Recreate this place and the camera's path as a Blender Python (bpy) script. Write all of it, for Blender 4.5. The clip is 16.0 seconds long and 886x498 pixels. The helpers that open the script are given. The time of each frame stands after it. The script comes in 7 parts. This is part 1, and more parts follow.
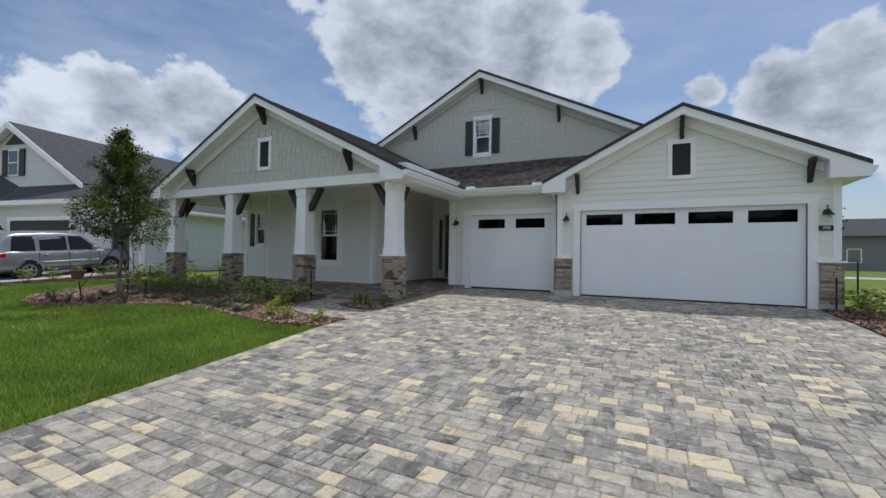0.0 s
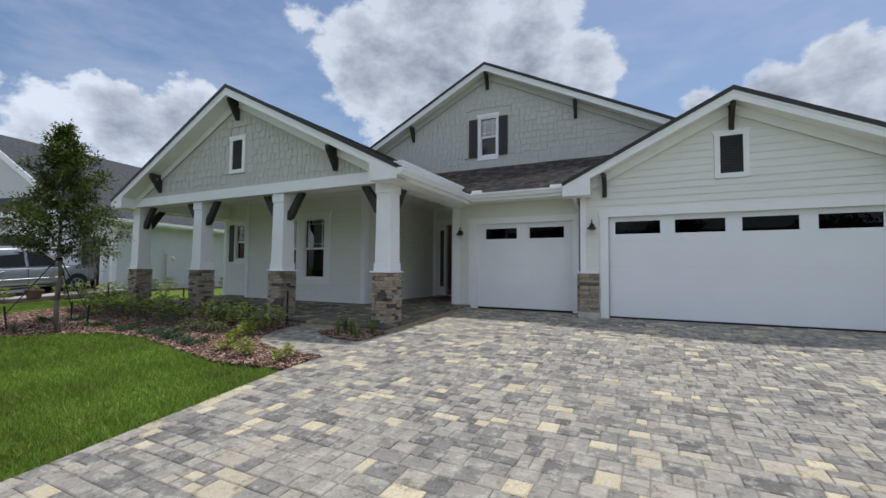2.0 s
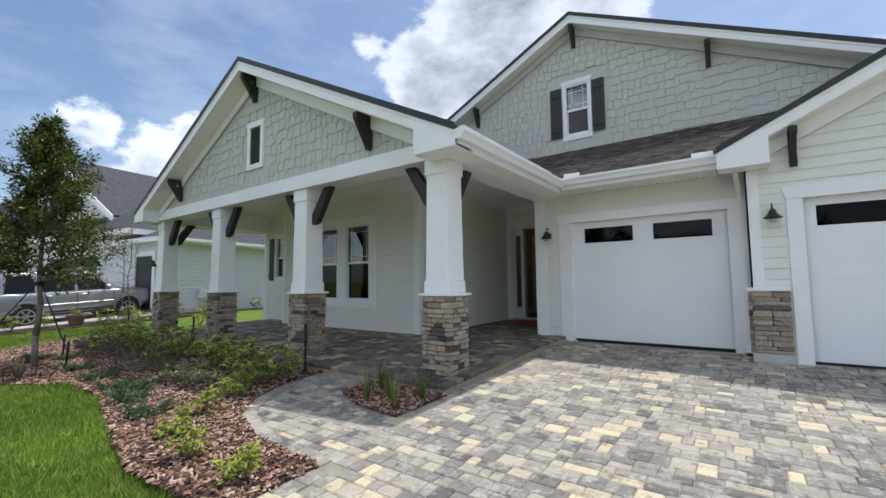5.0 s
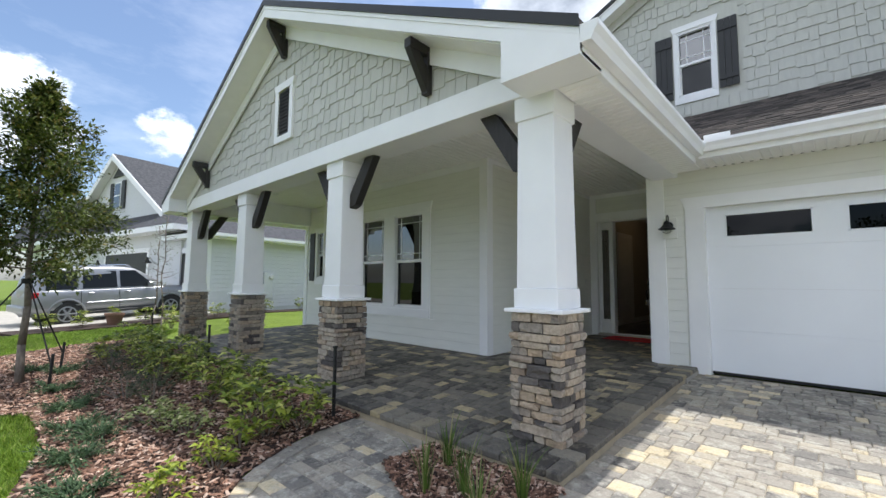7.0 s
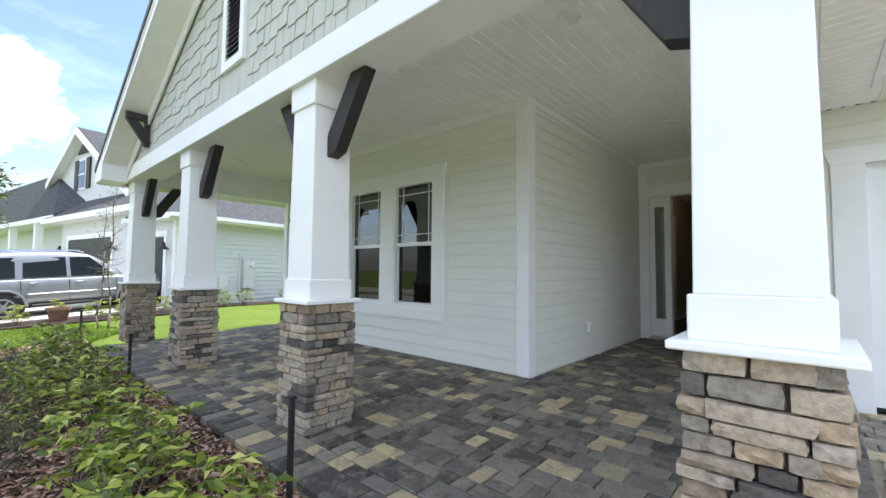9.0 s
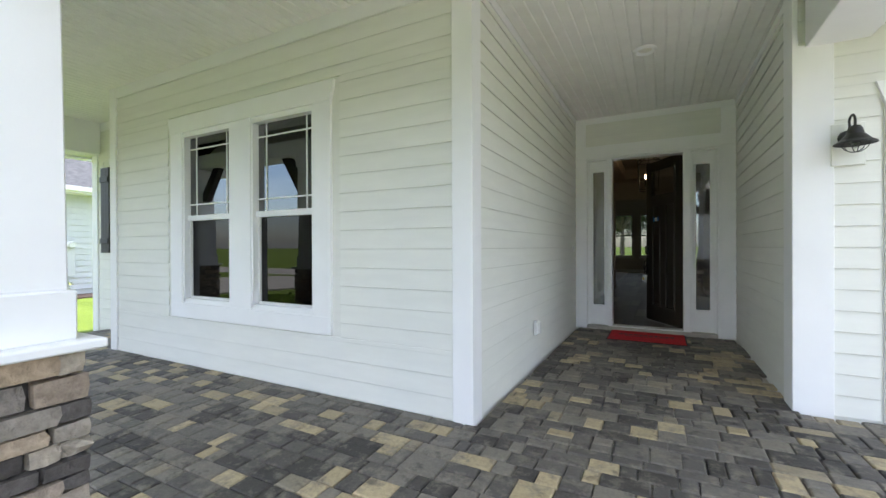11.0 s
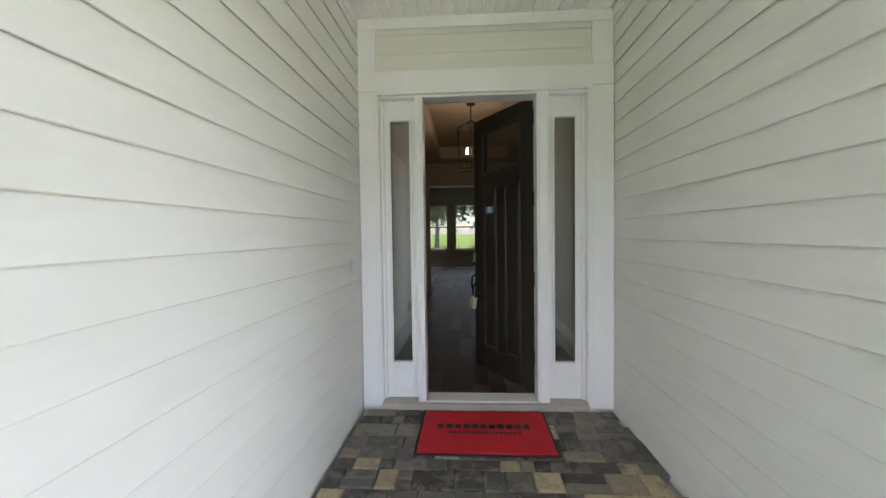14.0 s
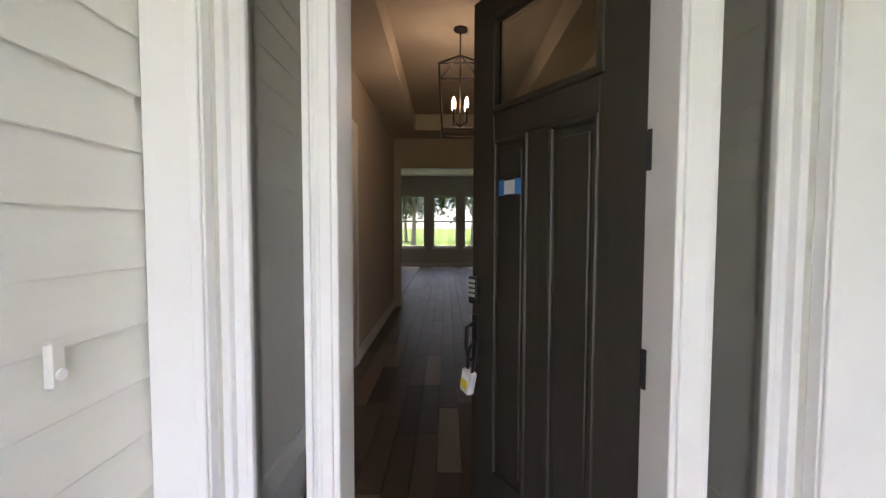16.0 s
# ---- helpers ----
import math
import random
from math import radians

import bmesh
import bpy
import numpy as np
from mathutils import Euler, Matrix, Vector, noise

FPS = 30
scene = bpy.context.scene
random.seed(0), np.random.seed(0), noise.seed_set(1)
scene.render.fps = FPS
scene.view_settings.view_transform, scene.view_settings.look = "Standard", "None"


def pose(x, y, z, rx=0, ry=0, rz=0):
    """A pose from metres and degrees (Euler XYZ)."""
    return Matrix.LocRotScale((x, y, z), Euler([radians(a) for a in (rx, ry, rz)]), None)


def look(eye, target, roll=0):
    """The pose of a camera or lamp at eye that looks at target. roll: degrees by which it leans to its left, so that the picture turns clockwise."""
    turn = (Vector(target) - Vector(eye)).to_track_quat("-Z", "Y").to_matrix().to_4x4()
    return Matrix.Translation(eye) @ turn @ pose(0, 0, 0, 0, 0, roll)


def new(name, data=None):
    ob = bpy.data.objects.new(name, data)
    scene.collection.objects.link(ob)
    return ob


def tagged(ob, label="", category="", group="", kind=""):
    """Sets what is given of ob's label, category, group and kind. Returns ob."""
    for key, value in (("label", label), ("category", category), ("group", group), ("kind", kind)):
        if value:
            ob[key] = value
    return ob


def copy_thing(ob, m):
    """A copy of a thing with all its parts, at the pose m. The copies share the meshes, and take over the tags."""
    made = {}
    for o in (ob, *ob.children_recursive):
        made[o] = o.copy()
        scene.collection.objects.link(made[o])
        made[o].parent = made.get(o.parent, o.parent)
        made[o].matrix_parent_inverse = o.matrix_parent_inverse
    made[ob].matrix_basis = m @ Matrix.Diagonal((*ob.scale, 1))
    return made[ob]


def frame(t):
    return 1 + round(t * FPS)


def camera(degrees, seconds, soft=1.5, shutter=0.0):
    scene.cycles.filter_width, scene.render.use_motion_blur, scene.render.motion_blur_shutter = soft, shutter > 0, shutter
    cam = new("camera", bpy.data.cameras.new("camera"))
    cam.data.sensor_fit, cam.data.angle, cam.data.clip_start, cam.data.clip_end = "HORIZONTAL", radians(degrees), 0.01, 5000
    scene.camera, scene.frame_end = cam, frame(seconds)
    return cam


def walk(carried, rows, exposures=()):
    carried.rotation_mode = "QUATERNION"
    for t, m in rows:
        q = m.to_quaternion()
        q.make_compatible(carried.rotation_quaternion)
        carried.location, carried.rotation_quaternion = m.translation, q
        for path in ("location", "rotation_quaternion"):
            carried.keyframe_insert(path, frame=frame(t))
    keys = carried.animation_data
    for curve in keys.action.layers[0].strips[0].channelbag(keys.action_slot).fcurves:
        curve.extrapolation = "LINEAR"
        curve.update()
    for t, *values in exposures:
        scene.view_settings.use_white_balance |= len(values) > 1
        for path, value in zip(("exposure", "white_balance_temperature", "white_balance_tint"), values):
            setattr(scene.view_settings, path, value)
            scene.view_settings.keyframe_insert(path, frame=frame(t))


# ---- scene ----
cam = camera(93.7, 16.0)
METRES, EYE, TILT, LEAN, TURN = 16.3, 1.5, 0.0, 0.0, 26.7
ROWS = [
    (0.0, 0.0, 0.0, 0.0, -0.01, 0.81, -0.88),
    (0.5, 0.0002, 0.0242, -0.0001, -0.12, 1.63, -0.95),
    (1.0, -0.0007, 0.0504, 0.0017, -0.32, 2.26, -0.78),
    (1.5, -0.0011, 0.0787, 0.0035, -0.5, 2.59, -0.56),
    (2.0, -0.0048, 0.1078, 0.0029, -0.07, 2.66, -0.46),
    (2.5, -0.0062, 0.1369, 0.0039, 0.81, 2.58, -0.39),
    (3.0, -0.0074, 0.1676, 0.0045, 1.95, 2.61, -0.24),
    (3.5, -0.0079, 0.1997, 0.0054, 3.4, 2.87, 0.04),
    (6.0, -0.0418, 0.3486, 0.0101, 13.05, 5.12, 0.33),
    (6.5, -0.0549, 0.3777, 0.0109, 14.66, 4.99, -0.03),
    (7.0, -0.0673, 0.4074, 0.0113, 15.75, 4.69, -0.37),
    (7.5, -0.0798, 0.4366, 0.0119, 16.17, 4.36, -0.67),
    (8.0, -0.092, 0.4647, 0.0128, 16.22, 3.99, -0.64),
    (10.5, -0.1457, 0.604, 0.0142, 6.57, 0.57, 0.05),
    (11.0, -0.1456, 0.6347, 0.0171, 0.94, -0.19, 0.23),
    (11.5, -0.1384, 0.6693, 0.0223, -5.23, -0.72, 0.51),
    (12.0, -0.126, 0.7009, 0.0274, -11.04, -0.81, 0.54),
    (12.5, -0.1119, 0.7299, 0.0282, -15.33, -1.04, 0.66),
    (13.0, -0.097, 0.7588, 0.0288, -18.59, -1.3, 0.7),
    (13.5, -0.085, 0.79, 0.0293, -21.14, -1.72, 0.66),
    (14.0, -0.0708, 0.8211, 0.0291, -23.27, -1.97, 0.76),
    (14.5, -0.0567, 0.8519, 0.0305, -25.01, -2.17, 0.9),
    (15.0, -0.0419, 0.8841, 0.0312, -26.66, -2.25, 0.91),
    (15.5, -0.0263, 0.9166, 0.0311, -26.94, -2.41, 0.46),
    (16.0, -0.0121, 0.9467, 0.0324, -26.27, -2.81, -0.18),
]
# the clip's camera opens up as it walks into the shade of the porch: seconds, stops, kelvin, tint
EXPOSURES = [(0.0, -0.12, 6050, 10), (3.5, 0.14, 6080, 10), (6.0, 0.58, 6150, 10), (7.0, 0.78, 6170, 10), (8.0, 1.09, 6150, 10), (10.5, 1.98, 6170, 12), (11.0, 2.08, 6190, 12), (12.5, 2.14, 6190, 14), (14.0, 3.14, 6220, 18), (15.0, 3.68, 6220, 25), (16.0, 3.98, 6300, 26)]
walk(cam, [(t, pose(0, 0, EYE, TILT, LEAN, TURN) @ pose(METRES * x, METRES * y, METRES * z, 90 + pitch, roll, yaw)) for t, x, y, z, yaw, pitch, roll in ROWS], EXPOSURES)

# ---- world and sun ----
SUN_TO = Vector((0.06, 0.33, 1.0)).normalized()
world = bpy.data.worlds.new("sky")
scene.world = world
world.use_nodes = True
wn, wl = world.node_tree.nodes, world.node_tree.links
wn.clear()
w_out = wn.new("ShaderNodeOutputWorld")
w_bg = wn.new("ShaderNodeBackground")
w_bg.inputs["Strength"].default_value = 0.11
w_sky = wn.new("ShaderNodeTexSky")
w_sky.sky_type, w_sky.sun_disc = "NISHITA", False
w_sky.sun_elevation = math.asin(SUN_TO.z)
w_sky.sun_rotation = math.atan2(SUN_TO.x, SUN_TO.y)
w_sky.air_density, w_sky.dust_density, w_sky.ozone_density = 1.0, 1.5, 1.0
w_geo = wn.new("ShaderNodeTexCoord")


def w_math(op, a, b=None, c=None):
    n = wn.new("ShaderNodeMath")
    n.operation = op
    for k, v in enumerate((a, b, c)):
        if v is None:
            continue
        if isinstance(v, (int, float)):
            n.inputs[k].default_value = v
        else:
            wl.new(v, n.inputs[k])
    return n.outputs[0]


def w_dot(v):
    n = wn.new("ShaderNodeVectorMath")
    n.operation = "DOT_PRODUCT"
    wl.new(w_geo.outputs["Generated"], n.inputs[0])
    n.inputs[1].default_value = Vector(v).normalized()
    return n.outputs["Value"]


def w_noise(scale, detail, rough, stretch=(1, 1, 1), off=(0, 0, 0)):
    m = wn.new("ShaderNodeMapping")
    m.inputs["Scale"].default_value = stretch
    m.inputs["Location"].default_value = off
    wl.new(w_geo.outputs["Generated"], m.inputs["Vector"])
    n = wn.new("ShaderNodeTexNoise")
    n.inputs["Scale"].default_value, n.inputs["Detail"].default_value, n.inputs["Roughness"].default_value = scale, detail, rough
    wl.new(m.outputs[0], n.inputs["Vector"])
    return n.outputs["Fac"]


# cumulus banks: azimuth and elevation (degrees), radius (degrees), weight
CLOUDS = [
    (27, 26, 6, 1.0), (37, 26, 4.5, 0.95), (17, 26, 5, 1.0), (9, 24, 3.6, 0.9), (23, 20, 5, 0.95), (32, 20, 4, 0.8), (28, 34, 7, 0.9), (14, 31, 4, 0.8),
    (59, 17, 3.4, 0.95), (64, 15, 4.0, 0.9), (55, 14, 3.6, 0.95), (50, 13, 3.0, 0.85), (70, 13, 3.4, 0.8), (45, 12, 2.6, 0.75), (74, 11, 3.0, 0.6),
    (-13, 17, 3.4, 0.95), (-18, 18, 3.6, 0.95), (-23, 16, 4, 0.9), (-16, 13, 3.4, 0.85), (-22, 11, 3.5, 0.7), (-5.5, 19, 1.5, 0.75),
    (89, 17, 3.6, 0.75), (95, 13, 4.5, 0.75), (77, 16, 2.2, 0.62), (104, 15, 6, 0.8), (46, 31, 1.6, 0.45),
    (113, 30, 9, 0.9), (170, 17, 9, 0.95), (142, 9, 4, 0.8), (206, 16, 9, 0.95), (186, 40, 11, 0.95), (240, 20, 12, 0.9), (150, 48, 10, 0.8), (225, 50, 11, 0.8), (-50, 17, 9, 0.9), (-70, 14, 8, 0.8),
    (60, 52, 9, 0.6), (180, 62, 10, 0.7), (-90, 40, 10, 0.7),
]
mass = None
for az, el, rad, wt in CLOUDS:
    a, e = radians(az), radians(el)
    d = w_dot((-math.sin(a) * math.cos(e), math.cos(a) * math.cos(e), math.sin(e)))
    lo = math.cos(radians(rad * 1.9))
    g = w_math("MULTIPLY", w_math("MAXIMUM", w_math("DIVIDE", w_math("SUBTRACT", d, lo), 1 - lo), 0.0), wt)
    mass = g if mass is None else w_math("MAXIMUM", mass, g)
big = w_noise(7.5, 12.0, 0.62, (1, 1, 1.5))
wisp = w_noise(2.6, 7.0, 0.62, (1, 1, 3.0), (3.1, 0.4, 0.0))
cover = w_math("ADD", w_math("MULTIPLY", mass, 1.35), w_math("MULTIPLY", w_math("SUBTRACT", big, 0.5), 2.4))
ramp = wn.new("ShaderNodeMapRange")
ramp.interpolation_type = "SMOOTHSTEP"
ramp.inputs["From Min"].default_value, ramp.inputs["From Max"].default_value = 0.42, 0.76
wl.new(cover, ramp.inputs["Value"])
thin = wn.new("ShaderNodeMapRange")
thin.inputs["From Min"].default_value, thin.inputs["From Max"].default_value, thin.inputs["To Max"].default_value = 0.44, 0.80, 0.42
wl.new(wisp, thin.inputs["Value"])
fac = w_math("MAXIMUM", ramp.outputs[0], thin.outputs[0])
body = wn.new("ShaderNodeMapRange")
body.inputs["From Min"].default_value, body.inputs["From Max"].default_value = 0.62, 1.28
lump = w_noise(11.0, 8.0, 0.6, (1, 1, 1.6), (0.02, 0.0, 0.035))
wl.new(w_math("ADD", w_math("MULTIPLY", mass, 1.15), w_math("MULTIPLY", w_math("SUBTRACT", lump, 0.5), 1.6)), body.inputs["Value"])
shade = wn.new("ShaderNodeMixRGB")
shade.inputs[1].default_value, shade.inputs[2].default_value = (6.1, 6.4, 6.9, 1), (2.6, 2.9, 3.45, 1)
wl.new(body.outputs[0], shade.inputs[0])
facing = wn.new("ShaderNodeMapRange")
facing.inputs["From Min"].default_value, facing.inputs["From Max"].default_value = -0.6, 0.9
facing.inputs["To Min"].default_value, facing.inputs["To Max"].default_value = 1.0, 1.5
wl.new(w_dot((-SUN_TO.x, -SUN_TO.y, 0.0)), facing.inputs["Value"])
lit = wn.new("ShaderNodeVectorMath")
lit.operation = "SCALE"
wl.new(shade.outputs[0], lit.inputs[0])
wl.new(facing.outputs[0], lit.inputs["Scale"])
w_mix = wn.new("ShaderNodeMixRGB")
wl.new(fac, w_mix.inputs[0])
wl.new(w_sky.outputs[0], w_mix.inputs[1])
wl.new(lit.outputs[0], w_mix.inputs[2])
wl.new(w_mix.outputs[0], w_bg.inputs["Color"])
wl.new(w_bg.outputs[0], w_out.inputs["Surface"])

sun = new("sun", bpy.data.lights.new("sun", "SUN"))
sun.data.energy, sun.data.angle, sun.data.color = 2.6, radians(0.6), (1.0, 0.96, 0.90)
sun.matrix_world = look(SUN_TO * 60, (0, 0, 0))

scene.cycles.max_bounces, scene.cycles.diffuse_bounces = 14, 8

# ---- materials ----
def material(name, rough=0.6, metal=0.0, spec=0.5):
    m = bpy.data.materials.new(name)
    m.use_nodes = True
    b = m.node_tree.nodes["Principled BSDF"]
    b.inputs["Roughness"].default_value, b.inputs["Metallic"].default_value = rough, metal
    b.inputs["Specular IOR Level"].default_value = spec
    return m, m.node_tree.nodes, m.node_tree.links, b


def coords(nodes, links, scale=(1, 1, 1), which="Object"):
    tc = nodes.new("ShaderNodeTexCoord")
    mp = nodes.new("ShaderNodeMapping")
    mp.inputs["Scale"].default_value = scale
    links.new(tc.outputs[which], mp.inputs["Vector"])
    return mp.outputs[0]


def noise_tex(nodes, links, vec, scale, detail=4.0, rough=0.55):
    n = nodes.new("ShaderNodeTexNoise")
    n.inputs["Scale"].default_value, n.inputs["Detail"].default_value, n.inputs["Roughness"].default_value = scale, detail, rough
    links.new(vec, n.inputs["Vector"])
    return n.outputs["Fac"]


def ramp_tex(nodes, links, fac, stops):
    r = nodes.new("ShaderNodeValToRGB")
    e = r.color_ramp.elements
    while len(e) < len(stops):
        e.new(0.5)
    for k, (p, c) in enumerate(stops):
        e[k].position, e[k].color = p, (*c, 1)
    links.new(fac, r.inputs[0])
    return r.outputs[0]


def mix_tex(nodes, links, fac, a, b, mode="MIX"):
    n = nodes.new("ShaderNodeMixRGB")
    n.blend_type = mode
    for k, v in enumerate((fac, a, b)):
        if isinstance(v, (int, float)):
            n.inputs[k].default_value = v
        elif isinstance(v, tuple):
            n.inputs[k].default_value = (*v, 1)
        else:
            links.new(v, n.inputs[k])
    return n.outputs[0]


def bump_to(nodes, links, b, height, strength, dist):
    n = nodes.new("ShaderNodeBump")
    n.inputs["Strength"].default_value, n.inputs["Distance"].default_value = strength, dist
    links.new(height, n.inputs["Height"])
    links.new(n.outputs[0], b.inputs["Normal"])


def plain(name, col, rough=0.6, metal=0.0, vary=0.06, scale=6.0, grain=120.0, bump=0.15, spec=0.5, stretch=(1, 1, 1)):
    """A painted or plain surface: slow tone drift, fine grain and light relief."""
    m, nodes, links, b = material(name, rough, metal, spec)
    v = coords(nodes, links, stretch)
    slow, fine = noise_tex(nodes, links, v, scale, 5), noise_tex(nodes, links, v, grain, 3)
    lo, hi = tuple(c * (1 - vary) for c in col), tuple(min(1, c * (1 + vary)) for c in col)
    links.new(ramp_tex(nodes, links, slow, [(0.3, lo), (0.7, hi)]), b.inputs["Base Color"])
    r = nodes.new("ShaderNodeMapRange")
    r.inputs["To Min"].default_value, r.inputs["To Max"].default_value = max(0.02, rough - 0.08), min(1, rough + 0.08)
    links.new(slow, r.inputs["Value"])
    links.new(r.outputs[0], b.inputs["Roughness"])
    bump_to(nodes, links, b, fine, bump, 0.002)
    return m


def pieces(name, stops, rough=0.8, grain=40.0, bump=0.5, dist=0.004, island=False, stain=(0.72, 1.12), blotch=9.0, mottle=None, spec=0.4):
    """Paving, stones, planks: each piece its own tone (by object or by island), blotches and grain on top."""
    m, nodes, links, b = material(name, rough, 0, spec)
    if island:
        rnd = nodes.new("ShaderNodeNewGeometry").outputs["Random Per Island"]
    else:
        rnd = nodes.new("ShaderNodeObjectInfo").outputs["Random"]
    tc = nodes.new("ShaderNodeNewGeometry").outputs["Position"]
    base = ramp_tex(nodes, links, rnd, stops)
    slow, fine = noise_tex(nodes, links, tc, blotch, 6, 0.7), noise_tex(nodes, links, tc, grain, 5, 0.65)
    if mottle:
        sel = ramp_tex(nodes, links, slow, [(0.50, (0, 0, 0)), (0.62, (1, 1, 1))])
        base = mix_tex(nodes, links, sel, base, mix_tex(nodes, links, 0.65, base, mottle))
        dark = ramp_tex(nodes, links, noise_tex(nodes, links, tc, blotch * 0.8 + 1.7, 7, 0.7), [(0.34, (0.5, 0.5, 0.52)), (0.46, (1, 1, 1))])
        base = mix_tex(nodes, links, 1.0, base, dark, "MULTIPLY")
    tone = ramp_tex(nodes, links, fine, [(0.25, (stain[0],) * 3), (0.75, (stain[1],) * 3)])
    links.new(mix_tex(nodes, links, 1.0, base, tone, "MULTIPLY"), b.inputs["Base Color"])
    bump_to(nodes, links, b, fine, bump, dist)
    return m


SIDING = plain("siding_paint", (0.78, 0.785, 0.735), 0.62, vary=0.03, scale=2.2, grain=90, bump=0.25, stretch=(1, 1, 6))
TRIM = plain("white_trim_paint", (0.87, 0.875, 0.88), 0.5, vary=0.025, scale=2.5, grain=140, bump=0.1)
SHAKE = plain("greige_shake_paint", (0.53, 0.53, 0.485), 0.7, vary=0.06, scale=3.0, grain=60, bump=0.5, stretch=(6, 6, 1))
DOORWHITE = plain("garage_door_paint", (0.84, 0.86, 0.885), 0.45, vary=0.02, scale=1.4, grain=220, bump=0.12)
SOFFIT = plain("soffit_paint", (0.90, 0.895, 0.87), 0.55, vary=0.03)
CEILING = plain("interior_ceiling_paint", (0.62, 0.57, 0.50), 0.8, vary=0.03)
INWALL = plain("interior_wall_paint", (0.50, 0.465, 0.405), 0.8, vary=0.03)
INTRIM = plain("interior_trim_paint", (0.78, 0.77, 0.74), 0.5, vary=0.02)
BRACKET = plain("dark_stained_timber", (0.024, 0.021, 0.019), 0.6, vary=0.3, scale=5, grain=60, bump=0.5, stretch=(8, 8, 1))
BLACK = plain("black_metal", (0.012, 0.012, 0.013), 0.5, 0.0, vary=0.2)
SHUTTER = plain("charcoal_shutter_paint", (0.026, 0.026, 0.026), 0.55, vary=0.15, bump=0.3)
DOORBROWN = plain("dark_brown_door_paint", (0.040, 0.034, 0.027), 0.42, vary=0.15, scale=3, grain=90, bump=0.2, stretch=(10, 10, 1))
CONCRETE = plain("concrete", (0.43, 0.40, 0.345), 0.85, vary=0.14, scale=5, grain=70, bump=0.5)
SAND = plain("joint_sand", (0.30, 0.265, 0.21), 0.95, vary=0.25, scale=8, grain=90, bump=0.6)
RISER = plain("sandy_concrete_riser", (0.40, 0.335, 0.235), 0.9, vary=0.16, scale=6, grain=60, bump=0.6)
# near-black stands in for the shade in the joints between ledgestones
JOINT = plain("shaded_joint_core", (0.055, 0.050, 0.046), 0.95, vary=0.2, grain=90, bump=0.5)
FOUND = plain("foundation_stucco", (0.50, 0.50, 0.47), 0.85, vary=0.08, grain=90, bump=0.6)
REDMAT = plain("red_mat_pile", (0.52, 0.012, 0.02), 0.95, vary=0.12, scale=12, grain=400, bump=0.9)
RUBBER = plain("black_rubber", (0.018, 0.018, 0.018), 0.75, vary=0.2)
CHROME = plain("bright_metal", (0.75, 0.75, 0.76), 0.18, 1.0, vary=0.03)
TERRACOTTA = plain("terracotta", (0.20, 0.11, 0.075), 0.8, vary=0.15)
NWALL = plain("neighbour_white_siding", (0.64, 0.65, 0.66), 0.6, vary=0.03)
GREYWALL = plain("grey_house_siding", (0.20, 0.205, 0.215), 0.7, vary=0.06)
SILVER = plain("silver_car_paint", (0.312, 0.320, 0.335), 0.36, 0.6, vary=0.03, grain=500, bump=0.02)
BLUETAPE = plain("blue_tape", (0.05, 0.25, 0.62), 0.6)
PAPER = plain("white_paper", (0.80, 0.80, 0.80), 0.7)
YELLOW = plain("yellow_label", (0.80, 0.62, 0.02), 0.5)
REDLENS = plain("red_lamp_lens", (0.42, 0.01, 0.015), 0.2)
PLATE = plain("beige_plastic", (0.72, 0.72, 0.70), 0.4, vary=0.02)

PAVER_STOPS = [(0.0, (0.140, 0.130, 0.118)), (0.10, (0.216, 0.201, 0.178)), (0.40, (0.313, 0.286, 0.244)), (0.74, (0.398, 0.357, 0.292)), (0.86, (0.463, 0.407, 0.313)), (0.92, (0.603, 0.502, 0.331)), (1.0, (0.711, 0.603, 0.401))]
# grey and cream paver mix, darkened in colour for shade under the porch roof
PORCH_SHADE_STOPS = [(0.0, (0.047, 0.043, 0.038)), (0.30, (0.100, 0.092, 0.081)), (0.62, (0.165, 0.151, 0.129)), (0.80, (0.224, 0.203, 0.162)), (0.87, (0.389, 0.319, 0.190)), (1.0, (0.496, 0.406, 0.246))]
STONE_STOPS = [(0.0, (0.085, 0.076, 0.072)), (0.17, (0.150, 0.133, 0.122)), (0.26, (0.290, 0.255, 0.216)), (0.55, (0.470, 0.405, 0.325)), (0.74, (0.455, 0.345, 0.240)), (0.88, (0.410, 0.360, 0.300)), (1.0, (0.285, 0.212, 0.155))]
PLANK_STOPS = [(0.0, (0.022, 0.016, 0.011)), (0.4, (0.052, 0.038, 0.028)), (0.75, (0.105, 0.084, 0.065)), (1.0, (0.210, 0.175, 0.138))]
PAVER = pieces("concrete_paver", PAVER_STOPS, 0.85, 55, 0.5, 0.004, mottle=(0.55, 0.52, 0.44))
PAVER_FAR = pieces("concrete_paver_field", PAVER_STOPS, 0.85, 55, 0.5, 0.004, island=True, mottle=(0.55, 0.52, 0.44))
PORCHPAVER = pieces("shaded_porch_paver", PORCH_SHADE_STOPS, 0.62, 50, 0.5, 0.004, mottle=(0.24, 0.215, 0.17))
PORCHPAVER_FAR = pieces("shaded_porch_paver_field", PORCH_SHADE_STOPS, 0.62, 50, 0.5, 0.004, island=True, mottle=(0.24, 0.215, 0.17))
STONE = pieces("ledge_stone", STONE_STOPS, 0.88, 26, 1.0, 0.018, stain=(0.55, 1.3), blotch=14)
PLANK = pieces("plank_floor_tile", PLANK_STOPS, 0.36, 45, 0.2, 0.002, blotch=7, spec=0.5)
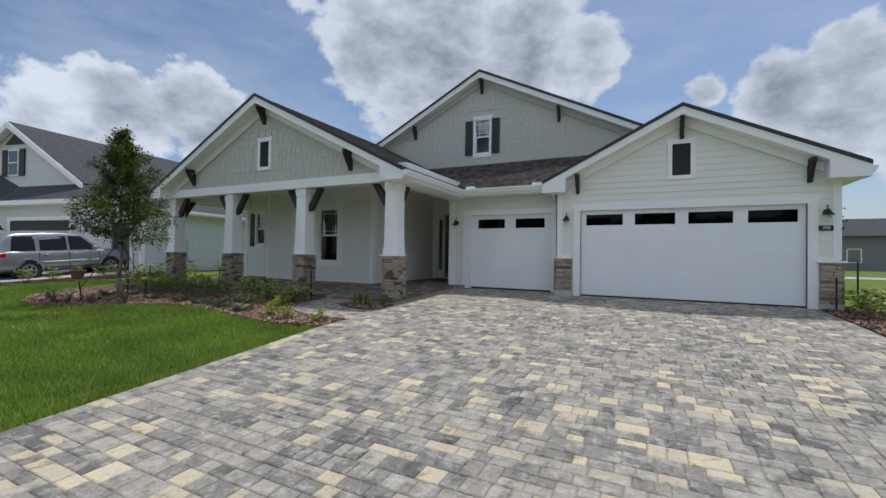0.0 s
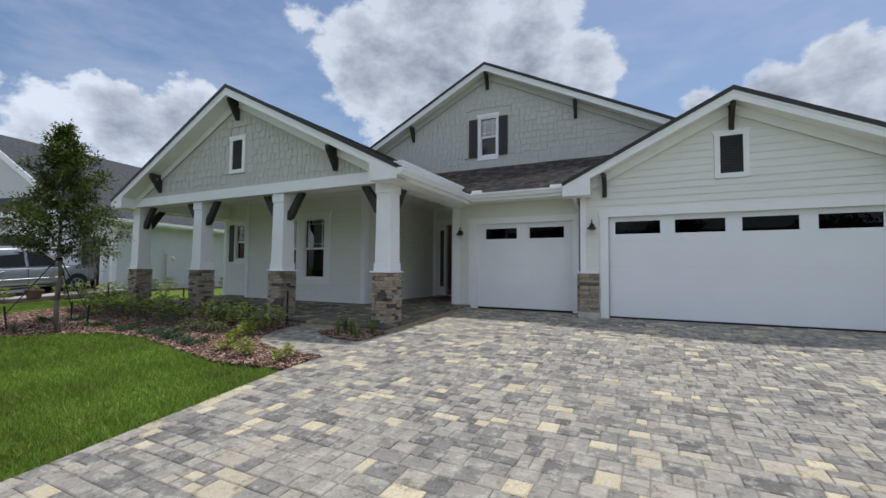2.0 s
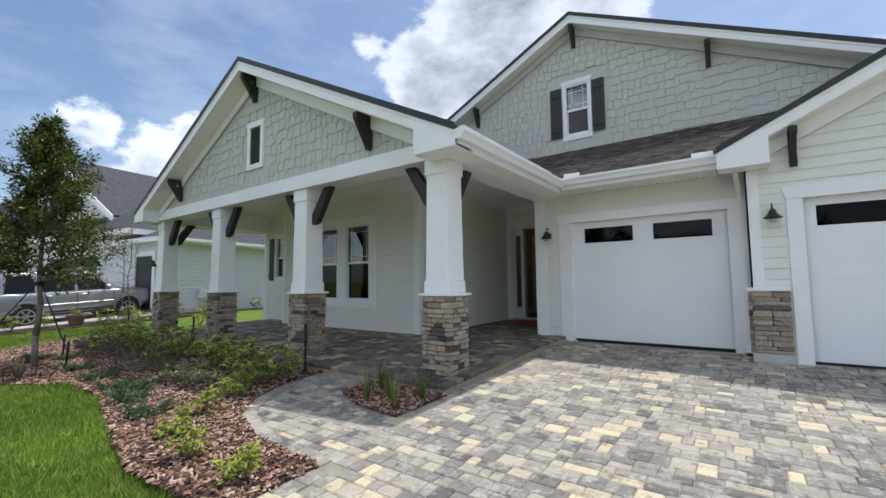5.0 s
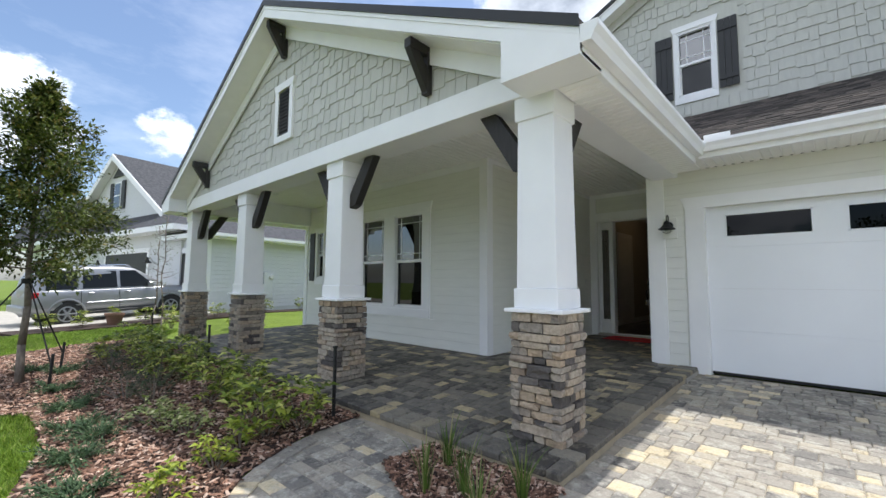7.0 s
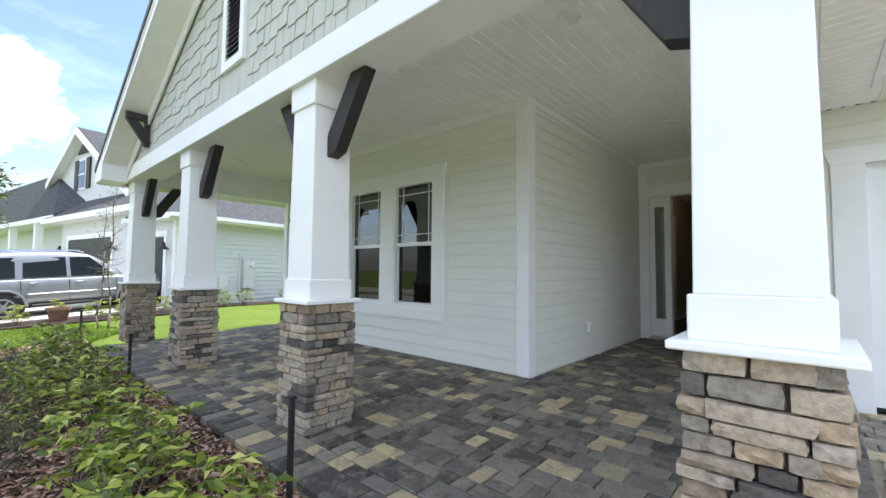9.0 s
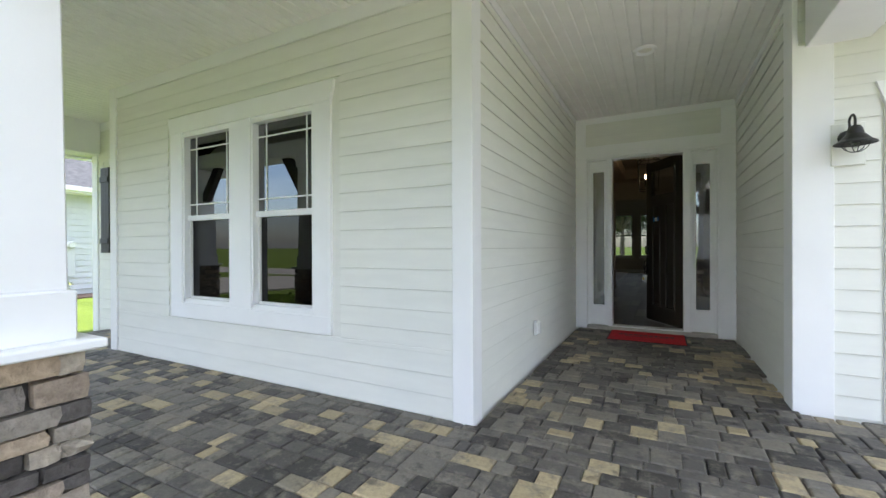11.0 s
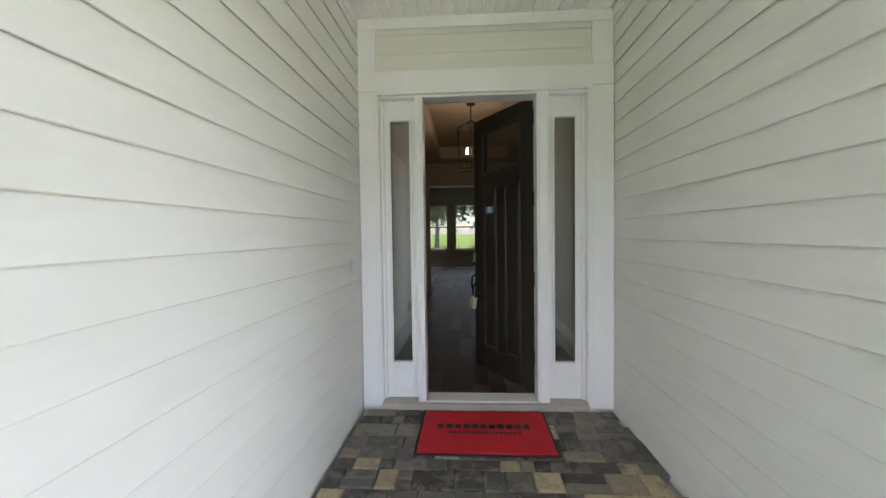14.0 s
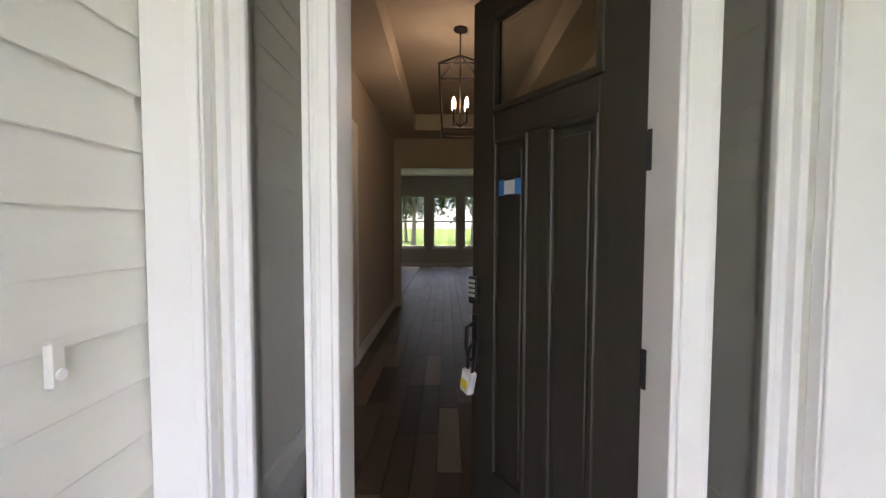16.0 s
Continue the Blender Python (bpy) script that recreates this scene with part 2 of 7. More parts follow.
SHINGLE = pieces("roof_shingle", [(0.0, (0.036, 0.032, 0.029)), (0.5, (0.072, 0.061, 0.054)), (1.0, (0.135, 0.112, 0.096))], 0.95, 220, 0.8, 0.004, island=True, stain=(0.6, 1.3))
MULCH = pieces("bark_mulch_chip", [(0.0, (0.018, 0.010, 0.007)), (0.33, (0.098, 0.053, 0.035)), (0.75, (0.35, 0.195, 0.13)), (1.0, (0.66, 0.50, 0.39))], 0.95, 60, 0.6, 0.003, island=True)
SOIL = plain("mulch_bed_soil", (0.040, 0.023, 0.017), 0.95, vary=0.4, scale=18, grain=60, bump=1.0)


def leafy(name, stops, rough=0.5, trans=0.25, patch=0.0):
    m, nodes, links, b = material(name, rough, 0, 0.35)
    rnd = nodes.new("ShaderNodeNewGeometry").outputs["Random Per Island"]
    col = ramp_tex(nodes, links, rnd, stops)
    pos = nodes.new("ShaderNodeNewGeometry").outputs["Position"]
    if patch:
        pt = ramp_tex(nodes, links, noise_tex(nodes, links, pos, 1.1, 4), [(0.3, (1 - patch,) * 3), (0.7, (1 + patch,) * 3)])
        col = mix_tex(nodes, links, 1.0, col, pt, "MULTIPLY")
    links.new(col, b.inputs["Base Color"])
    t = nodes.new("ShaderNodeBsdfTranslucent")
    links.new(col, t.inputs["Color"])
    mx = nodes.new("ShaderNodeMixShader")
    mx.inputs[0].default_value = trans
    links.new(b.outputs[0], mx.inputs[1])
    links.new(t.outputs[0], mx.inputs[2])
    links.new(mx.outputs[0], nodes["Material Output"].inputs["Surface"])
    return m


GRASS = leafy("lawn_blade", [(0.0, (0.090, 0.165, 0.015)), (0.5, (0.202, 0.319, 0.033)), (0.9, (0.325, 0.451, 0.061)), (1.0, (0.493, 0.462, 0.187))], 0.55, 0.3, 0.25)
TREELEAF = leafy("oak_leaf", [(0.0, (0.030, 0.048, 0.011)), (0.5, (0.080, 0.112, 0.022)), (0.88, (0.170, 0.205, 0.045)), (1.0, (0.25, 0.20, 0.06))], 0.42, 0.28)
SHRUBLEAF = leafy("shrub_leaf", [(0.0, (0.060, 0.095, 0.014)), (0.4, (0.210, 0.280, 0.036)), (0.8, (0.460, 0.510, 0.085)), (1.0, (0.700, 0.690, 0.240))], 0.34, 0.3)
VARILEAF = leafy("variegated_leaf", [(0.0, (0.09, 0.14, 0.03)), (0.5, (0.32, 0.38, 0.10)), (1.0, (0.72, 0.70, 0.38))], 0.45, 0.2)
DARKLEAF = leafy("dark_fine_leaf", [(0.0, (0.020, 0.034, 0.010)), (0.6, (0.050, 0.080, 0.024)), (1.0, (0.12, 0.15, 0.06))], 0.5, 0.15)
LIMELEAF = leafy("lime_leaf", [(0.0, (0.16, 0.24, 0.03)), (1.0, (0.42, 0.46, 0.05))], 0.45, 0.3)
BLUELEAF = leafy("juniper_leaf", [(0.0, (0.024, 0.052, 0.020)), (0.7, (0.065, 0.120, 0.048)), (1.0, (0.14, 0.20, 0.09))], 0.6, 0.15)
STRAPLEAF = leafy("strap_leaf", [(0.0, (0.05, 0.10, 0.018)), (0.7, (0.11, 0.18, 0.03)), (1.0, (0.34, 0.31, 0.15))], 0.5, 0.25)
DRYLEAF = leafy("pale_grass_leaf", [(0.0, (0.10, 0.10, 0.06)), (1.0, (0.30, 0.26, 0.17))], 0.6, 0.2)
FARLEAF = leafy("far_foliage", [(0.0, (0.018, 0.032, 0.010)), (0.6, (0.04, 0.07, 0.02)), (1.0, (0.09, 0.12, 0.04))], 0.6, 0.2)
BARK = plain("bark", (0.20, 0.165, 0.135), 0.9, vary=0.3, scale=14, grain=60, bump=1.0, stretch=(3, 3, 1))


def ground_material():
    m, nodes, links, b = material("turf", 0.9, 0, 0.2)
    pos = nodes.new("ShaderNodeNewGeometry").outputs["Position"]
    slow, fine = noise_tex(nodes, links, pos, 0.9, 6, 0.6), noise_tex(nodes, links, pos, 60, 5, 0.7)
    col = ramp_tex(nodes, links, slow, [(0.3, (0.13, 0.19, 0.026)), (0.7, (0.19, 0.26, 0.04))])
    tone = ramp_tex(nodes, links, fine, [(0.3, (0.45,) * 3), (0.7, (1.25,) * 3)])
    links.new(mix_tex(nodes, links, 1.0, col, tone, "MULTIPLY"), b.inputs["Base Color"])
    bump_to(nodes, links, b, fine, 1.0, 0.02)
    return m


def glass_material(name, tint=(0.9, 0.93, 0.92), see=0.75, rough=0.0, r0=0.09):
    m, nodes, links, b = material(name)
    out = nodes["Material Output"]
    tr = nodes.new("ShaderNodeBsdfTransparent")
    tr.inputs[0].default_value = (*(t * see for t in tint), 1)
    gl = nodes.new("ShaderNodeBsdfGlossy")
    gl.inputs["Roughness"].default_value = rough
    lw = nodes.new("ShaderNodeLayerWeight")
    lw.inputs["Blend"].default_value = 0.5
    p5 = nodes.new("ShaderNodeMath")
    p5.operation = "POWER"
    p5.inputs[1].default_value = 5.0
    links.new(lw.outputs["Facing"], p5.inputs[0])
    sc = nodes.new("ShaderNodeMath")
    sc.operation = "MULTIPLY_ADD"
    sc.inputs[1].default_value, sc.inputs[2].default_value = 1.0 - r0, r0
    links.new(p5.outputs[0], sc.inputs[0])
    mx = nodes.new("ShaderNodeMixShader")
    links.new(sc.outputs[0], mx.inputs[0])
    links.new(tr.outputs[0], mx.inputs[1])
    links.new(gl.outputs[0], mx.inputs[2])
    links.new(mx.outputs[0], out.inputs["Surface"])
    return m


TURF = ground_material()
GLASS = glass_material("window_glass", see=0.10, r0=0.22)
SCREENGLASS = glass_material("screened_window_glass", see=0.08, r0=0.055)
DIMGLASS = glass_material("garage_glass", see=0.03, r0=0.018)
CLEARGLASS = glass_material("clear_glass", see=0.9, r0=0.05)
# back panes darkened so the garden beyond does not burn out
DIMBACKGLASS = glass_material("dimmed_back_window_glass", see=0.58, r0=0.08)
SIDEGLASS = glass_material("sidelight_glass", see=0.75, r0=0.17)


def grey_roof():
    m, nodes, links, b = material("grey_roof_shingle", 0.95, 0, 0.2)
    pos = nodes.new("ShaderNodeNewGeometry").outputs["Position"]
    br = nodes.new("ShaderNodeTexNoise")
    br.inputs["Scale"].default_value, br.inputs["Detail"].default_value = 7.0, 6.0
    links.new(pos, br.inputs["Vector"])
    links.new(ramp_tex(nodes, links, br.outputs["Fac"], [(0.3, (0.055, 0.056, 0.060)), (0.7, (0.105, 0.105, 0.11))]), b.inputs["Base Color"])
    bump_to(nodes, links, b, noise_tex(nodes, links, pos, 60, 4), 0.7, 0.01)
    return m


GREYROOF = grey_roof()
EMBER = bpy.data.materials.new("lamp_flame")
EMBER.use_nodes = True
EMBER.node_tree.nodes.clear()
em = EMBER.node_tree.nodes.new("ShaderNodeEmission")
em.inputs[0].default_value, em.inputs[1].default_value = (1.0, 0.62, 0.28, 1), 3.0
EMBER.node_tree.links.new(em.outputs[0], EMBER.node_tree.nodes.new("ShaderNodeOutputMaterial").inputs[0])
LED = bpy.data.materials.new("lamp_disc")
LED.use_nodes = True
LED.node_tree.nodes["Principled BSDF"].inputs["Base Color"].default_value = (0.8, 0.78, 0.72, 1)

# ---- building tools ----
def part(name, bm, mat, parent=None, label="", smooth=False):
    me = bpy.data.meshes.new(name)
    bm.normal_update()
    bm.to_mesh(me)
    bm.free()
    if smooth:
        me.polygons.foreach_set("use_smooth", [True] * len(me.polygons))
    me.materials.append(mat)
    ob = new(name, me)
    if parent:
        ob.parent = parent
        ob.matrix_parent_inverse = Matrix.Identity(4)
    if label:
        ob["label"] = label
    return ob


def mesh_part(name, verts, faces, mat, parent=None, label="", kind=""):
    me = bpy.data.meshes.new(name)
    me.from_pydata(verts, [], faces)
    me.update()
    me.materials.append(mat)
    ob = new(name, me)
    if parent:
        ob.parent = parent
    if label:
        ob["label"] = label
    if kind:
        ob["kind"] = kind
    return ob


def thing(name, label, category, m=None, group="", kind=""):
    ob = new(name)
    ob.empty_display_size = 0.1
    if m is not None:
        ob.matrix_basis = m
    return tagged(ob, label, category, group, kind)


def box(bm, x0, x1, y0, y1, z0, z1, bev=0.0, seg=1):
    r = bmesh.ops.create_cube(bm, size=1.0, matrix=Matrix.LocRotScale(((x0 + x1) / 2, (y0 + y1) / 2, (z0 + z1) / 2), None, (abs(x1 - x0), abs(y1 - y0), abs(z1 - z0))))
    if bev:
        es = list({e for v in r["verts"] for e in v.link_edges})
        bmesh.ops.bevel(bm, geom=es, offset=bev, segments=seg, affect="EDGES", profile=0.5)
    return bm


def boxed(x0, x1, y0, y1, z0, z1, bev=0.0, seg=1):
    return box(bmesh.new(), x0, x1, y0, y1, z0, z1, bev, seg)


def tube(bm, a, b, r0, r1=None, n=10):
    a, b = Vector(a), Vector(b)
    d = b - a
    m = Matrix.Translation((a + b) / 2) @ d.to_track_quat("Z", "Y").to_matrix().to_4x4()
    bmesh.ops.create_cone(bm, cap_ends=True, segments=n, radius1=r0, radius2=r0 if r1 is None else r1, depth=d.length, matrix=m)
    return bm


def prism(bm, pts, axis, a0, a1):
    """A flat outline pts of (p, q) drawn out along axis from a0 to a1. axis x: (y, z); y: (x, z); z: (x, y)."""
    def at(p, q, a):
        return {"x": (a, p, q), "y": (p, a, q), "z": (p, q, a)}[axis]
    lo = [bm.verts.new(at(p, q, a0)) for p, q in pts]
    hi = [bm.verts.new(at(p, q, a1)) for p, q in pts]
    n = len(pts)
    fs = [bm.faces.new(lo), bm.faces.new(hi[::-1])]
    for k in range(n):
        fs.append(bm.faces.new((lo[k], hi[k], hi[(k + 1) % n], lo[(k + 1) % n])))
    bmesh.ops.recalc_face_normals(bm, faces=fs)
    return bm


def pipe(bm, pts, r, n=8):
    """A round rod swept along points, mitred at the bends."""
    pts = [Vector(p) for p in pts]
    side, rings = None, []
    for k, p in enumerate(pts):
        d = (pts[min(k + 1, len(pts) - 1)] - pts[max(k - 1, 0)]).normalized()
        side = d.orthogonal() if side is None else side - d * side.dot(d)
        side.normalize()
        other = d.cross(side)
        rings.append([bm.verts.new(p + (side * math.cos(2 * math.pi * q / n) + other * math.sin(2 * math.pi * q / n)) * r) for q in range(n)])
    for a, b in zip(rings, rings[1:]):
        for q in range(n):
            bm.faces.new((a[q], a[(q + 1) % n], b[(q + 1) % n], b[q]))
    bm.faces.new(rings[0][::-1])
    bm.faces.new(rings[-1])
    return bm


def lathe(bm, prof, n=20, m=None):
    """Rings of (radius, z) joined into a turned shape."""
    m = m or Matrix.Identity(4)
    rings = [[bm.verts.new(m @ Vector((r * math.cos(2 * math.pi * k / n), r * math.sin(2 * math.pi * k / n), z))) for k in range(n)] for r, z in prof]
    for a, b in zip(rings, rings[1:]):
        for k in range(n):
            bm.faces.new((a[k], a[(k + 1) % n], b[(k + 1) % n], b[k]))
    bm.faces.new(rings[0][::-1])
    bm.faces.new(rings[-1])
    return bm


def gz(x, y):
    """Height of the ground: the drive rises gently to the house."""
    return 0.036 * max(-8.0, min(y, 12.0))


def porch_z(x, y):
    """Top of the porch paving: level in the recess, falling gently to the front edge."""
    return 0.55 - 0.043 * max(0.0, 10.8 - y)


def span_at(poly, z):
    """Where a convex outline of (u, z) lies at height z."""
    us = []
    for (u0, z0), (u1, z1) in zip(poly, poly[1:] + poly[:1]):
        if min(z0, z1) - 1e-9 <= z <= max(z0, z1) + 1e-9:
            us += [u0, u1] if abs(z1 - z0) < 1e-9 else [u0 + (u1 - u0) * (z - z0) / (z1 - z0)]
    return (min(us), max(us)) if us else None


def cut(u0, u1, holes):
    out = [(u0, u1)]
    for a, b in holes:
        nxt = []
        for p, q in out:
            if b <= p or a >= q:
                nxt.append((p, q))
            else:
                if a > p:
                    nxt.append((p, a))
                if b < q:
                    nxt.append((b, q))
        out = nxt
    return [(p, q) for p, q in out if q - p > 0.004]


def bands(poly, z0, z1, openings):
    zs = sorted({z0, z1, *(z for o in openings for z in o[2:] if z0 < z < z1), *(z for _, z in poly if z0 < z < z1)})
    for a, b in zip(zs, zs[1:]):
        sa, sb = span_at(poly, a + 1e-6), span_at(poly, b - 1e-6)
        if not sa or not sb:
            continue
        holes = [(o[0], o[1]) for o in openings if o[2] < (a + b) / 2 < o[3]]
        lo = cut(sa[0], sa[1], holes)
        hi = cut(sb[0], sb[1], holes) if holes else [sb]
        if len(lo) == len(hi):
            for p, q in zip(lo, hi):
                yield a, b, p, q


def frame_of(origin, u, n):
    """A wall's frame: u along it, n out of it, z up."""
    return Vector(origin), Vector(u), Vector(n)


def boards(wall, fr, poly, openings, z_first, step, mat, lip=0.018, name="siding_board"):
    """Lapped boards on a wall, each a wedge that is thick at its lower edge."""
    o, u, n = fr
    top = max(z for _, z in poly)
    low = min(z for _, z in poly)
    z = z_first
    while z + step < low:
        z += step
    while z < top:
        z0, z1 = max(z, low), min(z + step, top)
        verts, faces = [], []
        for a, b, p, q in bands(poly, z0, z1, openings):
            def depth(h):
                return 0.004 + (lip - 0.004) * (1 - (h - z) / step)
            ch = 0.009 if a - z < 0.001 and b - a > 0.03 else 0.0
            m = a + min(0.004, (b - a) * 0.05)
            pm = [p[i] + (q[i] - p[i]) * (m - a) / (b - a) for i in (0, 1)]
            k = len(verts)
            for (l, r), zz, t in ((p, a + ch, 0.0), (p, a, depth(a) - 0.002), (pm, m, depth(m)), (q, b, depth(b)), (q, b, 0.0)):
                verts += [o + u * l + n * t + Vector((0, 0, zz)), o + u * r + n * t + Vector((0, 0, zz))]
            fs = [(0, 1, 3, 2), (2, 3, 5, 4), (4, 5, 7, 6), (6, 7, 9, 8), (0, 2, 4, 6, 8), (1, 9, 7, 5, 3)]
            if u.cross(Vector((0, 0, 1))).dot(n) < 0:
                fs = [f[::-1] for f in fs]
            faces += [tuple(k + i for i in f) for f in fs]
        if verts:
            mesh_part(name, verts, faces, mat, wall)
        z += step


def wall_slab(name, fr, poly, openings, thick, mat, label="", parent=None):
    """The wall's body behind its face, with its openings right through."""
    o, u, n = fr
    zs = sorted({z for _, z in poly} | {z for op in openings for z in op[2:]})
    verts, faces = [], []
    for z0, z1 in zip(zs, zs[1:]):
        for a, b, p, q in bands(poly, z0, z1, openings):
            k = len(verts)
            for t in (0, -thick):
                for uu, zz in ((p[0], a), (p[1], a), (q[1], b), (q[0], b)):
                    verts.append(o + u * uu + n * t + Vector((0, 0, zz)))
            fs = [(0, 1, 2, 3), (7, 6, 5, 4), (0, 4, 5, 1), (1, 5, 6, 2), (2, 6, 7, 3), (3, 7, 4, 0)]
            if u.cross(Vector((0, 0, 1))).dot(n) < 0:
                fs = [f[::-1] for f in fs]
            faces += [tuple(k + i for i in f) for f in fs]
    ob = mesh_part(name, verts, faces, mat, parent)
    if not parent:
        tagged(ob, label, "wall", kind="structure")
    return ob


def wbox(bm, fr, u0, u1, z0, z1, t0, t1, bev=0.0):
    """A box on a wall: along u, up z, from t0 to t1 out of the face."""
    o, u, n = fr
    a, b = o + u * u0 + n * t0, o + u * u1 + n * t1
    return box(bm, min(a.x, b.x), max(a.x, b.x), min(a.y, b.y), max(a.y, b.y), z0, z1, bev)


X, Y = (1, 0, 0), (0, 1, 0)

# ---- the house ----
FLOOR = 0.55
LAP = 0.1523
FIRST = 0.550
CEIL = 3.74

# walls: name, frame, outline (u, z), openings (u0, u1, z0, z1), first board, label
porch_fr = frame_of((0, 10.83, 0), X, (0, -1, 0))
left_fr = frame_of((0, 11.45, 0), X, (0, -1, 0))
jog_fr = frame_of((-12.73, 0, 0), Y, (-1, 0, 0))
side_fr = frame_of((-14.69, 0, 0), Y, (-1, 0, 0))
hall_l_fr = frame_of((-7.945, 0, 0), Y, (1, 0, 0))
hall_r_fr = frame_of((-5.865, 0, 0), Y, (-1, 0, 0))
entry_fr = frame_of((0, 14.86, 0), X, (0, -1, 0))
gar1_fr = frame_of((0, 12.16, 0), X, (0, -1, 0))
gar2_fr = frame_of((0, 11.62, 0), X, (0, -1, 0))
gar2l_fr = frame_of((-2.33, 0, 0), Y, (-1, 0, 0))
gar2r_fr = frame_of((3.55, 0, 0), Y, (1, 0, 0))
gableA_fr = frame_of((0, 8.44, 0), X, (0, -1, 0))
gableB_fr = frame_of((0, 14.02, 0), X, (0, -1, 0))


def rect(u0, u1, z0, z1):
    return [(u0, z0), (u1, z0), (u1, z1), (u0, z1)]


PW = [(-11.28, -10.50, 1.22, 2.98), (-10.20, -9.40, 1.22, 2.98)]
SW = [(-14.10, -13.62, 1.80, 3.02)]
ENTRY = [(-7.76, -6.09, 0.50, 3.14)]
G1 = [(-5.15, -2.60, 0.40, 2.76)]
G2 = [(-1.72, 3.02, 0.36, 2.74)]
UPW = [(-5.80, -5.24, 5.19, 6.42)]
WALLS = [
    ("wall_porch", porch_fr, rect(-12.73, -7.945, 0.30, 3.9), PW, "cream lap siding wall behind the porch"),
    ("wall_porch_end", left_fr, rect(-14.69, -12.73, 0.30, 3.9), SW, "cream lap siding wall set back at the porch end"),
    ("wall_jog", jog_fr, rect(10.83, 11.45, 0.30, 3.9), [], "short cream siding return wall"),
    ("wall_west", side_fr, rect(11.45, 24.0, -0.2, 3.6), [], "cream lap siding side wall"),
    ("wall_hall_left", hall_l_fr, rect(10.83, 14.86, 0.30, 3.9), [], "cream lap siding wall of the entry recess"),
    ("wall_hall_right", hall_r_fr, rect(12.16, 14.86, 0.30, 3.9), [], "cream lap siding wall of the entry recess"),
    ("wall_entry", entry_fr, rect(-7.945, -5.865, 0.30, 3.9), ENTRY, "cream siding wall round the front door"),
    ("wall_garage_small", gar1_fr, rect(-5.865, -2.33, 0.20, 3.7), G1, "cream lap siding wall round the single garage door"),
    ("wall_garage_return", gar2l_fr, rect(11.62, 12.16, 0.20, 3.6), [], "short cream siding return wall"),
    ("wall_east", gar2r_fr, rect(11.62, 24.0, -0.2, 3.5), [], "cream lap siding side wall of the garage"),
]
for name, fr, poly, ops, label in WALLS:
    w = wall_slab(name, fr, poly, ops, 0.15, SIDING, label)
    if name in ("wall_porch", "wall_jog"):
        covered = [(-11.55, -9.11, 1.04, 3.20)] if ops else []
    elif name == "wall_porch_end":
        covered = [(-14.42, -13.50, 1.72, 3.12)]
    elif name == "wall_entry":
        covered = [(-7.945, -5.865, 0.3, 3.30)]
    elif name == "wall_garage_small":
        covered = [(-5.41, -2.36, 0.2, 2.92)]
    else:
        covered = []
    boards(w, fr, poly, covered, FIRST - 5 * LAP, LAP, SIDING)

# double garage gable
GC, GCZ = 0.63, 5.15
gc_poly = [(-2.33, 0.2), (3.55, 0.2), (3.55, 3.62), (GC, 5.06), (-2.33, 3.60)]
w = wall_slab("wall_garage_gable", gar2_fr, gc_poly, G2, 0.15, SIDING, "cream lap siding garage gable wall")
boards(w, gar2_fr, gc_poly, [(-1.92, 3.19, 0.2, 2.92), (0.32, 0.92, 3.42, 4.42)], FIRST - 3 * LAP, LAP, SIDING)

# shake-clad gables
GA, GAZ = -10.10, 5.97
ga_poly = [(-14.6, 3.45), (-5.5, 3.45), (-5.5, 3.55), (GA, 5.83), (-14.6, 3.55)]
wall_ga = wall_slab("wall_porch_gable", gableA_fr, ga_poly, [], 0.12, SHAKE, "greige shake-clad gable over the porch")
GB, GBZ = -5.54, 8.10
gb_poly = [(-11.2, 4.2), (0.6, 4.2), (0.6, 4.85), (GB, 7.95), (-11.2, 5.05)]
wall_gb = wall_slab("wall_upper_gable", gableB_fr, gb_poly, UPW, 0.12, SHAKE, "greige shake-clad upper gable")


def shakes(wall, fr, poly, openings, z_first, step, mat, limit, seed):
    """Staggered shakes, each with its own width, drop and thickness."""
    rnd = random.Random(seed)
    o, u, n = fr
    n_part, sv, sf = 0, [], []
    z = z_first
    top, low = max(p[1] for p in poly), min(p[1] for p in poly)
    rows = []
    while z < top:
        s0, s1 = span_at(poly, max(low, z) + 1e-4), span_at(poly, min(top, z + step) - 1e-4)
        if s0:
            rows.append((z, s0, s1 or (sum(s0) / 2, sum(s0) / 2)))
        z += step
    for z, s0, s1 in rows:
        x = s0[0]
        while x < s0[1] - 0.02:
            w = min(rnd.choice((0.115, 0.15, 0.18, 0.22)) + rnd.uniform(-0.012, 0.012), s0[1] - x)
            drop = rnd.choice((0.0, 0.0, 0.034, 0.046)) if z > rows[0][0] else 0.0
            za, zb = z - drop, z + step + 0.01
            a, b = x + 0.0045, x + w - 0.0045
            hit = [op for op in openings if op[0] < b and op[1] > a and op[2] < zb and op[3] > za]
            if not hit:
                hA = min(zb, top_at(poly, a)), min(zb, top_at(poly, b))
                if min(hA) > za + 0.01:
                    t0 = 0.022 + rnd.uniform(0, 0.004)
                    v = [o + u * uu + n * t + Vector((0, 0, zz)) for uu, zz, t in ((a, za, 0), (b, za, 0), (b, za, t0), (a, za, t0), (a, hA[0], 0), (b, hA[1], 0), (b, hA[1], 0.010), (a, hA[0], 0.010))]
                    f = [(0, 1, 2, 3), (3, 2, 6, 7), (7, 6, 5, 4), (0, 3, 7, 4), (2, 1, 5, 6)]
                    if n_part < limit:
                        mesh_part("shake", v, f, mat, wall)
                        n_part += 1
                    else:
                        k = len(sv)
                        sv += v
                        sf += [tuple(k + i for i in g) for g in f]
            x += w
    if sv:
        mesh_part("shakes", sv, sf, mat, wall, kind="stuff")


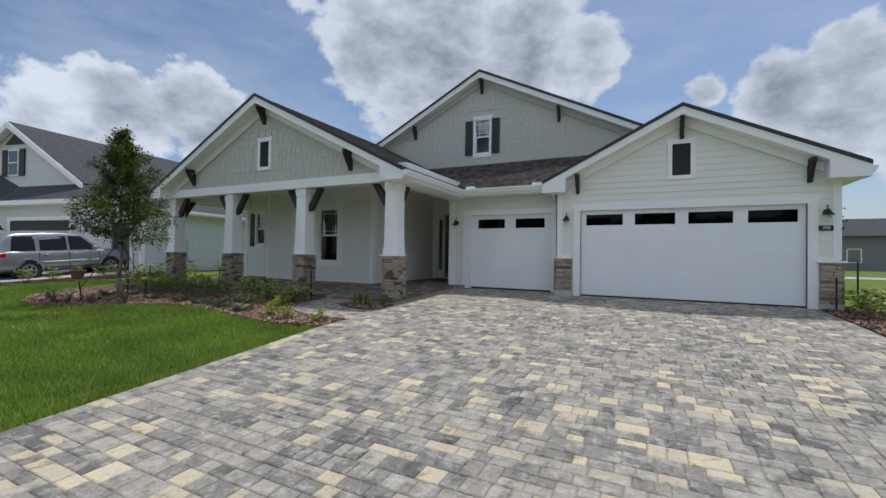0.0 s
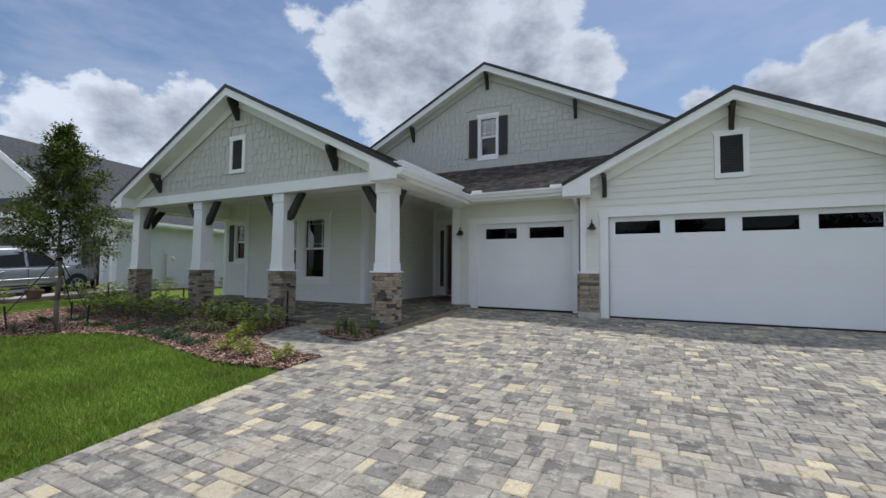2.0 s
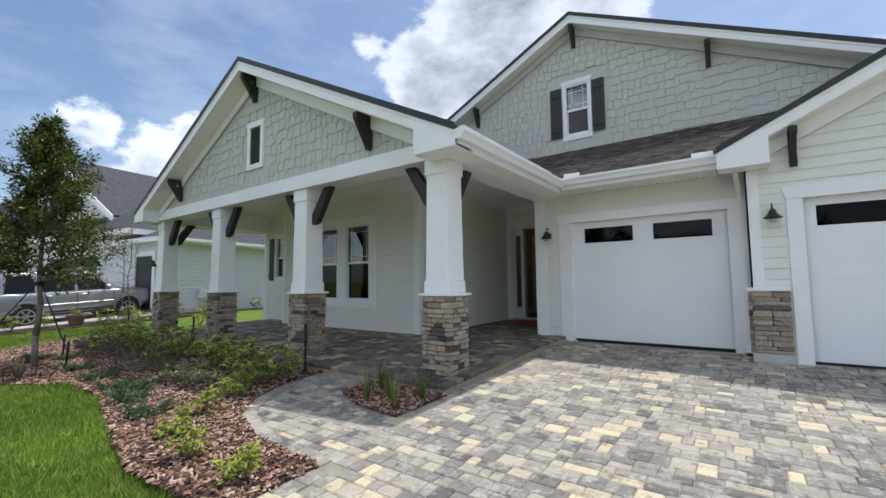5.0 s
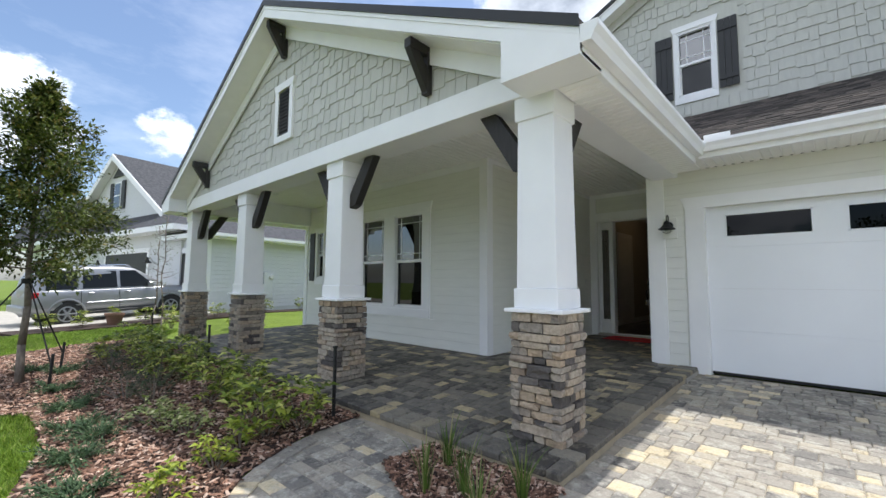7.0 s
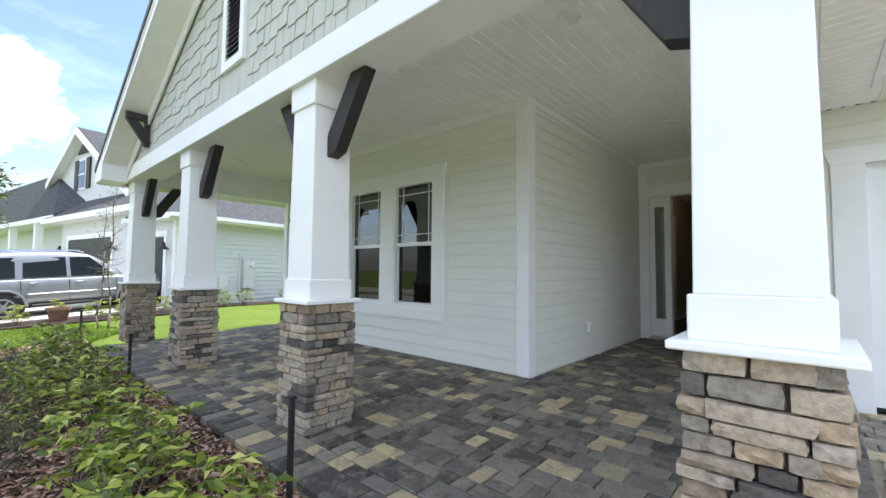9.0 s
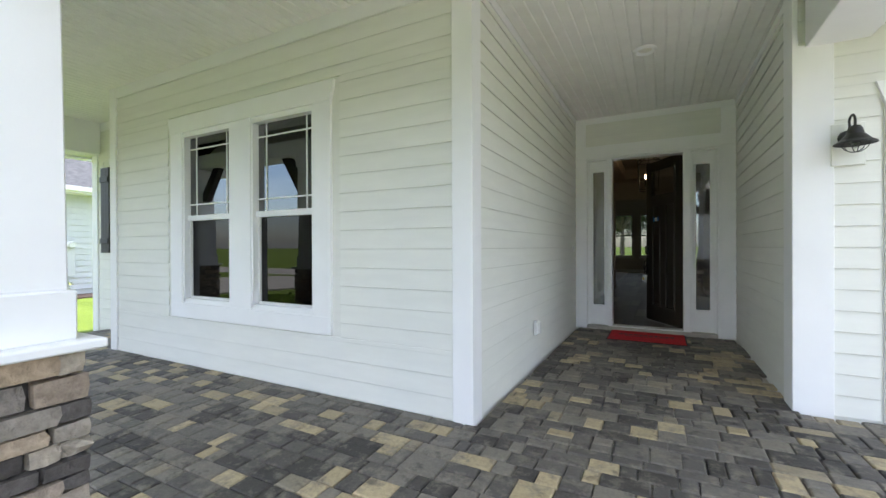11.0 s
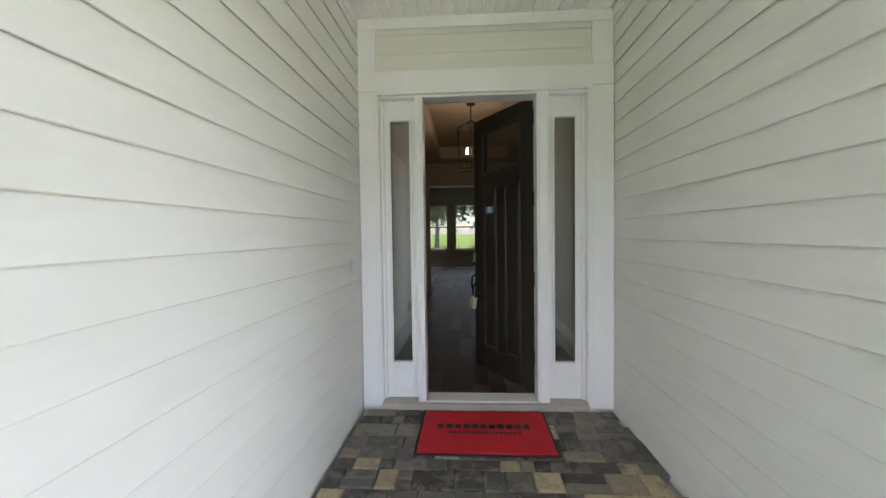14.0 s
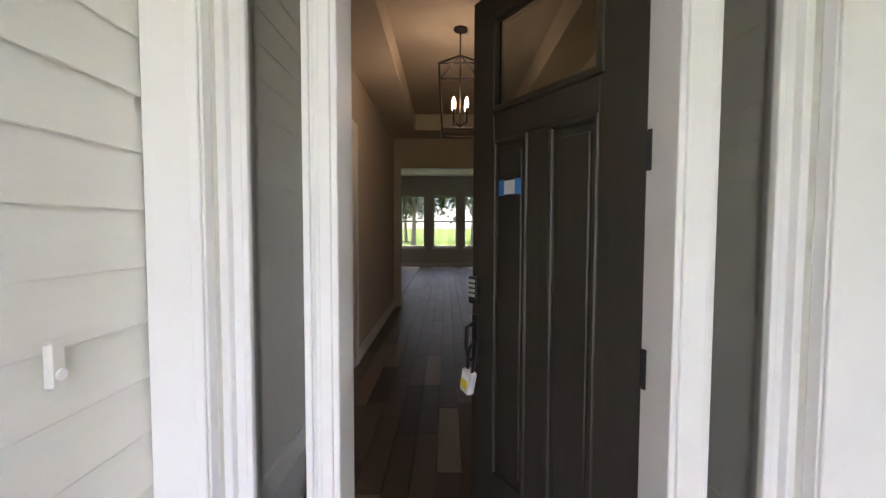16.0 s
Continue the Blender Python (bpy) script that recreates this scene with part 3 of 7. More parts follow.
def top_at(poly, uu):
    """Top of a convex outline at u."""
    zs = []
    for (u0, z0), (u1, z1) in zip(poly, poly[1:] + poly[:1]):
        if abs(u1 - u0) > 1e-9 and min(u0, u1) - 1e-9 <= uu <= max(u0, u1) + 1e-9:
            zs.append(z0 + (z1 - z0) * (uu - u0) / (u1 - u0))
    return max(zs) if zs else -1


# roofs
def slab(bm, corners, thick):
    """A sloping slab over three or four corners, drawn down by its thickness."""
    hi = [bm.verts.new(c) for c in corners]
    lo = [bm.verts.new((c[0], c[1], c[2] - thick)) for c in corners]
    fs = [bm.faces.new(hi), bm.faces.new(lo[::-1])]
    k = len(corners)
    for i in range(k):
        fs.append(bm.faces.new((hi[i], lo[i], lo[(i + 1) % k], hi[(i + 1) % k])))
    bmesh.ops.recalc_face_normals(bm, faces=fs)
    return bm


def roof(name, bm, label, mat=None):
    return tagged(part(name, bm, mat or SHINGLE), label, "roof", kind="structure")


AE, ARY0, ARY1 = 5.0, 8.03, 24.0
bm = bmesh.new()
slab(bm, [(GA, ARY0, GAZ), (GA, ARY1, GAZ), (GA - AE, ARY1, GAZ - 2.5), (GA - AE, ARY0, GAZ - 2.5)], 0.04)
slab(bm, [(GA, ARY1, GAZ), (GA, ARY0, GAZ), (GA + AE, ARY0, GAZ - 2.5), (GA + AE, ARY1, GAZ - 2.5)], 0.04)
roof_a = roof("roof_porch", bm, "dark brown shingle roof over the porch gable")
CE, CRY0 = 3.30, 11.22
bm = bmesh.new()
slab(bm, [(GC, CRY0, GCZ), (GC, 22, GCZ), (GC - CE, 22, GCZ - 1.65), (GC - CE, CRY0, GCZ - 1.65)], 0.04)
slab(bm, [(GC, 22, GCZ), (GC, CRY0, GCZ), (GC + CE, CRY0, GCZ - 1.65), (GC + CE, 22, GCZ - 1.65)], 0.04)
roof("roof_garage", bm, "dark brown shingle roof over the double garage")
BE, BRY0 = 6.6, 13.68
bm = bmesh.new()
slab(bm, [(GB, BRY0, GBZ), (GB, 24, GBZ), (GB - BE, 24, GBZ - BE * 0.5), (GB - BE, BRY0, GBZ - BE * 0.5)], 0.04)
slab(bm, [(GB, 24, GBZ), (GB, BRY0, GBZ), (GB + BE, BRY0, GBZ - BE * 0.5), (GB + BE, 24, GBZ - BE * 0.5)], 0.04)
roof("roof_upper", bm, "dark brown shingle roof over the upper gable")
bm = bmesh.new()
slab(bm, [(-5.05, 11.45, 3.50), (-2.67, 11.45, 3.50), (-0.11, 14.0, 4.775), (-7.67, 14.0, 4.775)], 0.04)
roof_low = roof("roof_low", bm, "brown shingle roof between the gables")


def rake(name, apex_x, apex_z, half, y0, label, wall_y, right=True, left=True):
    """Rake boards, dark drip edge and sloping soffits of a gable front."""
    for s in (-1, 1):
        if (s < 0 and not left) or (s > 0 and not right):
            continue
        e = (apex_x + s * half, apex_z - half * 0.5)
        bm = bmesh.new()
        prism(bm, [(apex_x, apex_z - 0.051), (apex_x, apex_z - 0.235), (e[0], e[1] - 0.21), (e[0], e[1] - 0.051)], "y", y0 + 0.012, y0 + 0.04)
        prism(bm, [(apex_x, apex_z - 0.051), (apex_x, apex_z - 0.10), (e[0], e[1] - 0.10), (e[0], e[1] - 0.051)], "y", y0 + 0.002, y0 + 0.013)
        tagged(part("trim", bm, TRIM), "white rake board under the roof edge", "trim", kind="structure")
        bm = bmesh.new()
        prism(bm, [(apex_x, apex_z + 0.040), (apex_x, apex_z - 0.050), (e[0], e[1] - 0.050), (e[0], e[1] + 0.040)], "y", y0 - 0.014, y0 - 0.001)
        tagged(part("trim", bm, SHUTTER), "dark metal drip edge along the roof", "trim", kind="structure")
        bm = bmesh.new()
        prism(bm, [(apex_x, apex_z - 0.20), (apex_x, apex_z - 0.225), (e[0], e[1] - 0.225), (e[0], e[1] - 0.20)], "y", y0 + 0.04, wall_y - 0.001)
        tagged(part("trim", bm, SOFFIT), "cream boarded soffit under the roof overhang", "soffit", kind="structure")
        bm = bmesh.new()
        prism(bm, [(apex_x, apex_z - 0.225), (apex_x, apex_z - 0.42), (e[0] - s * 0.4, e[1] - 0.215), (e[0] - s * 0.4, e[1] - 0.02)], "y", wall_y - 0.045, wall_y - 0.02)
        tagged(part("trim", bm, TRIM if name != "b" else SHAKE), "frieze board under the gable soffit", "trim", kind="structure")


rake("a", GA, GAZ, AE, ARY0, "", 8.42)
rake("c", GC, GCZ, CE, CRY0, "", 11.60)
rake("b", GB, GBZ, BE, BRY0, "", 14.0)


def eave_box(x0, x1, y0, y1, z0, z1, label):
    tagged(part("trim", boxed(x0, x1, y0, y1, z0, z1, 0.006), TRIM), label, "trim", kind="structure")


# boxed eave returns at the gable feet
for s, fx, inner in ((1, GA + AE, -5.44), (-1, GA - AE, -14.85)):
    bm = bmesh.new()
    xs = sorted((fx, inner))
    inner -= s * 0.30
    prism(bm, [(inner, 3.235), (fx, 3.235), (fx, 3.425), (inner, 3.425 + 0.5 * abs(fx - inner) - 0.01)], "y", ARY0 + 0.004, 8.399)
    tagged(part("trim", bm, TRIM), "white boxed eave return at the gable foot", "trim", kind="structure")
for fx, inner in ((GC + CE, 3.40), (GC - CE, -2.18)):
    bm = bmesh.new()
    inner += 0.12 if inner < 0 else -0.12
    prism(bm, [(inner, 3.215), (fx, 3.215), (fx, 3.45), (inner, 3.44 + abs(inner - fx) * 0.5)], "y", CRY0 + 0.004, 11.60)
    tagged(part("trim", bm, TRIM), "white boxed eave return at the gable foot", "trim", kind="structure")

# eaves: soffit boards and gutters
eave_box(-5.15, -5.101, 8.402, 11.47, 3.23, 3.44, "white fascia behind the gutter")
eave_box(-5.07, -2.66, 11.46, 11.49, 3.28, 3.48, "white fascia behind the gutter")
eave_box(3.57, 3.90, 11.60, 22.0, 3.21, 3.24, "white soffit along the garage side")
eave_box(-15.07, -14.87, 8.41, 22.0, 3.21, 3.24, "white soffit along the side eave")
eave_box(-15.10, -15.07, 8.07, 22.0, 3.22, 3.44, "white fascia along the side eave")


def gutter(a, b, out, label):
    """An open K-shaped gutter from a to b; out: the way that its front faces."""
    a, b, out = Vector(a), Vector(b), Vector(out)
    prof = [(0.0, 0.0), (0.075, 0.0), (0.095, 0.05), (0.125, 0.09), (0.125, 0.125), (0.112, 0.125), (0.112, 0.095), (0.07, 0.012), (0.01, 0.012), (0.01, 0.125), (0.0, 0.125)]
    bm = bmesh.new()
    rings = [[bm.verts.new(p + out * q + Vector((0, 0, h))) for q, h in prof] for p in (a, b)]
    k = len(prof)
    for i in range(k):
        bm.faces.new((rings[0][i], rings[1][i], rings[1][(i + 1) % k], rings[0][(i + 1) % k]))
    bm.faces.new(rings[0])
    bm.faces.new(rings[1][::-1])
    bmesh.ops.recalc_face_normals(bm, faces=bm.faces[:])
    gutter_ob = tagged(part("gutter", bm, TRIM), label, "gutter")
    d = (b - a).normalized() * 0.004
    for p, q in ((a - d * 2, a - d), (b + d, b + d * 2)):
        lo, hi = bmesh.new(), [(0.0, 0.0), (0.075, 0.0), (0.095, 0.05), (0.125, 0.09), (0.125, 0.125), (0.0, 0.125)]
        r0, r1 = [[lo.verts.new(e + out * g + Vector((0, 0, h))) for g, h in hi] for e in (p, q)]
        lo.faces.new(r0)
        lo.faces.new(r1[::-1])
        for i in range(6):
            lo.faces.new((r0[i], r1[i], r1[(i + 1) % 6], r0[(i + 1) % 6]))
        bmesh.ops.recalc_face_normals(lo, faces=lo.faces[:])
        part("end_cap", lo, TRIM, gutter_ob)
    return gutter_ob


gutter((-5.097, 8.04, 3.31), (-5.097, 11.46, 3.31), (1, 0, 0), "white metal gutter along the porch eave")
gutter((-5.0, 11.46, 3.35), (-2.66, 11.46, 3.35), (0, -1, 0), "white metal gutter over the single garage door")
gutter((3.90, 11.25, 3.30), (3.90, 22.0, 3.30), (1, 0, 0), "white metal gutter along the garage side")

# porch beams, ceiling, crown
def beam(x0, x1, y0, y1, z0, z1, label):
    return tagged(part("beam", boxed(x0, x1, y0, y1, z0, z1, 0.006), TRIM), label, "beam", kind="structure")


beam(-14.87, -5.42, 8.40, 8.80, 3.27, 3.52, "white boxed beam across the porch front")
beam(-5.82, -5.46, 8.80, 12.14, 3.24, 3.80, "white boxed beam along the porch side")
beam(-14.87, -14.47, 8.80, 11.43, 3.24, 3.80, "white boxed beam at the porch end")


def ceiling_boards(x0, x1, y0, y1, z, along):
    """Beaded ceiling boards in one mesh."""
    verts, faces = [], []
    w, t = 0.10, 0.012
    a0, a1 = (x0, x1) if along == "y" else (y0, y1)
    n = int((a1 - a0) / w)
    for k in range(n + 1):
        p, q = a0 + k * w + 0.005, min(a0 + (k + 1) * w - 0.005, a1)
        if q <= p:
            continue
        b = len(verts)
        for aa, zz in ((p, z), (p + 0.006, z - t), (q - 0.006, z - t), (q, z)):
            for bb in ((y0, y1) if along == "y" else (x0, x1)):
                verts.append((aa, bb, zz) if along == "y" else (bb, aa, zz))
        faces += [tuple(b + i for i in f) for f in ((0, 1, 3, 2), (2, 3, 5, 4), (4, 5, 7, 6))]
    b = len(verts)
    verts += [(x0, y0, z), (x1, y0, z), (x1, y1, z), (x0, y1, z), (x0, y0, z + 0.02), (x1, y0, z + 0.02), (x1, y1, z + 0.02), (x0, y1, z + 0.02)]
    faces += [tuple(b + i for i in f) for f in ((3, 2, 1, 0), (4, 5, 6, 7), (0, 1, 5, 4), (2, 3, 7, 6), (1, 2, 6, 5), (3, 0, 4, 7))]
    return verts, faces


v, f = ceiling_boards(-14.47, -5.82, 8.80, 10.83, CEIL, "y")
tagged(mesh_part("ceiling", v, f, SOFFIT), "white beadboard porch ceiling", "ceiling", kind="structure")
v, f = ceiling_boards(-7.92, -5.82, 10.83, 14.86, CEIL, "y")
tagged(mesh_part("ceiling", v, f, SOFFIT), "white beadboard ceiling over the entry recess", "ceiling", kind="structure")
v, f = ceiling_boards(-14.47, -12.73, 10.83, 11.45, CEIL, "y")
tagged(mesh_part("ceiling", v, f, SOFFIT), "white beadboard ceiling at the porch end", "ceiling", kind="structure")


for x0, x1, y0, y1, z, along, label in ((-5.46, -5.13, 8.41, 11.85, 3.25, "x", "white vented panel soffit along the porch eave"), (-5.46, -2.70, 11.49, 12.14, 3.32, "y", "white vented panel soffit over the single garage door")):
    v, f = ceiling_boards(x0, x1, y0, y1, z, along)
    tagged(mesh_part("trim", v, f, SOFFIT), label, "soffit", kind="structure")
vent_strip = bmesh.new()
for k in range(26):
    box(vent_strip, -5.40 + k * 0.10, -5.37 + k * 0.10, 12.095, 12.11, 3.304, 3.309)
tagged(part("soffit_vents", vent_strip, BLACK), "row of small dark vent slots in the soffit", "soffit vent", kind="stuff")


def trimwork(name, fr, u0, u1, z0, z1, label, mat=None, t=0.024):
    return tagged(part(name, wbox(bmesh.new(), fr, u0, u1, z0, z1, 0.0, t, 0.003), mat or TRIM), label, "trim", kind="structure")


trimwork("trim", porch_fr, -12.73, -8.06, 3.60, 3.74, "white frieze board under the porch ceiling")
trimwork("trim", left_fr, -14.5, -12.76, 3.60, 3.74, "white frieze board under the porch ceiling")
trimwork("trim", hall_l_fr, 10.96, 14.83, 3.66, 3.74, "white crown board under the recess ceiling")
trimwork("trim", hall_r_fr, 12.40, 14.83, 3.66, 3.74, "white crown board under the recess ceiling")
# corner boards
trimwork("trim", porch_fr, -8.07, -7.912, 0.50, 3.74, "white corner board of the porch wall", t=0.030)
trimwork("trim", hall_l_fr, 10.80, 10.96, 0.50, 3.74, "white corner board of the entry recess", t=0.032)
trimwork("trim", porch_fr, -12.76, -12.62, 0.50, 3.74, "white corner board of the porch wall", t=0.030)
trimwork("trim", left_fr, -14.72, -14.56, 0.40, 3.3, "white corner board of the porch end", t=0.030)
trimwork("trim", left_fr, -12.88, -12.76, 0.50, 3.74, "white corner board of the porch end", t=0.030)
trimwork("trim", gar1_fr, -5.898, -5.66, 0.50, 3.26, "white corner board at the entry recess", t=0.030)
trimwork("trim", hall_r_fr, 12.13, 12.38, 0.50, 3.74, "white corner board at the entry recess", t=0.032)
trimwork("trim", gar2_fr, -2.36, -2.20, 1.50, 3.24, "white corner board of the garage", t=0.030)
trimwork("trim", gar2l_fr, 11.59, 11.72, 1.50, 3.24, "white corner board of the garage", t=0.030)
trimwork("trim", gar2_fr, 3.43, 3.58, 1.52, 3.24, "white corner board of the garage", t=0.030)


# ---- ground, drive, beds ----
def ground_sheet():
    xs = [-3000, -800, -300, -120, -60] + [-40 + 2 * k for k in range(36)] + [40, 60, 120, 300, 800, 3000]
    ys = [-3000, -800, -300, -120, -60, -30] + [-20 + 2 * k for k in range(26)] + [40, 60, 120, 300, 800, 3000]
    verts = [(x, y, gz(x, y)) for y in ys for x in xs]
    n = len(xs)
    faces = [(j * n + i, j * n + i + 1, (j + 1) * n + i + 1, (j + 1) * n + i) for j in range(len(ys) - 1) for i in range(n - 1)]
    return tagged(mesh_part("ground", verts, faces, TURF), "mown green lawn running out to the horizon", "lawn", kind="structure")


ground_sheet()

DRIVE = [(-4.3, -7.0), (3.2, -7.0), (3.2, 12.2), (-5.335, 12.2), (-5.335, 8.08), (-7.5, 8.08), (-7.44, 7.4), (-7.15, 6.8), (-6.7, 6.4), (-6.0, 6.2), (-5.1, 6.15), (-5.08, 5.4), (-4.85, 4.0), (-4.44, 1.35)]


def inside(poly, x, y):
    c = False
    for (x0, y0), (x1, y1) in zip(poly, poly[1:] + poly[:1]):
        if (y0 > y) != (y1 > y) and x < x0 + (x1 - x0) * (y - y0) / (y1 - y0):
            c = not c
    return c


def bed_lift(x, y):
    """Mulch heaped a little higher towards the porch."""
    t = max(0.0, min(1.0, (y - 5.6) / 1.8)) if -16 < x < -5.2 else 0.0
    t *= max(0.0, min(1.0, (-x - 7.7) / 1.4))
    return 0.045 + 0.03 * t * t * (3 - 2 * t)


def sheet(name, poly, lift, mat, label, category, mound=False):
    bm = bmesh.new()
    vs = [bm.verts.new((x, y, gz(x, y) + lift)) for x, y in poly]
    f = bm.faces.new(vs)
    bmesh.ops.triangulate(bm, faces=[f])
    if f.is_valid and f.normal.z < 0:
        bmesh.ops.reverse_faces(bm, faces=bm.faces[:])
    if mound:
        bmesh.ops.subdivide_edges(bm, edges=bm.edges[:], cuts=7, use_grid_fill=True)
        bmesh.ops.triangulate(bm, faces=bm.faces[:])
        for v in bm.verts:
            v.co.z = gz(v.co.x, v.co.y) + bed_lift(v.co.x, v.co.y)
    bmesh.ops.recalc_face_normals(bm, faces=bm.faces[:])
    if sum(g.normal.z for g in bm.faces) < 0:
        bmesh.ops.reverse_faces(bm, faces=bm.faces[:])
    return tagged(part(name, bm, mat), label, category, kind="structure")


drive = sheet("driveway", DRIVE, 0.031, SAND, "grey and buff concrete paver driveway", "driveway")
BED = [(-5.08, 5.4), (-5.1, 6.15), (-6.0, 6.2), (-6.7, 6.4), (-7.15, 6.8), (-7.44, 7.4), (-7.5, 8.08), (-14.3, 8.08), (-15.6, 8.08), (-15.8, 6.6), (-15.2, 5.2), (-14.0, 4.5), (-12.6, 4.35), (-11.6, 4.7), (-10.9, 5.4), (-10.2, 5.85), (-9.0, 5.85), (-7.6, 5.55), (-6.3, 5.3)]
BED2 = [(-6.45, 8.07), (-6.5, 7.55), (-5.95, 7.3), (-5.3, 7.22), (-5.29, 8.07)]
porch_slab = tagged(part("porch", prism(bmesh.new(), [(8.085, 0.0), (11.45, 0.0), (11.45, 0.505), (10.8, 0.505), (8.085, 0.388)], "x", -14.32, -5.335), CONCRETE), "raised porch with a concrete edge and pavers toned down for roof shade", "porch", kind="structure")
tagged(part("porch_recess_slab", boxed(-7.92, -5.30, 11.45, 14.86, 0.0, 0.505), CONCRETE), "porch base in the entry recess", "porch", kind="structure")

# ---- porch columns ----
rs = random.Random(7)


def unit_stone(seed):
    """A rough block about one unit across, with worn edges."""
    r = random.Random(seed)
    bm = boxed(-0.5, 0.5, -0.5, 0.5, -0.5, 0.5)
    bmesh.ops.subdivide_edges(bm, edges=bm.edges[:], cuts=1, use_grid_fill=True)
    for v in bm.verts:
        worn = (1.0, 1.0, 0.965, 0.91)[sum(abs(c) > 0.4 for c in v.co)]
        v.co = v.co * worn + Vector((r.uniform(-0.025, 0.025), r.uniform(-0.07, 0.07), r.uniform(-0.055, 0.055)))
    me = bpy.data.meshes.new("stone")
    bm.to_mesh(me)
    bm.free()
    me.materials.append(STONE)
    return me


STONES = [unit_stone(k) for k in range(10)]


def stone(parent, x0, x1, y0, y1, z0, z1):
    ob = new("stone", rs.choice(STONES))
    ob.parent = parent
    flip = rs.choice((0, 180))
    ob.matrix_basis = Matrix.LocRotScale(((x0 + x1) / 2, (y0 + y1) / 2, (z0 + z1) / 2), Euler((0, 0, radians(flip))), (x1 - x0, y1 - y0, z1 - z0))
    return ob


def courses(z0, z1):
    z = z0
    while z < z1 - 0.02:
        h = min(rs.uniform(0.045, 0.088), z1 - z)
        if z1 - z - h < 0.04:
            h = z1 - z
        yield z, z + h
        z += h


def run(a0, a1, lo=0.10, hi=0.34):
    a, out = a0, []
    while a < a1 - 0.01:
        w = rs.uniform(lo, hi)
        if a1 - a - w < 0.08:
            w = a1 - a
        out.append((a, a + w))
        a += w
    return out


def column():
    c = thing("porch_column", "white tapered porch column on a ledgestone pier", "column", group="porch columns")
    h = 0.215
    part("pier_core", boxed(-h + 0.03, h - 0.03, -h + 0.03, h - 0.03, -0.11, 0.90), JOINT, c, "pier core coloured dark for the shade between stones")
    k = 0
    for z0, z1 in courses(-0.098, 0.905):
        g = 0.003
        long_front = k % 2 == 0
        for s in (-1, 1):
            e = rs.uniform(-0.008, 0.016)
            a0, a1 = (-h - 0.012, h + 0.012) if long_front else (-h + 0.06, h - 0.06)
            for p, q in run(a0, a1, 0.08, 0.27):
                d = rs.uniform(-0.006, 0.014)
                y = sorted((s * (h + e + d), s * (h - 0.075)))
                stone(c, p + g, q - g, y[0], y[1], z0 + g, z1 - g)
            b0, b1 = (-h + 0.06, h - 0.06) if long_front else (-h - 0.012, h + 0.012)
            for p, q in run(b0, b1, 0.08, 0.27):
                d = rs.uniform(-0.006, 0.014)
                x = sorted((s * (h + e + d), s * (h - 0.075)))
                stone(c, x[0], x[1], p + g, q - g, z0 + g, z1 - g)
        k += 1
    part("cap", boxed(-0.26, 0.26, -0.26, 0.26, 0.905, 0.938, 0.006), TRIM, c)
    bm = boxed(-0.200, 0.200, -0.200, 0.200, 0.938, 1.10, 0.006)
    part("plinth", bm, TRIM, c)
    bm = bmesh.new()
    r = bmesh.ops.create_cube(bm, size=1.0)
    for v in r["verts"]:
        w = 0.183 if v.co.z < 0 else 0.168
        v.co = Vector((w * (1 if v.co.x > 0 else -1), w * (1 if v.co.y > 0 else -1), 1.10 if v.co.z < 0 else 2.62))
    bmesh.ops.bevel(bm, geom=bm.edges[:], offset=0.006, segments=1, affect="EDGES")
    part("shaft", bm, TRIM, c)
    part("capital", boxed(-0.188, 0.188, -0.188, 0.188, 2.52, 2.725, 0.006), TRIM, c)
    return c


COLS = [(-5.68, 8.61), (-8.67, 8.63), (-11.70, 8.65), (-14.64, 8.66)]
col = column()
col.matrix_basis = pose(*COLS[0], 0.545)
for k, (cx, cy) in enumerate(COLS[1:]):
    copy_thing(col, pose(cx, cy, 0.545, 0, 0, 90 * (k + 1)))


def brace(x, y, s, along="x"):
    """A dark diagonal brace from a column up to the beam."""
    bm = bmesh.new()
    prism(bm, [(0.0, -0.62), (0.12, -0.585), (0.49, 0.0), (0.31, 0.0), (0.0, -0.44)], "y", -0.055, 0.055)
    bmesh.ops.bevel(bm, geom=bm.edges[:], offset=0.004, segments=1, affect="EDGES")
    b = thing("porch_brace", "dark-stained timber brace between column and beam", "brace", pose(x, y, 3.27, 0, 0, (0 if s > 0 else 180) + (90 if along == "y" else 0)), "porch braces")
    part("timber", bm, BRACKET, b)


for k, (cx, cy) in enumerate(COLS):
    if k > 0:
        brace(cx + 0.170, cy, 1)
    if k < 3:
        brace(cx - 0.172, cy, -1)
brace(COLS[0][0], COLS[0][1] + 0.172, 1, "y")
brace(COLS[3][0], COLS[3][1] + 0.172, 1, "y")


def gable_bracket(x, y, z, back, small=False):
    """A small dark knee bracket under a rake: wall leg, arm and a curved strut."""
    b = thing("gable_bracket", "small dark timber bracket under the gable eave", "bracket", pose(x, y, z), "gable brackets")
    d = y - back
    part("wall_leg", boxed(-0.045, 0.045, back - y - 0.07, back - y, -0.52, -0.02, 0.004), BRACKET, b)
    part("arm", boxed(-0.045, 0.045, 0.02, back - y - 0.07, -0.12, -0.02, 0.004), BRACKET, b)
    part("strut", prism(bmesh.new(), [(back - y - 0.07, -0.50), (back - y - 0.07, -0.24), (0.16, -0.12), (0.02, -0.12)], "x", -0.035, 0.035), BRACKET, b)


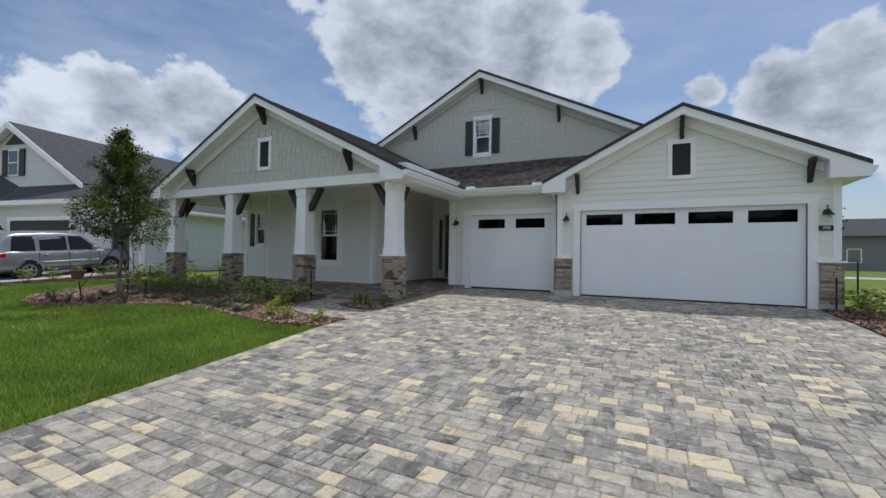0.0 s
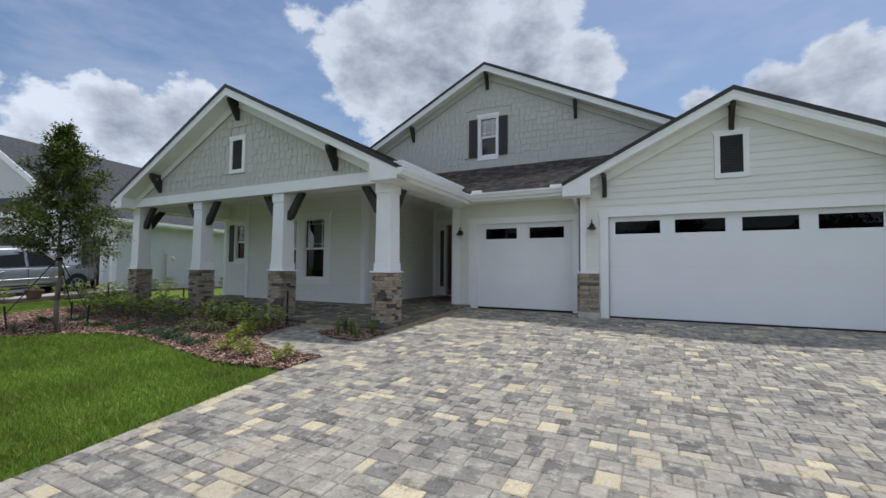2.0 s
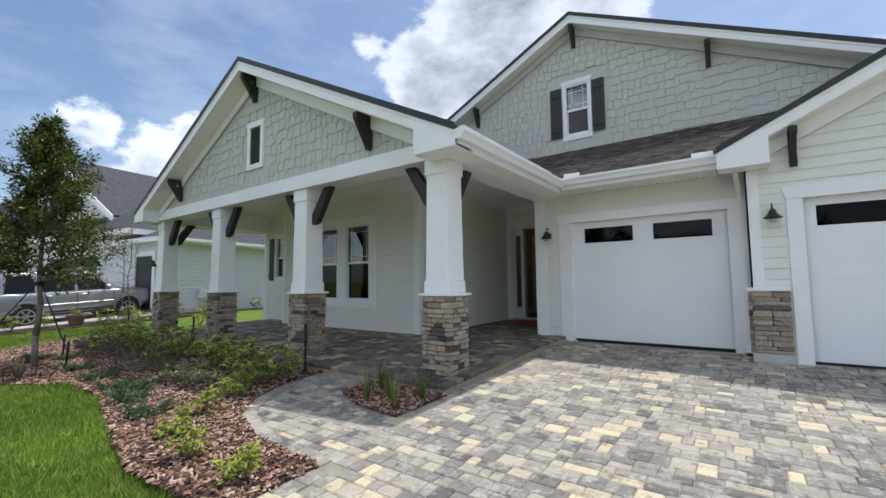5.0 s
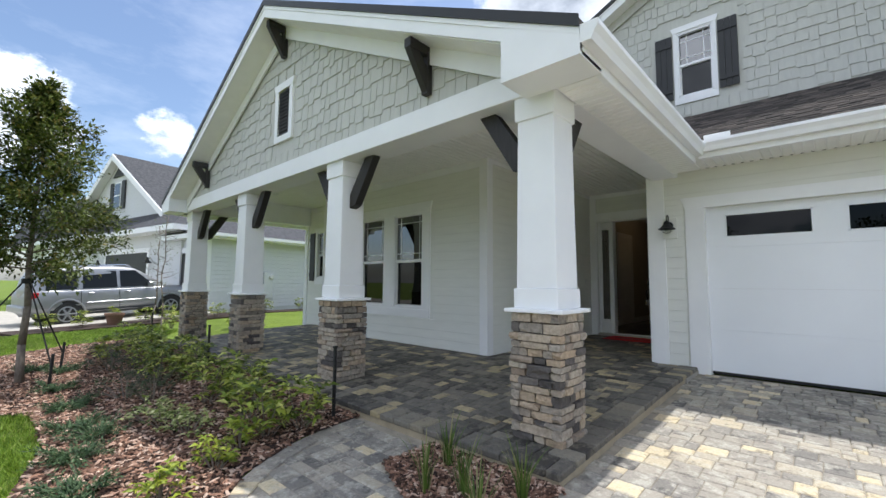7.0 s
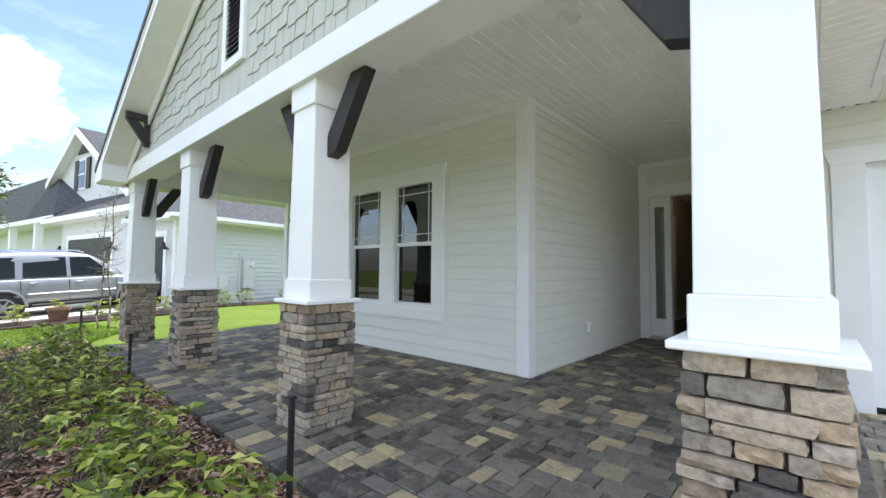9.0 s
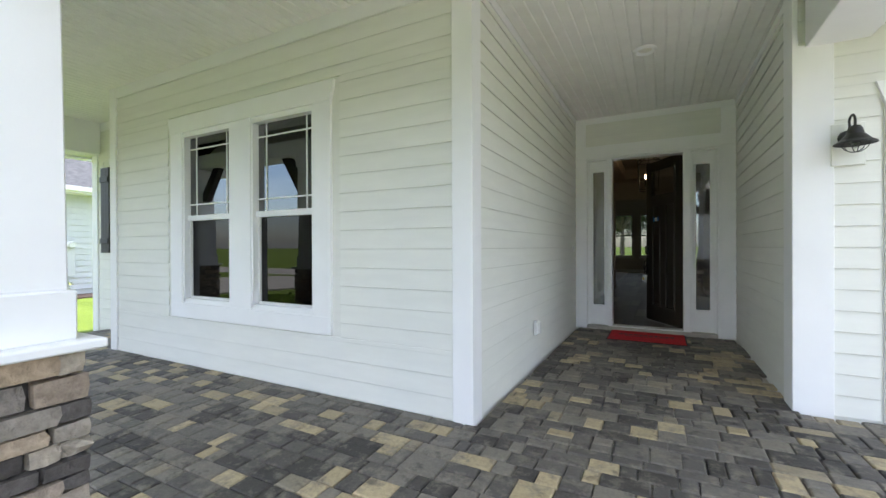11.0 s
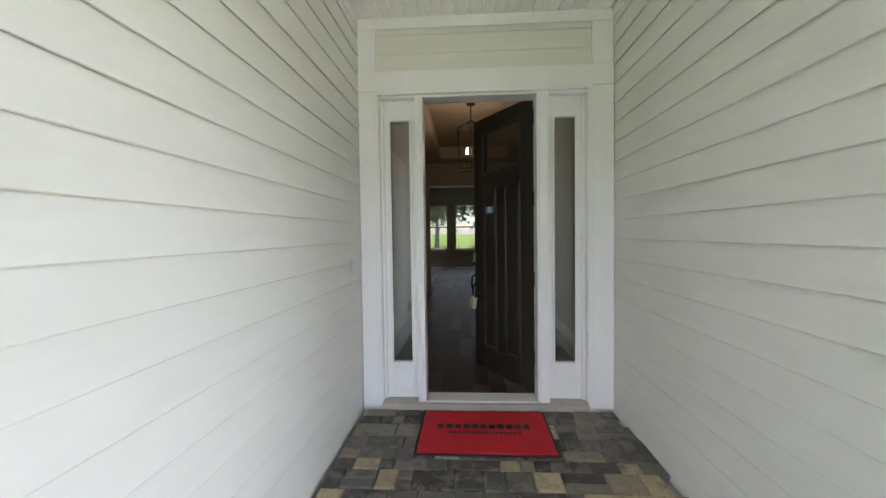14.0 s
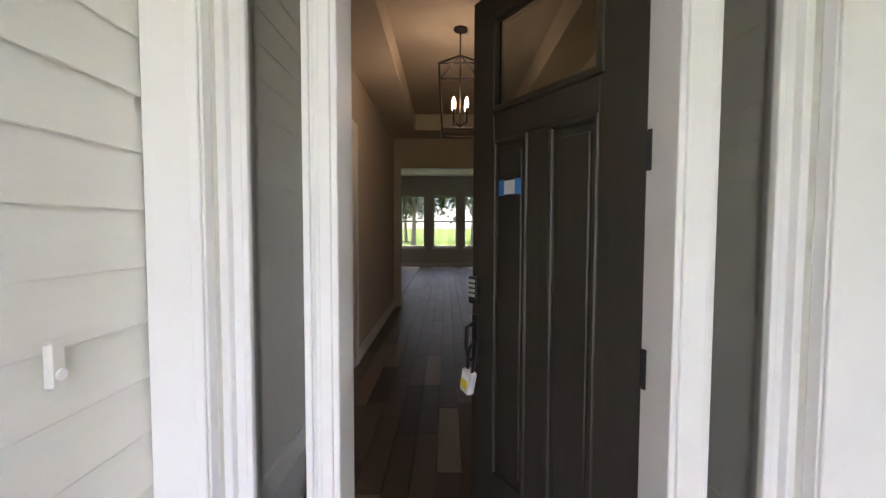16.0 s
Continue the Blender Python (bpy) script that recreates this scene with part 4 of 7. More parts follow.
for gx, dz in ((GA, 0.0), (GA + 3.2, 1.6), (GA - 3.2, 1.6)):
    gable_bracket(gx, ARY0 + 0.05, GAZ - 0.23 - dz, 8.415)
for gx, dz in ((GC, 0.0), (GC + 2.42, 1.21), (GC - 2.42, 1.21)):
    gable_bracket(gx, CRY0 + 0.05, GCZ - 0.23 - dz, 11.605)
for gx, dz in ((GB, 0.0), (GB + 2.75, 1.375), (GB - 2.75, 1.375)):
    gable_bracket(gx, BRY0 + 0.05, GBZ - 0.23 - dz, 13.995)


# ---- windows ----
def window(name, fr, ops, label, sill_drop=0.17, side=0.20, head=0.20, grid=True, category="window"):
    """Double-hung sashes in one white casing with a flared head."""
    w = thing(name, label, category, kind="structure")
    u0, u1 = ops[0][0], ops[-1][1]
    z0, z1 = ops[0][2], ops[0][3]
    o, u, n = fr

    def flare(bm):
        pts = [(u0 - side, z1 + 0.03), (u1 + side, z1 + 0.03), (u1 + side + 0.04, z1 + head), (u0 - side - 0.04, z1 + head)]
        return prism(bm, pts, "y", o.y - 0.034, o.y)
    part("head_casing", flare(bmesh.new()), TRIM, w)
    for a, b in ((u0 - side, u0), (u1, u1 + side)):
        part("side_casing", wbox(bmesh.new(), fr, a, b, z0 - 0.02, z1 + 0.03, 0.0, 0.028, 0.002), TRIM, w)
    if len(ops) > 1:
        part("mullion", wbox(bmesh.new(), fr, ops[0][1], ops[1][0], z0 - 0.02, z1 + 0.03, 0.0, 0.024, 0.002), TRIM, w)
    part("window_sill", wbox(bmesh.new(), fr, u0 - side, u1 + side, z0 - sill_drop, z0 - 0.02, 0.0, 0.030, 0.002), TRIM, w)
    for a, b, c, d in ops:
        bm = bmesh.new()
        for p, q, r, s in ((a, a + 0.025, c, d), (b - 0.025, b, c, d), (a, b, c - 0.02, c + 0.03), (a, b, d - 0.02, d + 0.03)):
            wbox(bm, fr, p, q, r, s, -0.10, 0.012)
        frame_ob = part("window_frame", bm, TRIM, w)
        mid = (c + d) / 2
        part("meeting_rail", wbox(bmesh.new(), fr, a + 0.025, b - 0.025, mid - 0.025, mid + 0.03, -0.07, -0.02, 0.003), TRIM, w)
        part("pane", wbox(bmesh.new(), fr, a + 0.02, b - 0.02, mid, d - 0.02, -0.060, -0.054), GLASS, w)
        part("pane", wbox(bmesh.new(), fr, a + 0.02, b - 0.02, c + 0.02, mid, -0.074, -0.068), SCREENGLASS, w)
        bm = bmesh.new()
        for p, q, r, s in ((a + 0.025, a + 0.045, c + 0.03, mid - 0.025), (b - 0.045, b - 0.025, c + 0.03, mid - 0.025), (a + 0.025, b - 0.025, c + 0.03, c + 0.052)):
            wbox(bm, fr, p, q, r, s, -0.066, -0.046)
        part("screen_frame", bm, PLATE, w, "pale grey screen frame")
        if grid:
            g = 0.11 if b - a > 0.5 else 0.08
            for p, q, r, s in ((a + 0.025 + g, a + 0.038 + g, mid, d), (b - 0.038 - g, b - 0.025 - g, mid, d), (a, b, d - 0.02 - g - 0.02, d - 0.02 - g - 0.007), (a, b, mid + 0.03 + g, mid + 0.043 + g)):
                part("muntin", wbox(bmesh.new(), fr, p, q, r, min(s, d - 0.02), -0.053, -0.047), TRIM, w)
    return w


window("window_1", porch_fr, PW, "white double window in two sashes with prairie grid bars")
window("window_2", left_fr, SW, "narrow white window beside a dark shutter", side=0.07, head=0.12)
window("window_3", gableB_fr, UPW, "white upper gable window between dark shutters", side=0.07, head=0.14, sill_drop=0.14)


def shutter(fr, u0, u1, z0, z1):
    s = thing("shutter", "charcoal board-and-batten window shutter", "shutter", group="window shutters")
    n = 3
    w = (u1 - u0) / n
    for k in range(n):
        part("board", wbox(bmesh.new(), fr, u0 + k * w + 0.002, u0 + (k + 1) * w - 0.002, z0, z1, 0.026, 0.046, 0.002), SHUTTER, s)
    for z in (z0 + 0.14, z1 - 0.22):
        part("batten", wbox(bmesh.new(), fr, u0 + 0.004, u1 - 0.004, z, z + 0.08, 0.046, 0.064, 0.002), SHUTTER, s)


shutter(left_fr, -14.42, -14.18, 1.72, 3.02)
shutter(gableB_fr, -6.18, -5.89, 5.16, 6.42)
shutter(gableB_fr, -5.15, -4.86, 5.16, 6.42)


def vent(fr, u0, u1, z0, z1):
    """A louvred gable vent in a white casing."""
    v = thing("gable_vent", "dark louvred gable vent in a white casing", "vent", group="gable vents")
    o, u, n = fr
    c = 0.10
    part("backing", wbox(bmesh.new(), fr, u0 + c, u1 - c, z0 + c, z1 - c, 0.0, 0.006), BLACK, v)
    for a, b in ((u0, u0 + c), (u1 - c, u1)):
        part("side_casing", wbox(bmesh.new(), fr, a, b, z0 + c, z1 - c, 0.0, 0.040, 0.002), TRIM, v)
    part("sill_casing", wbox(bmesh.new(), fr, u0, u1, z0, z0 + c, 0.0, 0.042, 0.002), TRIM, v)
    part("head_casing", prism(bmesh.new(), [(u0, z1 - c), (u1, z1 - c), (u1 + 0.05, z1 + 0.02), (u0 - 0.05, z1 + 0.02)], "y", o.y - 0.044, o.y), TRIM, v)
    n_s = int((z1 - z0 - 2 * c) / 0.055)
    for k in range(n_s):
        z = z0 + c + 0.01 + k * (z1 - z0 - 2 * c - 0.01) / n_s
        part("slat", prism(bmesh.new(), [(o.y - 0.034, z), (o.y - 0.028, z), (o.y - 0.008, z + 0.045), (o.y - 0.014, z + 0.045)], "x", u0 + c, u1 - c), SHUTTER, v)


vent(gableA_fr, GA - 0.28, GA + 0.28, 3.88, 4.82)
vent(gar2_fr, 0.33, 0.92, 3.43, 4.40)


# ---- garage doors ----
def garage_door(name, fr, op, panes, label):
    d = thing(name, label, "garage door")
    u0, u1, z0, z1 = op
    h = (z1 - z0 - 0.05) / 4
    zb = z0 + 0.05
    for k in range(4):
        a, b = zb + k * h + 0.0006, zb + (k + 1) * h - 0.0006
        if k < 3:
            part("section", wbox(bmesh.new(), fr, u0, u1, a, b, -0.11, -0.07, 0.0012), DOORWHITE, d)
        else:
            wz0, wz1 = 2.33, 2.65
            bm = bmesh.new()
            wbox(bm, fr, u0, u1, a, wz0, -0.11, -0.07, 0.0)
            wbox(bm, fr, u0, u1, wz1, b, -0.11, -0.07, 0.0)
            edges = [u0] + [x for p in panes for x in p] + [u1]
            for p, q in zip(edges[::2], edges[1::2]):
                wbox(bm, fr, p, q, wz0, wz1, -0.11, -0.07, 0.0)
            top = part("section", bm, DOORWHITE, d)
            for p, q in panes:
                part("pane", wbox(bmesh.new(), fr, p, q, wz0, wz1, -0.100, -0.094), DIMGLASS, top, "dark glass pane")
                bm = bmesh.new()
                for r in ((p, p + 0.018, wz0, wz1), (q - 0.018, q, wz0, wz1), (p, q, wz0, wz0 + 0.018), (p, q, wz1 - 0.018, wz1)):
                    wbox(bm, fr, *r, -0.094, -0.066)
                part("pane_frame", bm, DOORWHITE, top)
    part("bottom_seal", wbox(bmesh.new(), fr, u0, u1, z0 + 0.015, zb, -0.105, -0.075), RUBBER, d, "black rubber seal")
    return d


g1p = [(-4.93, -4.02), (-3.72, -2.80)]
g2p = [(-1.13 - 0.47 + k * 1.185, -1.13 + 0.47 + k * 1.185) for k in range(4)]
garage_door("garage_door", gar1_fr, (*G1[0][:2], 0.462, G1[0][3]), g1p, "white single sectional garage door with two small panes")
garage_door("garage_door", gar2_fr, (*G2[0][:2], 0.448, G2[0][3]), g2p, "wide white sectional garage door with four small panes")
for fr, op, w, t in ((gar1_fr, G1[0], 0.24, 0.16), (gar2_fr, G2[0], 0.18, 0.18)):
    trimwork("trim", fr, op[0] - w, op[0], 0.40, op[3], "white casing beside the garage door", t=0.03)
    trimwork("trim", fr, op[1], op[1] + w, 0.40, op[3], "white casing beside the garage door", t=0.03)
    bm = prism(bmesh.new(), [(op[0] - w - 0.0, op[3]), (op[1] + w, op[3]), (op[1] + w + 0.05, op[3] + t), (op[0] - w - 0.05, op[3] + t)], "y", fr[0].y - 0.038, fr[0].y)
    tagged(part("trim", bm, TRIM), "white flared head casing over the garage door", "trim", kind="structure")
    for a, b in ((op[0] - 0.02, op[0]), (op[1], op[1] + 0.02)):
        trimwork("trim", fr, a, b, 0.40, op[3], "white garage door jamb", t=-0.14)
    tagged(part("threshold", wbox(bmesh.new(), fr, op[0] - 0.1, op[1] + 0.1, 0.30, op[2] + 0.012, -0.2, 0.02), CONCRETE), "concrete apron at the garage door", "threshold", kind="structure")

# rooms behind the glass
def room(name, x0, x1, y0, y1, z0, z1, label):
    bm = boxed(x0, x1, y0, y1, z0, z1)
    bmesh.ops.reverse_faces(bm, faces=bm.faces[:])
    for f in [f for f in bm.faces if f.calc_center_median().y < y0 + 0.01]:
        bm.faces.remove(f)
    tagged(part(name, bm, INWALL), label, "room", kind="structure")


room("wall_room_front", -12.55, -8.12, 10.985, 15.0, 0.5, 3.7, "plain room behind the porch window")
room("wall_room_end", -14.5, -12.75, 11.61, 15.0, 0.5, 3.7, "plain room behind the narrow window")
room("wall_garage_one", -5.7, -2.4, 12.32, 17.7, 0.38, 3.4, "plain garage behind the single door")
room("wall_garage_two", -2.15, 3.40, 11.78, 17.7, 0.36, 3.3, "plain garage behind the double door")
room("wall_loft", -6.6, -4.4, 14.15, 16.5, 4.9, 6.9, "plain loft behind the upper window")

# ---- stone piers at the garage ----
def pier(x0, x1, label):
    p = thing("stone_pier", label, "stone pier", group="garage piers")
    part("pier_core", boxed(x0 + 0.03, x1 - 0.03, 11.565, 11.62, 0.58, 1.44), JOINT, p, "pier backing coloured dark for the shade between stones")
    for z0, z1 in courses(0.58, 1.45):
        for a, b in run(x0, x1, 0.14, 0.40):
            d = rs.uniform(0, 0.016)
            stone(p, a + 0.002, b - 0.002, 11.545 - d, 11.615, z0 + 0.002, z1 - 0.002)
        if x0 < 0:
            stone(p, x0 - 0.045, x0, 11.56, 11.85, z0 + 0.002, z1 - 0.002)
        else:
            stone(p, x1, x1 + 0.045, 11.56, 11.95, z0 + 0.002, z1 - 0.002)
    part("cap", boxed(x0 - 0.06, x1 + (0.06 if x0 > 0 else 0.0), 11.52, 11.618, 1.452, 1.50, 0.004), TRIM, p)
    part("footing", boxed(x0 - 0.03, x1 + 0.02, 11.535, 11.62, 0.36, 0.575, 0.004), FOUND, p, "pale rendered footing")


pier(-2.36, -1.92, "ledgestone pier beside the wide garage door")
pier(3.215, 3.58, "ledgestone pier at the garage corner")


# ---- wall lamps, house number, small fittings ----
def wall_lamp(x, y, z):
    w = thing("wall_lamp", "black gooseneck barn lamp on a white mounting block", "wall lamp", pose(x, y, z) @ Matrix.Scale(0.88, 4), "wall lamps")
    part("mounting_block", boxed(-0.148, 0.062, -0.030, 0.0, -0.17, 0.17, 0.004), SIDING, w, "cream mounting block")
    bm = tube(bmesh.new(), (-0.05, -0.025, 0.05), (-0.05, -0.055, 0.05), 0.062, 0.055, 20)
    part("wall_plate", bm, BLACK, w)
    pts = [(-0.05, -0.05, 0.07), (-0.05, -0.08, 0.13)] + [(-0.05, -0.125 + 0.06 * math.cos(a), 0.15 + 0.06 * math.sin(a)) for a in [radians(d) for d in (20, 50, 80, 110, 140, 170)]] + [(-0.05, -0.185, 0.10)]
    part("gooseneck", pipe(bmesh.new(), pts, 0.009), BLACK, w)
    bm = lathe(bmesh.new(), [(0.002, 0.115), (0.03, 0.11), (0.045, 0.085), (0.05, 0.06), (0.052, 0.05), (0.095, 0.0), (0.128, -0.022), (0.128, -0.030), (0.095, -0.008), (0.04, 0.03)], 24, Matrix.Translation((-0.05, -0.185, 0.0)))
    part("shade", bm, BLACK, w, smooth=False)
    for a in range(0, 180, 60):
        c, s = math.cos(radians(a)), math.sin(radians(a))
        pts = [Vector((-0.05 + c * 0.085 * math.cos(t), -0.185 + s * 0.085 * math.cos(t), -0.02 - 0.075 * math.sin(t))) for t in [math.pi * k / 8 for k in range(9)]]
        part("guard_wire", pipe(bmesh.new(), pts, 0.0035, 5), BLACK, w)
    bm = bmesh.new()
    bmesh.ops.create_uvsphere(bm, u_segments=12, v_segments=8, radius=0.035, matrix=Matrix.Translation((-0.05, -0.185, -0.03)))
    part("bulb", bm, CLEARGLASS, w, "clear glass bulb")


wall_lamp(-5.55, 12.145, 2.50)
wall_lamp(-2.02, 11.605, 2.50)
wall_lamp(3.36, 11.605, 2.50)

plaque = thing("house_number", "black house number plaque with white figures", "house number", pose(3.32, 11.60, 2.20))
part("plate", boxed(-0.12, 0.12, -0.022, 0.0, -0.055, 0.055, 0.004), BLACK, plaque)
txt = bpy.data.curves.new("number", "FONT")
txt.body, txt.size, txt.align_x, txt.align_y, txt.extrude = "700", 0.095, "CENTER", "CENTER", 0.002
num = new("number", txt)
num.data.materials.append(PAPER)
num.parent = plaque
num.matrix_basis = pose(0, -0.026, 0, 90, 0, 0)
num["label"] = "white figures 700"

spout = thing("downspout", "white metal downspout beside the garage door", "downspout")
bm = bmesh.new()
for a, b in (((-2.46, 11.54, 3.34), (-2.46, 11.62, 3.22)), ((-2.46, 11.62, 3.22), (-2.43, 12.09, 3.02)), ((-2.43, 12.09, 3.04), (-2.43, 12.09, 0.58)), ((-2.43, 12.09, 0.60), (-2.43, 11.98, 0.50))):
    a, b = Vector(a), Vector(b)
    m = Matrix.Translation((a + b) / 2) @ (b - a).to_track_quat("Z", "Y").to_matrix().to_4x4() @ Matrix.Diagonal((0.06, 0.08, (b - a).length + 0.03, 1))
    bmesh.ops.create_cube(bm, size=1.0, matrix=m)
part("pipe", bm, TRIM, spout)
part("strap", boxed(-2.47, -2.39, 12.045, 12.14, 1.6, 1.64), TRIM, spout)
part("outlet_boot", boxed(-2.47, -2.39, 11.93, 12.02, 0.44, 0.50, 0.01), RUBBER, spout, "black rubber boot")

for x, y, z in ((-4.85, 11.40, 3.50), (-2.85, 11.40, 3.50)):
    g = tagged(part("splash_guard", boxed(x - 0.14, x + 0.14, y - 0.01, y, z - 0.02, z + 0.05, 0.003), TRIM), "white metal splash guard on the gutter", "splash guard")

outlet = thing("wall_outlet", "white weatherproof outlet cover on the siding", "outlet", pose(-7.925, 12.42, 0.95))
part("cover", boxed(0.0, 0.04, -0.045, 0.045, -0.075, 0.075, 0.006), PLATE, outlet)
part("lid", boxed(0.04, 0.065, -0.038, 0.038, -0.06, 0.06, 0.008), PLATE, outlet)
bell = thing("doorbell", "small white doorbell button on the siding", "doorbell", pose(-7.927, 14.535, 1.745))
part("body", boxed(0.0, 0.020, -0.019, 0.019, -0.050, 0.050, 0.006), PLATE, bell)
part("button", tube(bmesh.new(), (0.022, 0, -0.02), (0.027, 0, -0.02), 0.012, 0.012, 12), TRIM, bell)


def downlight(x, y):
    d = thing("ceiling_light", "white recessed ceiling light in the beadboard", "ceiling light", pose(x, y, CEIL - 0.012), "porch ceiling lights")
    part("rim", lathe(bmesh.new(), [(0.105, 0.0), (0.105, -0.012), (0.085, -0.026), (0.065, -0.012), (0.06, 0.0)], 24), TRIM, d)
    part("lens", tube(bmesh.new(), (0, 0, -0.004), (0, 0, -0.007), 0.06, 0.06, 24), LED, d)


downlight(-6.90, 12.75)
downlight(-10.1, 9.8)
downlight(-6.9, 9.7)
downlight(-13.3, 9.8)

# ---- entry ----
entry = thing("door_1", "white front door frame with two glazed sidelights", "door frame", kind="structure")
EF = entry_fr


def eb(name, u0, u1, z0, z1, t0, t1, mat=TRIM, label="", parent=None, bev=0.003):
    return part(name, wbox(bmesh.new(), EF, u0, u1, z0, z1, t0, t1, bev), mat, parent or entry, label)


eb("casing", -7.925, -7.76, 0.55, 3.14, 0.0, 0.045)
eb("casing", -6.09, -5.885, 0.55, 3.14, 0.0, 0.045)
for a, b in ((-7.795, -7.765), (-6.085, -6.055)):
    eb("casing_bead", a, b, 0.58, 3.14, 0.045, 0.058)
eb("casing_bead", -7.765, -6.085, 3.112, 3.14, 0.03, 0.056)
eb("head_casing", -7.925, -5.885, 3.14, 3.30, 0.0, 0.050)
eb("corner_board", -7.925, -7.78, 3.30, 3.74, 0.0, 0.030)
eb("corner_board", -6.05, -5.885, 3.30, 3.74, 0.0, 0.030)
eb("frieze", -7.925, -5.885, 3.64, 3.738, 0.030, 0.036)
eb("head_jamb", -7.76, -6.09, 3.09, 3.112, -0.15, 0.03)
for a, b in ((-7.76, -7.735), (-7.47, -7.405), (-6.487, -6.387), (-6.115, -6.09)):
    eb("jamb", a, b, 0.58, 3.09, -0.15, 0.032 if b - a > 0.05 else -0.02)
    if b - a > 0.05:
        eb("jamb_bead", a + 0.016, b - 0.016, 0.58, 3.09, 0.032, 0.044)
eb("threshold", -7.76, -6.09, 0.53, 0.595, -0.15, 0.10, CONCRETE, "grey metal threshold")
eb("door_sill", -7.405, -6.487, 0.595, 0.612, -0.12, 0.06, PLATE, "pale metal sill")
for a, b in ((-7.735, -7.47), (-6.387, -6.115)):
    s = eb("sidelight", a, b, 0.595, 0.90, -0.10, -0.05)
    eb("top_rail", a, b, 2.92, 3.09, -0.10, -0.05, parent=s)
    eb("stile", a, a + 0.045, 0.90, 2.92, -0.10, -0.05, parent=s)
    eb("stile", b - 0.045, b, 0.90, 2.92, -0.10, -0.05, parent=s)
    for p, q, r, t in ((a + 0.034, a + 0.054, 0.89, 2.93), (b - 0.054, b - 0.034, 0.89, 2.93)):
        eb("bead", p, q, r, t, -0.05, -0.035, parent=s)
    eb("bead", a + 0.054, b - 0.054, 0.88, 0.90, -0.05, -0.034, parent=s)
    eb("bead", a + 0.054, b - 0.054, 2.92, 2.94, -0.05, -0.034, parent=s)
    eb("pane", a + 0.04, b - 0.04, 0.895, 2.925, -0.078, -0.072, SIDEGLASS, "clear glass pane", s, 0.0)
    eb("lower_panel", a + 0.05, b - 0.05, 0.65, 0.85, -0.05, -0.042, parent=s)

# open front door leaf: x along the leaf from the hinge, y towards the visitor
leaf = thing("door_leaf", "dark brown front door standing open with a glazed top lite", "door", pose(-6.484, 15.00, 0.0, 0, 0, -58.5))
W = 0.94


def lf(name, a, b, z0, z1, y0, y1, mat=DOORBROWN, label="", parent=None, bev=0.003):
    return part(name, boxed(-b, -a, y0, y1, z0, z1, bev), mat, parent or leaf, label)


ZB, ZT = 0.60, 3.13
P0, P1, L0, L1 = 0.835, 2.435, 2.575, 2.99
for a, b in ((0.0, 0.185), (W - 0.165, W)):
    lf("stile", a, b, ZB, ZT, 0.0, 0.045)
lf("top_rail", 0.185, W - 0.165, L1, ZT, 0.0, 0.045)
lf("lock_rail", 0.185, W - 0.165, P1, L0, 0.0, 0.045)
lf("bottom_rail", 0.185, W - 0.165, ZB, P0, 0.0, 0.045)
lf("mid_stile", 0.42, 0.545, P0, P1, 0.0, 0.045)
for a, b in ((0.185, 0.42), (0.545, W - 0.165)):
    lf("panel", a, b, P0, P1, 0.016, 0.034)
    for p, q, r, t in ((a, a + 0.022, P0, P1), (b - 0.022, b, P0, P1), (a, b, P0, P0 + 0.022), (a, b, P1 - 0.022, P1)):
        lf("panel_moulding", p, q, r, t, -0.007, 0.018, bev=0.006)
    lf("raised_field", a + 0.045, b - 0.045, P0 + 0.055, P1 - 0.055, 0.008, 0.018, bev=0.005)
lf("lite", 0.185, W - 0.165, L0, L1, 0.020, 0.026, SIDEGLASS, "clear glass lite", bev=0)
for p, q, r, t in ((0.165, 0.20, L0 - 0.015, L1 + 0.015), (W - 0.18, W - 0.145, L0 - 0.015, L1 + 0.015), (0.165, W - 0.145, L0 - 0.015, L0 + 0.018), (0.165, W - 0.145, L1 - 0.018, L1 + 0.015)):
    lf("lite_moulding", p, q, r, t, -0.012, 0.02, bev=0.005)
for z in (0.916, 1.59, 2.27, 2.95):
    h = lf("hinge", -0.034, 0.006, z - 0.06, z + 0.06, -0.012, 0.05, BLACK, "black steel hinge")
    part("knuckle", tube(bmesh.new(), (0.014, -0.012, z - 0.062), (0.014, -0.012, z + 0.062), 0.010, 0.010, 10), BLACK, h)
kp = lf("keypad_lock", W - 0.075, W - 0.008, 1.655, 1.79, -0.03, 0.0, BLACK, "black keypad deadbolt")
for k in range(4):
    part("key", boxed(-(W - 0.018), -(W - 0.063), -0.034, -0.03, 1.69 + k * 0.024, 1.705 + k * 0.024), PLATE, kp)
hd = lf("handle_set", W - 0.065, W - 0.02, 1.36, 1.60, -0.016, 0.0, BLACK, "black door handle plate")
part("grip", pipe(bmesh.new(), [(-(W - 0.043), -0.016, 1.56), (-(W - 0.043), -0.06, 1.54), (-(W - 0.043), -0.065, 1.45), (-(W - 0.043), -0.05, 1.38), (-(W - 0.043), -0.016, 1.37)], 0.010), BLACK, hd)
note = thing("paper_note", "small white paper note held by blue tape on the door", "note", leaf.matrix_basis @ pose(-0.642, -0.010, 2.212))
part("paper", boxed(-0.055, 0.055, -0.003, -0.001, -0.03, 0.03), PAPER, note)
for s in (-1, 1):
    part("tape", boxed(s * 0.055 - 0.018, s * 0.055 + 0.018, -0.005, -0.003, -0.034, 0.034), BLUETAPE, note, "blue painter's tape")
box_m = leaf.matrix_basis @ pose(-0.892, -0.055, 1.275, 0, 14, 0)
lock = thing("lockbox", "grey key lockbox with a yellow label on the handle", "lockbox", box_m)
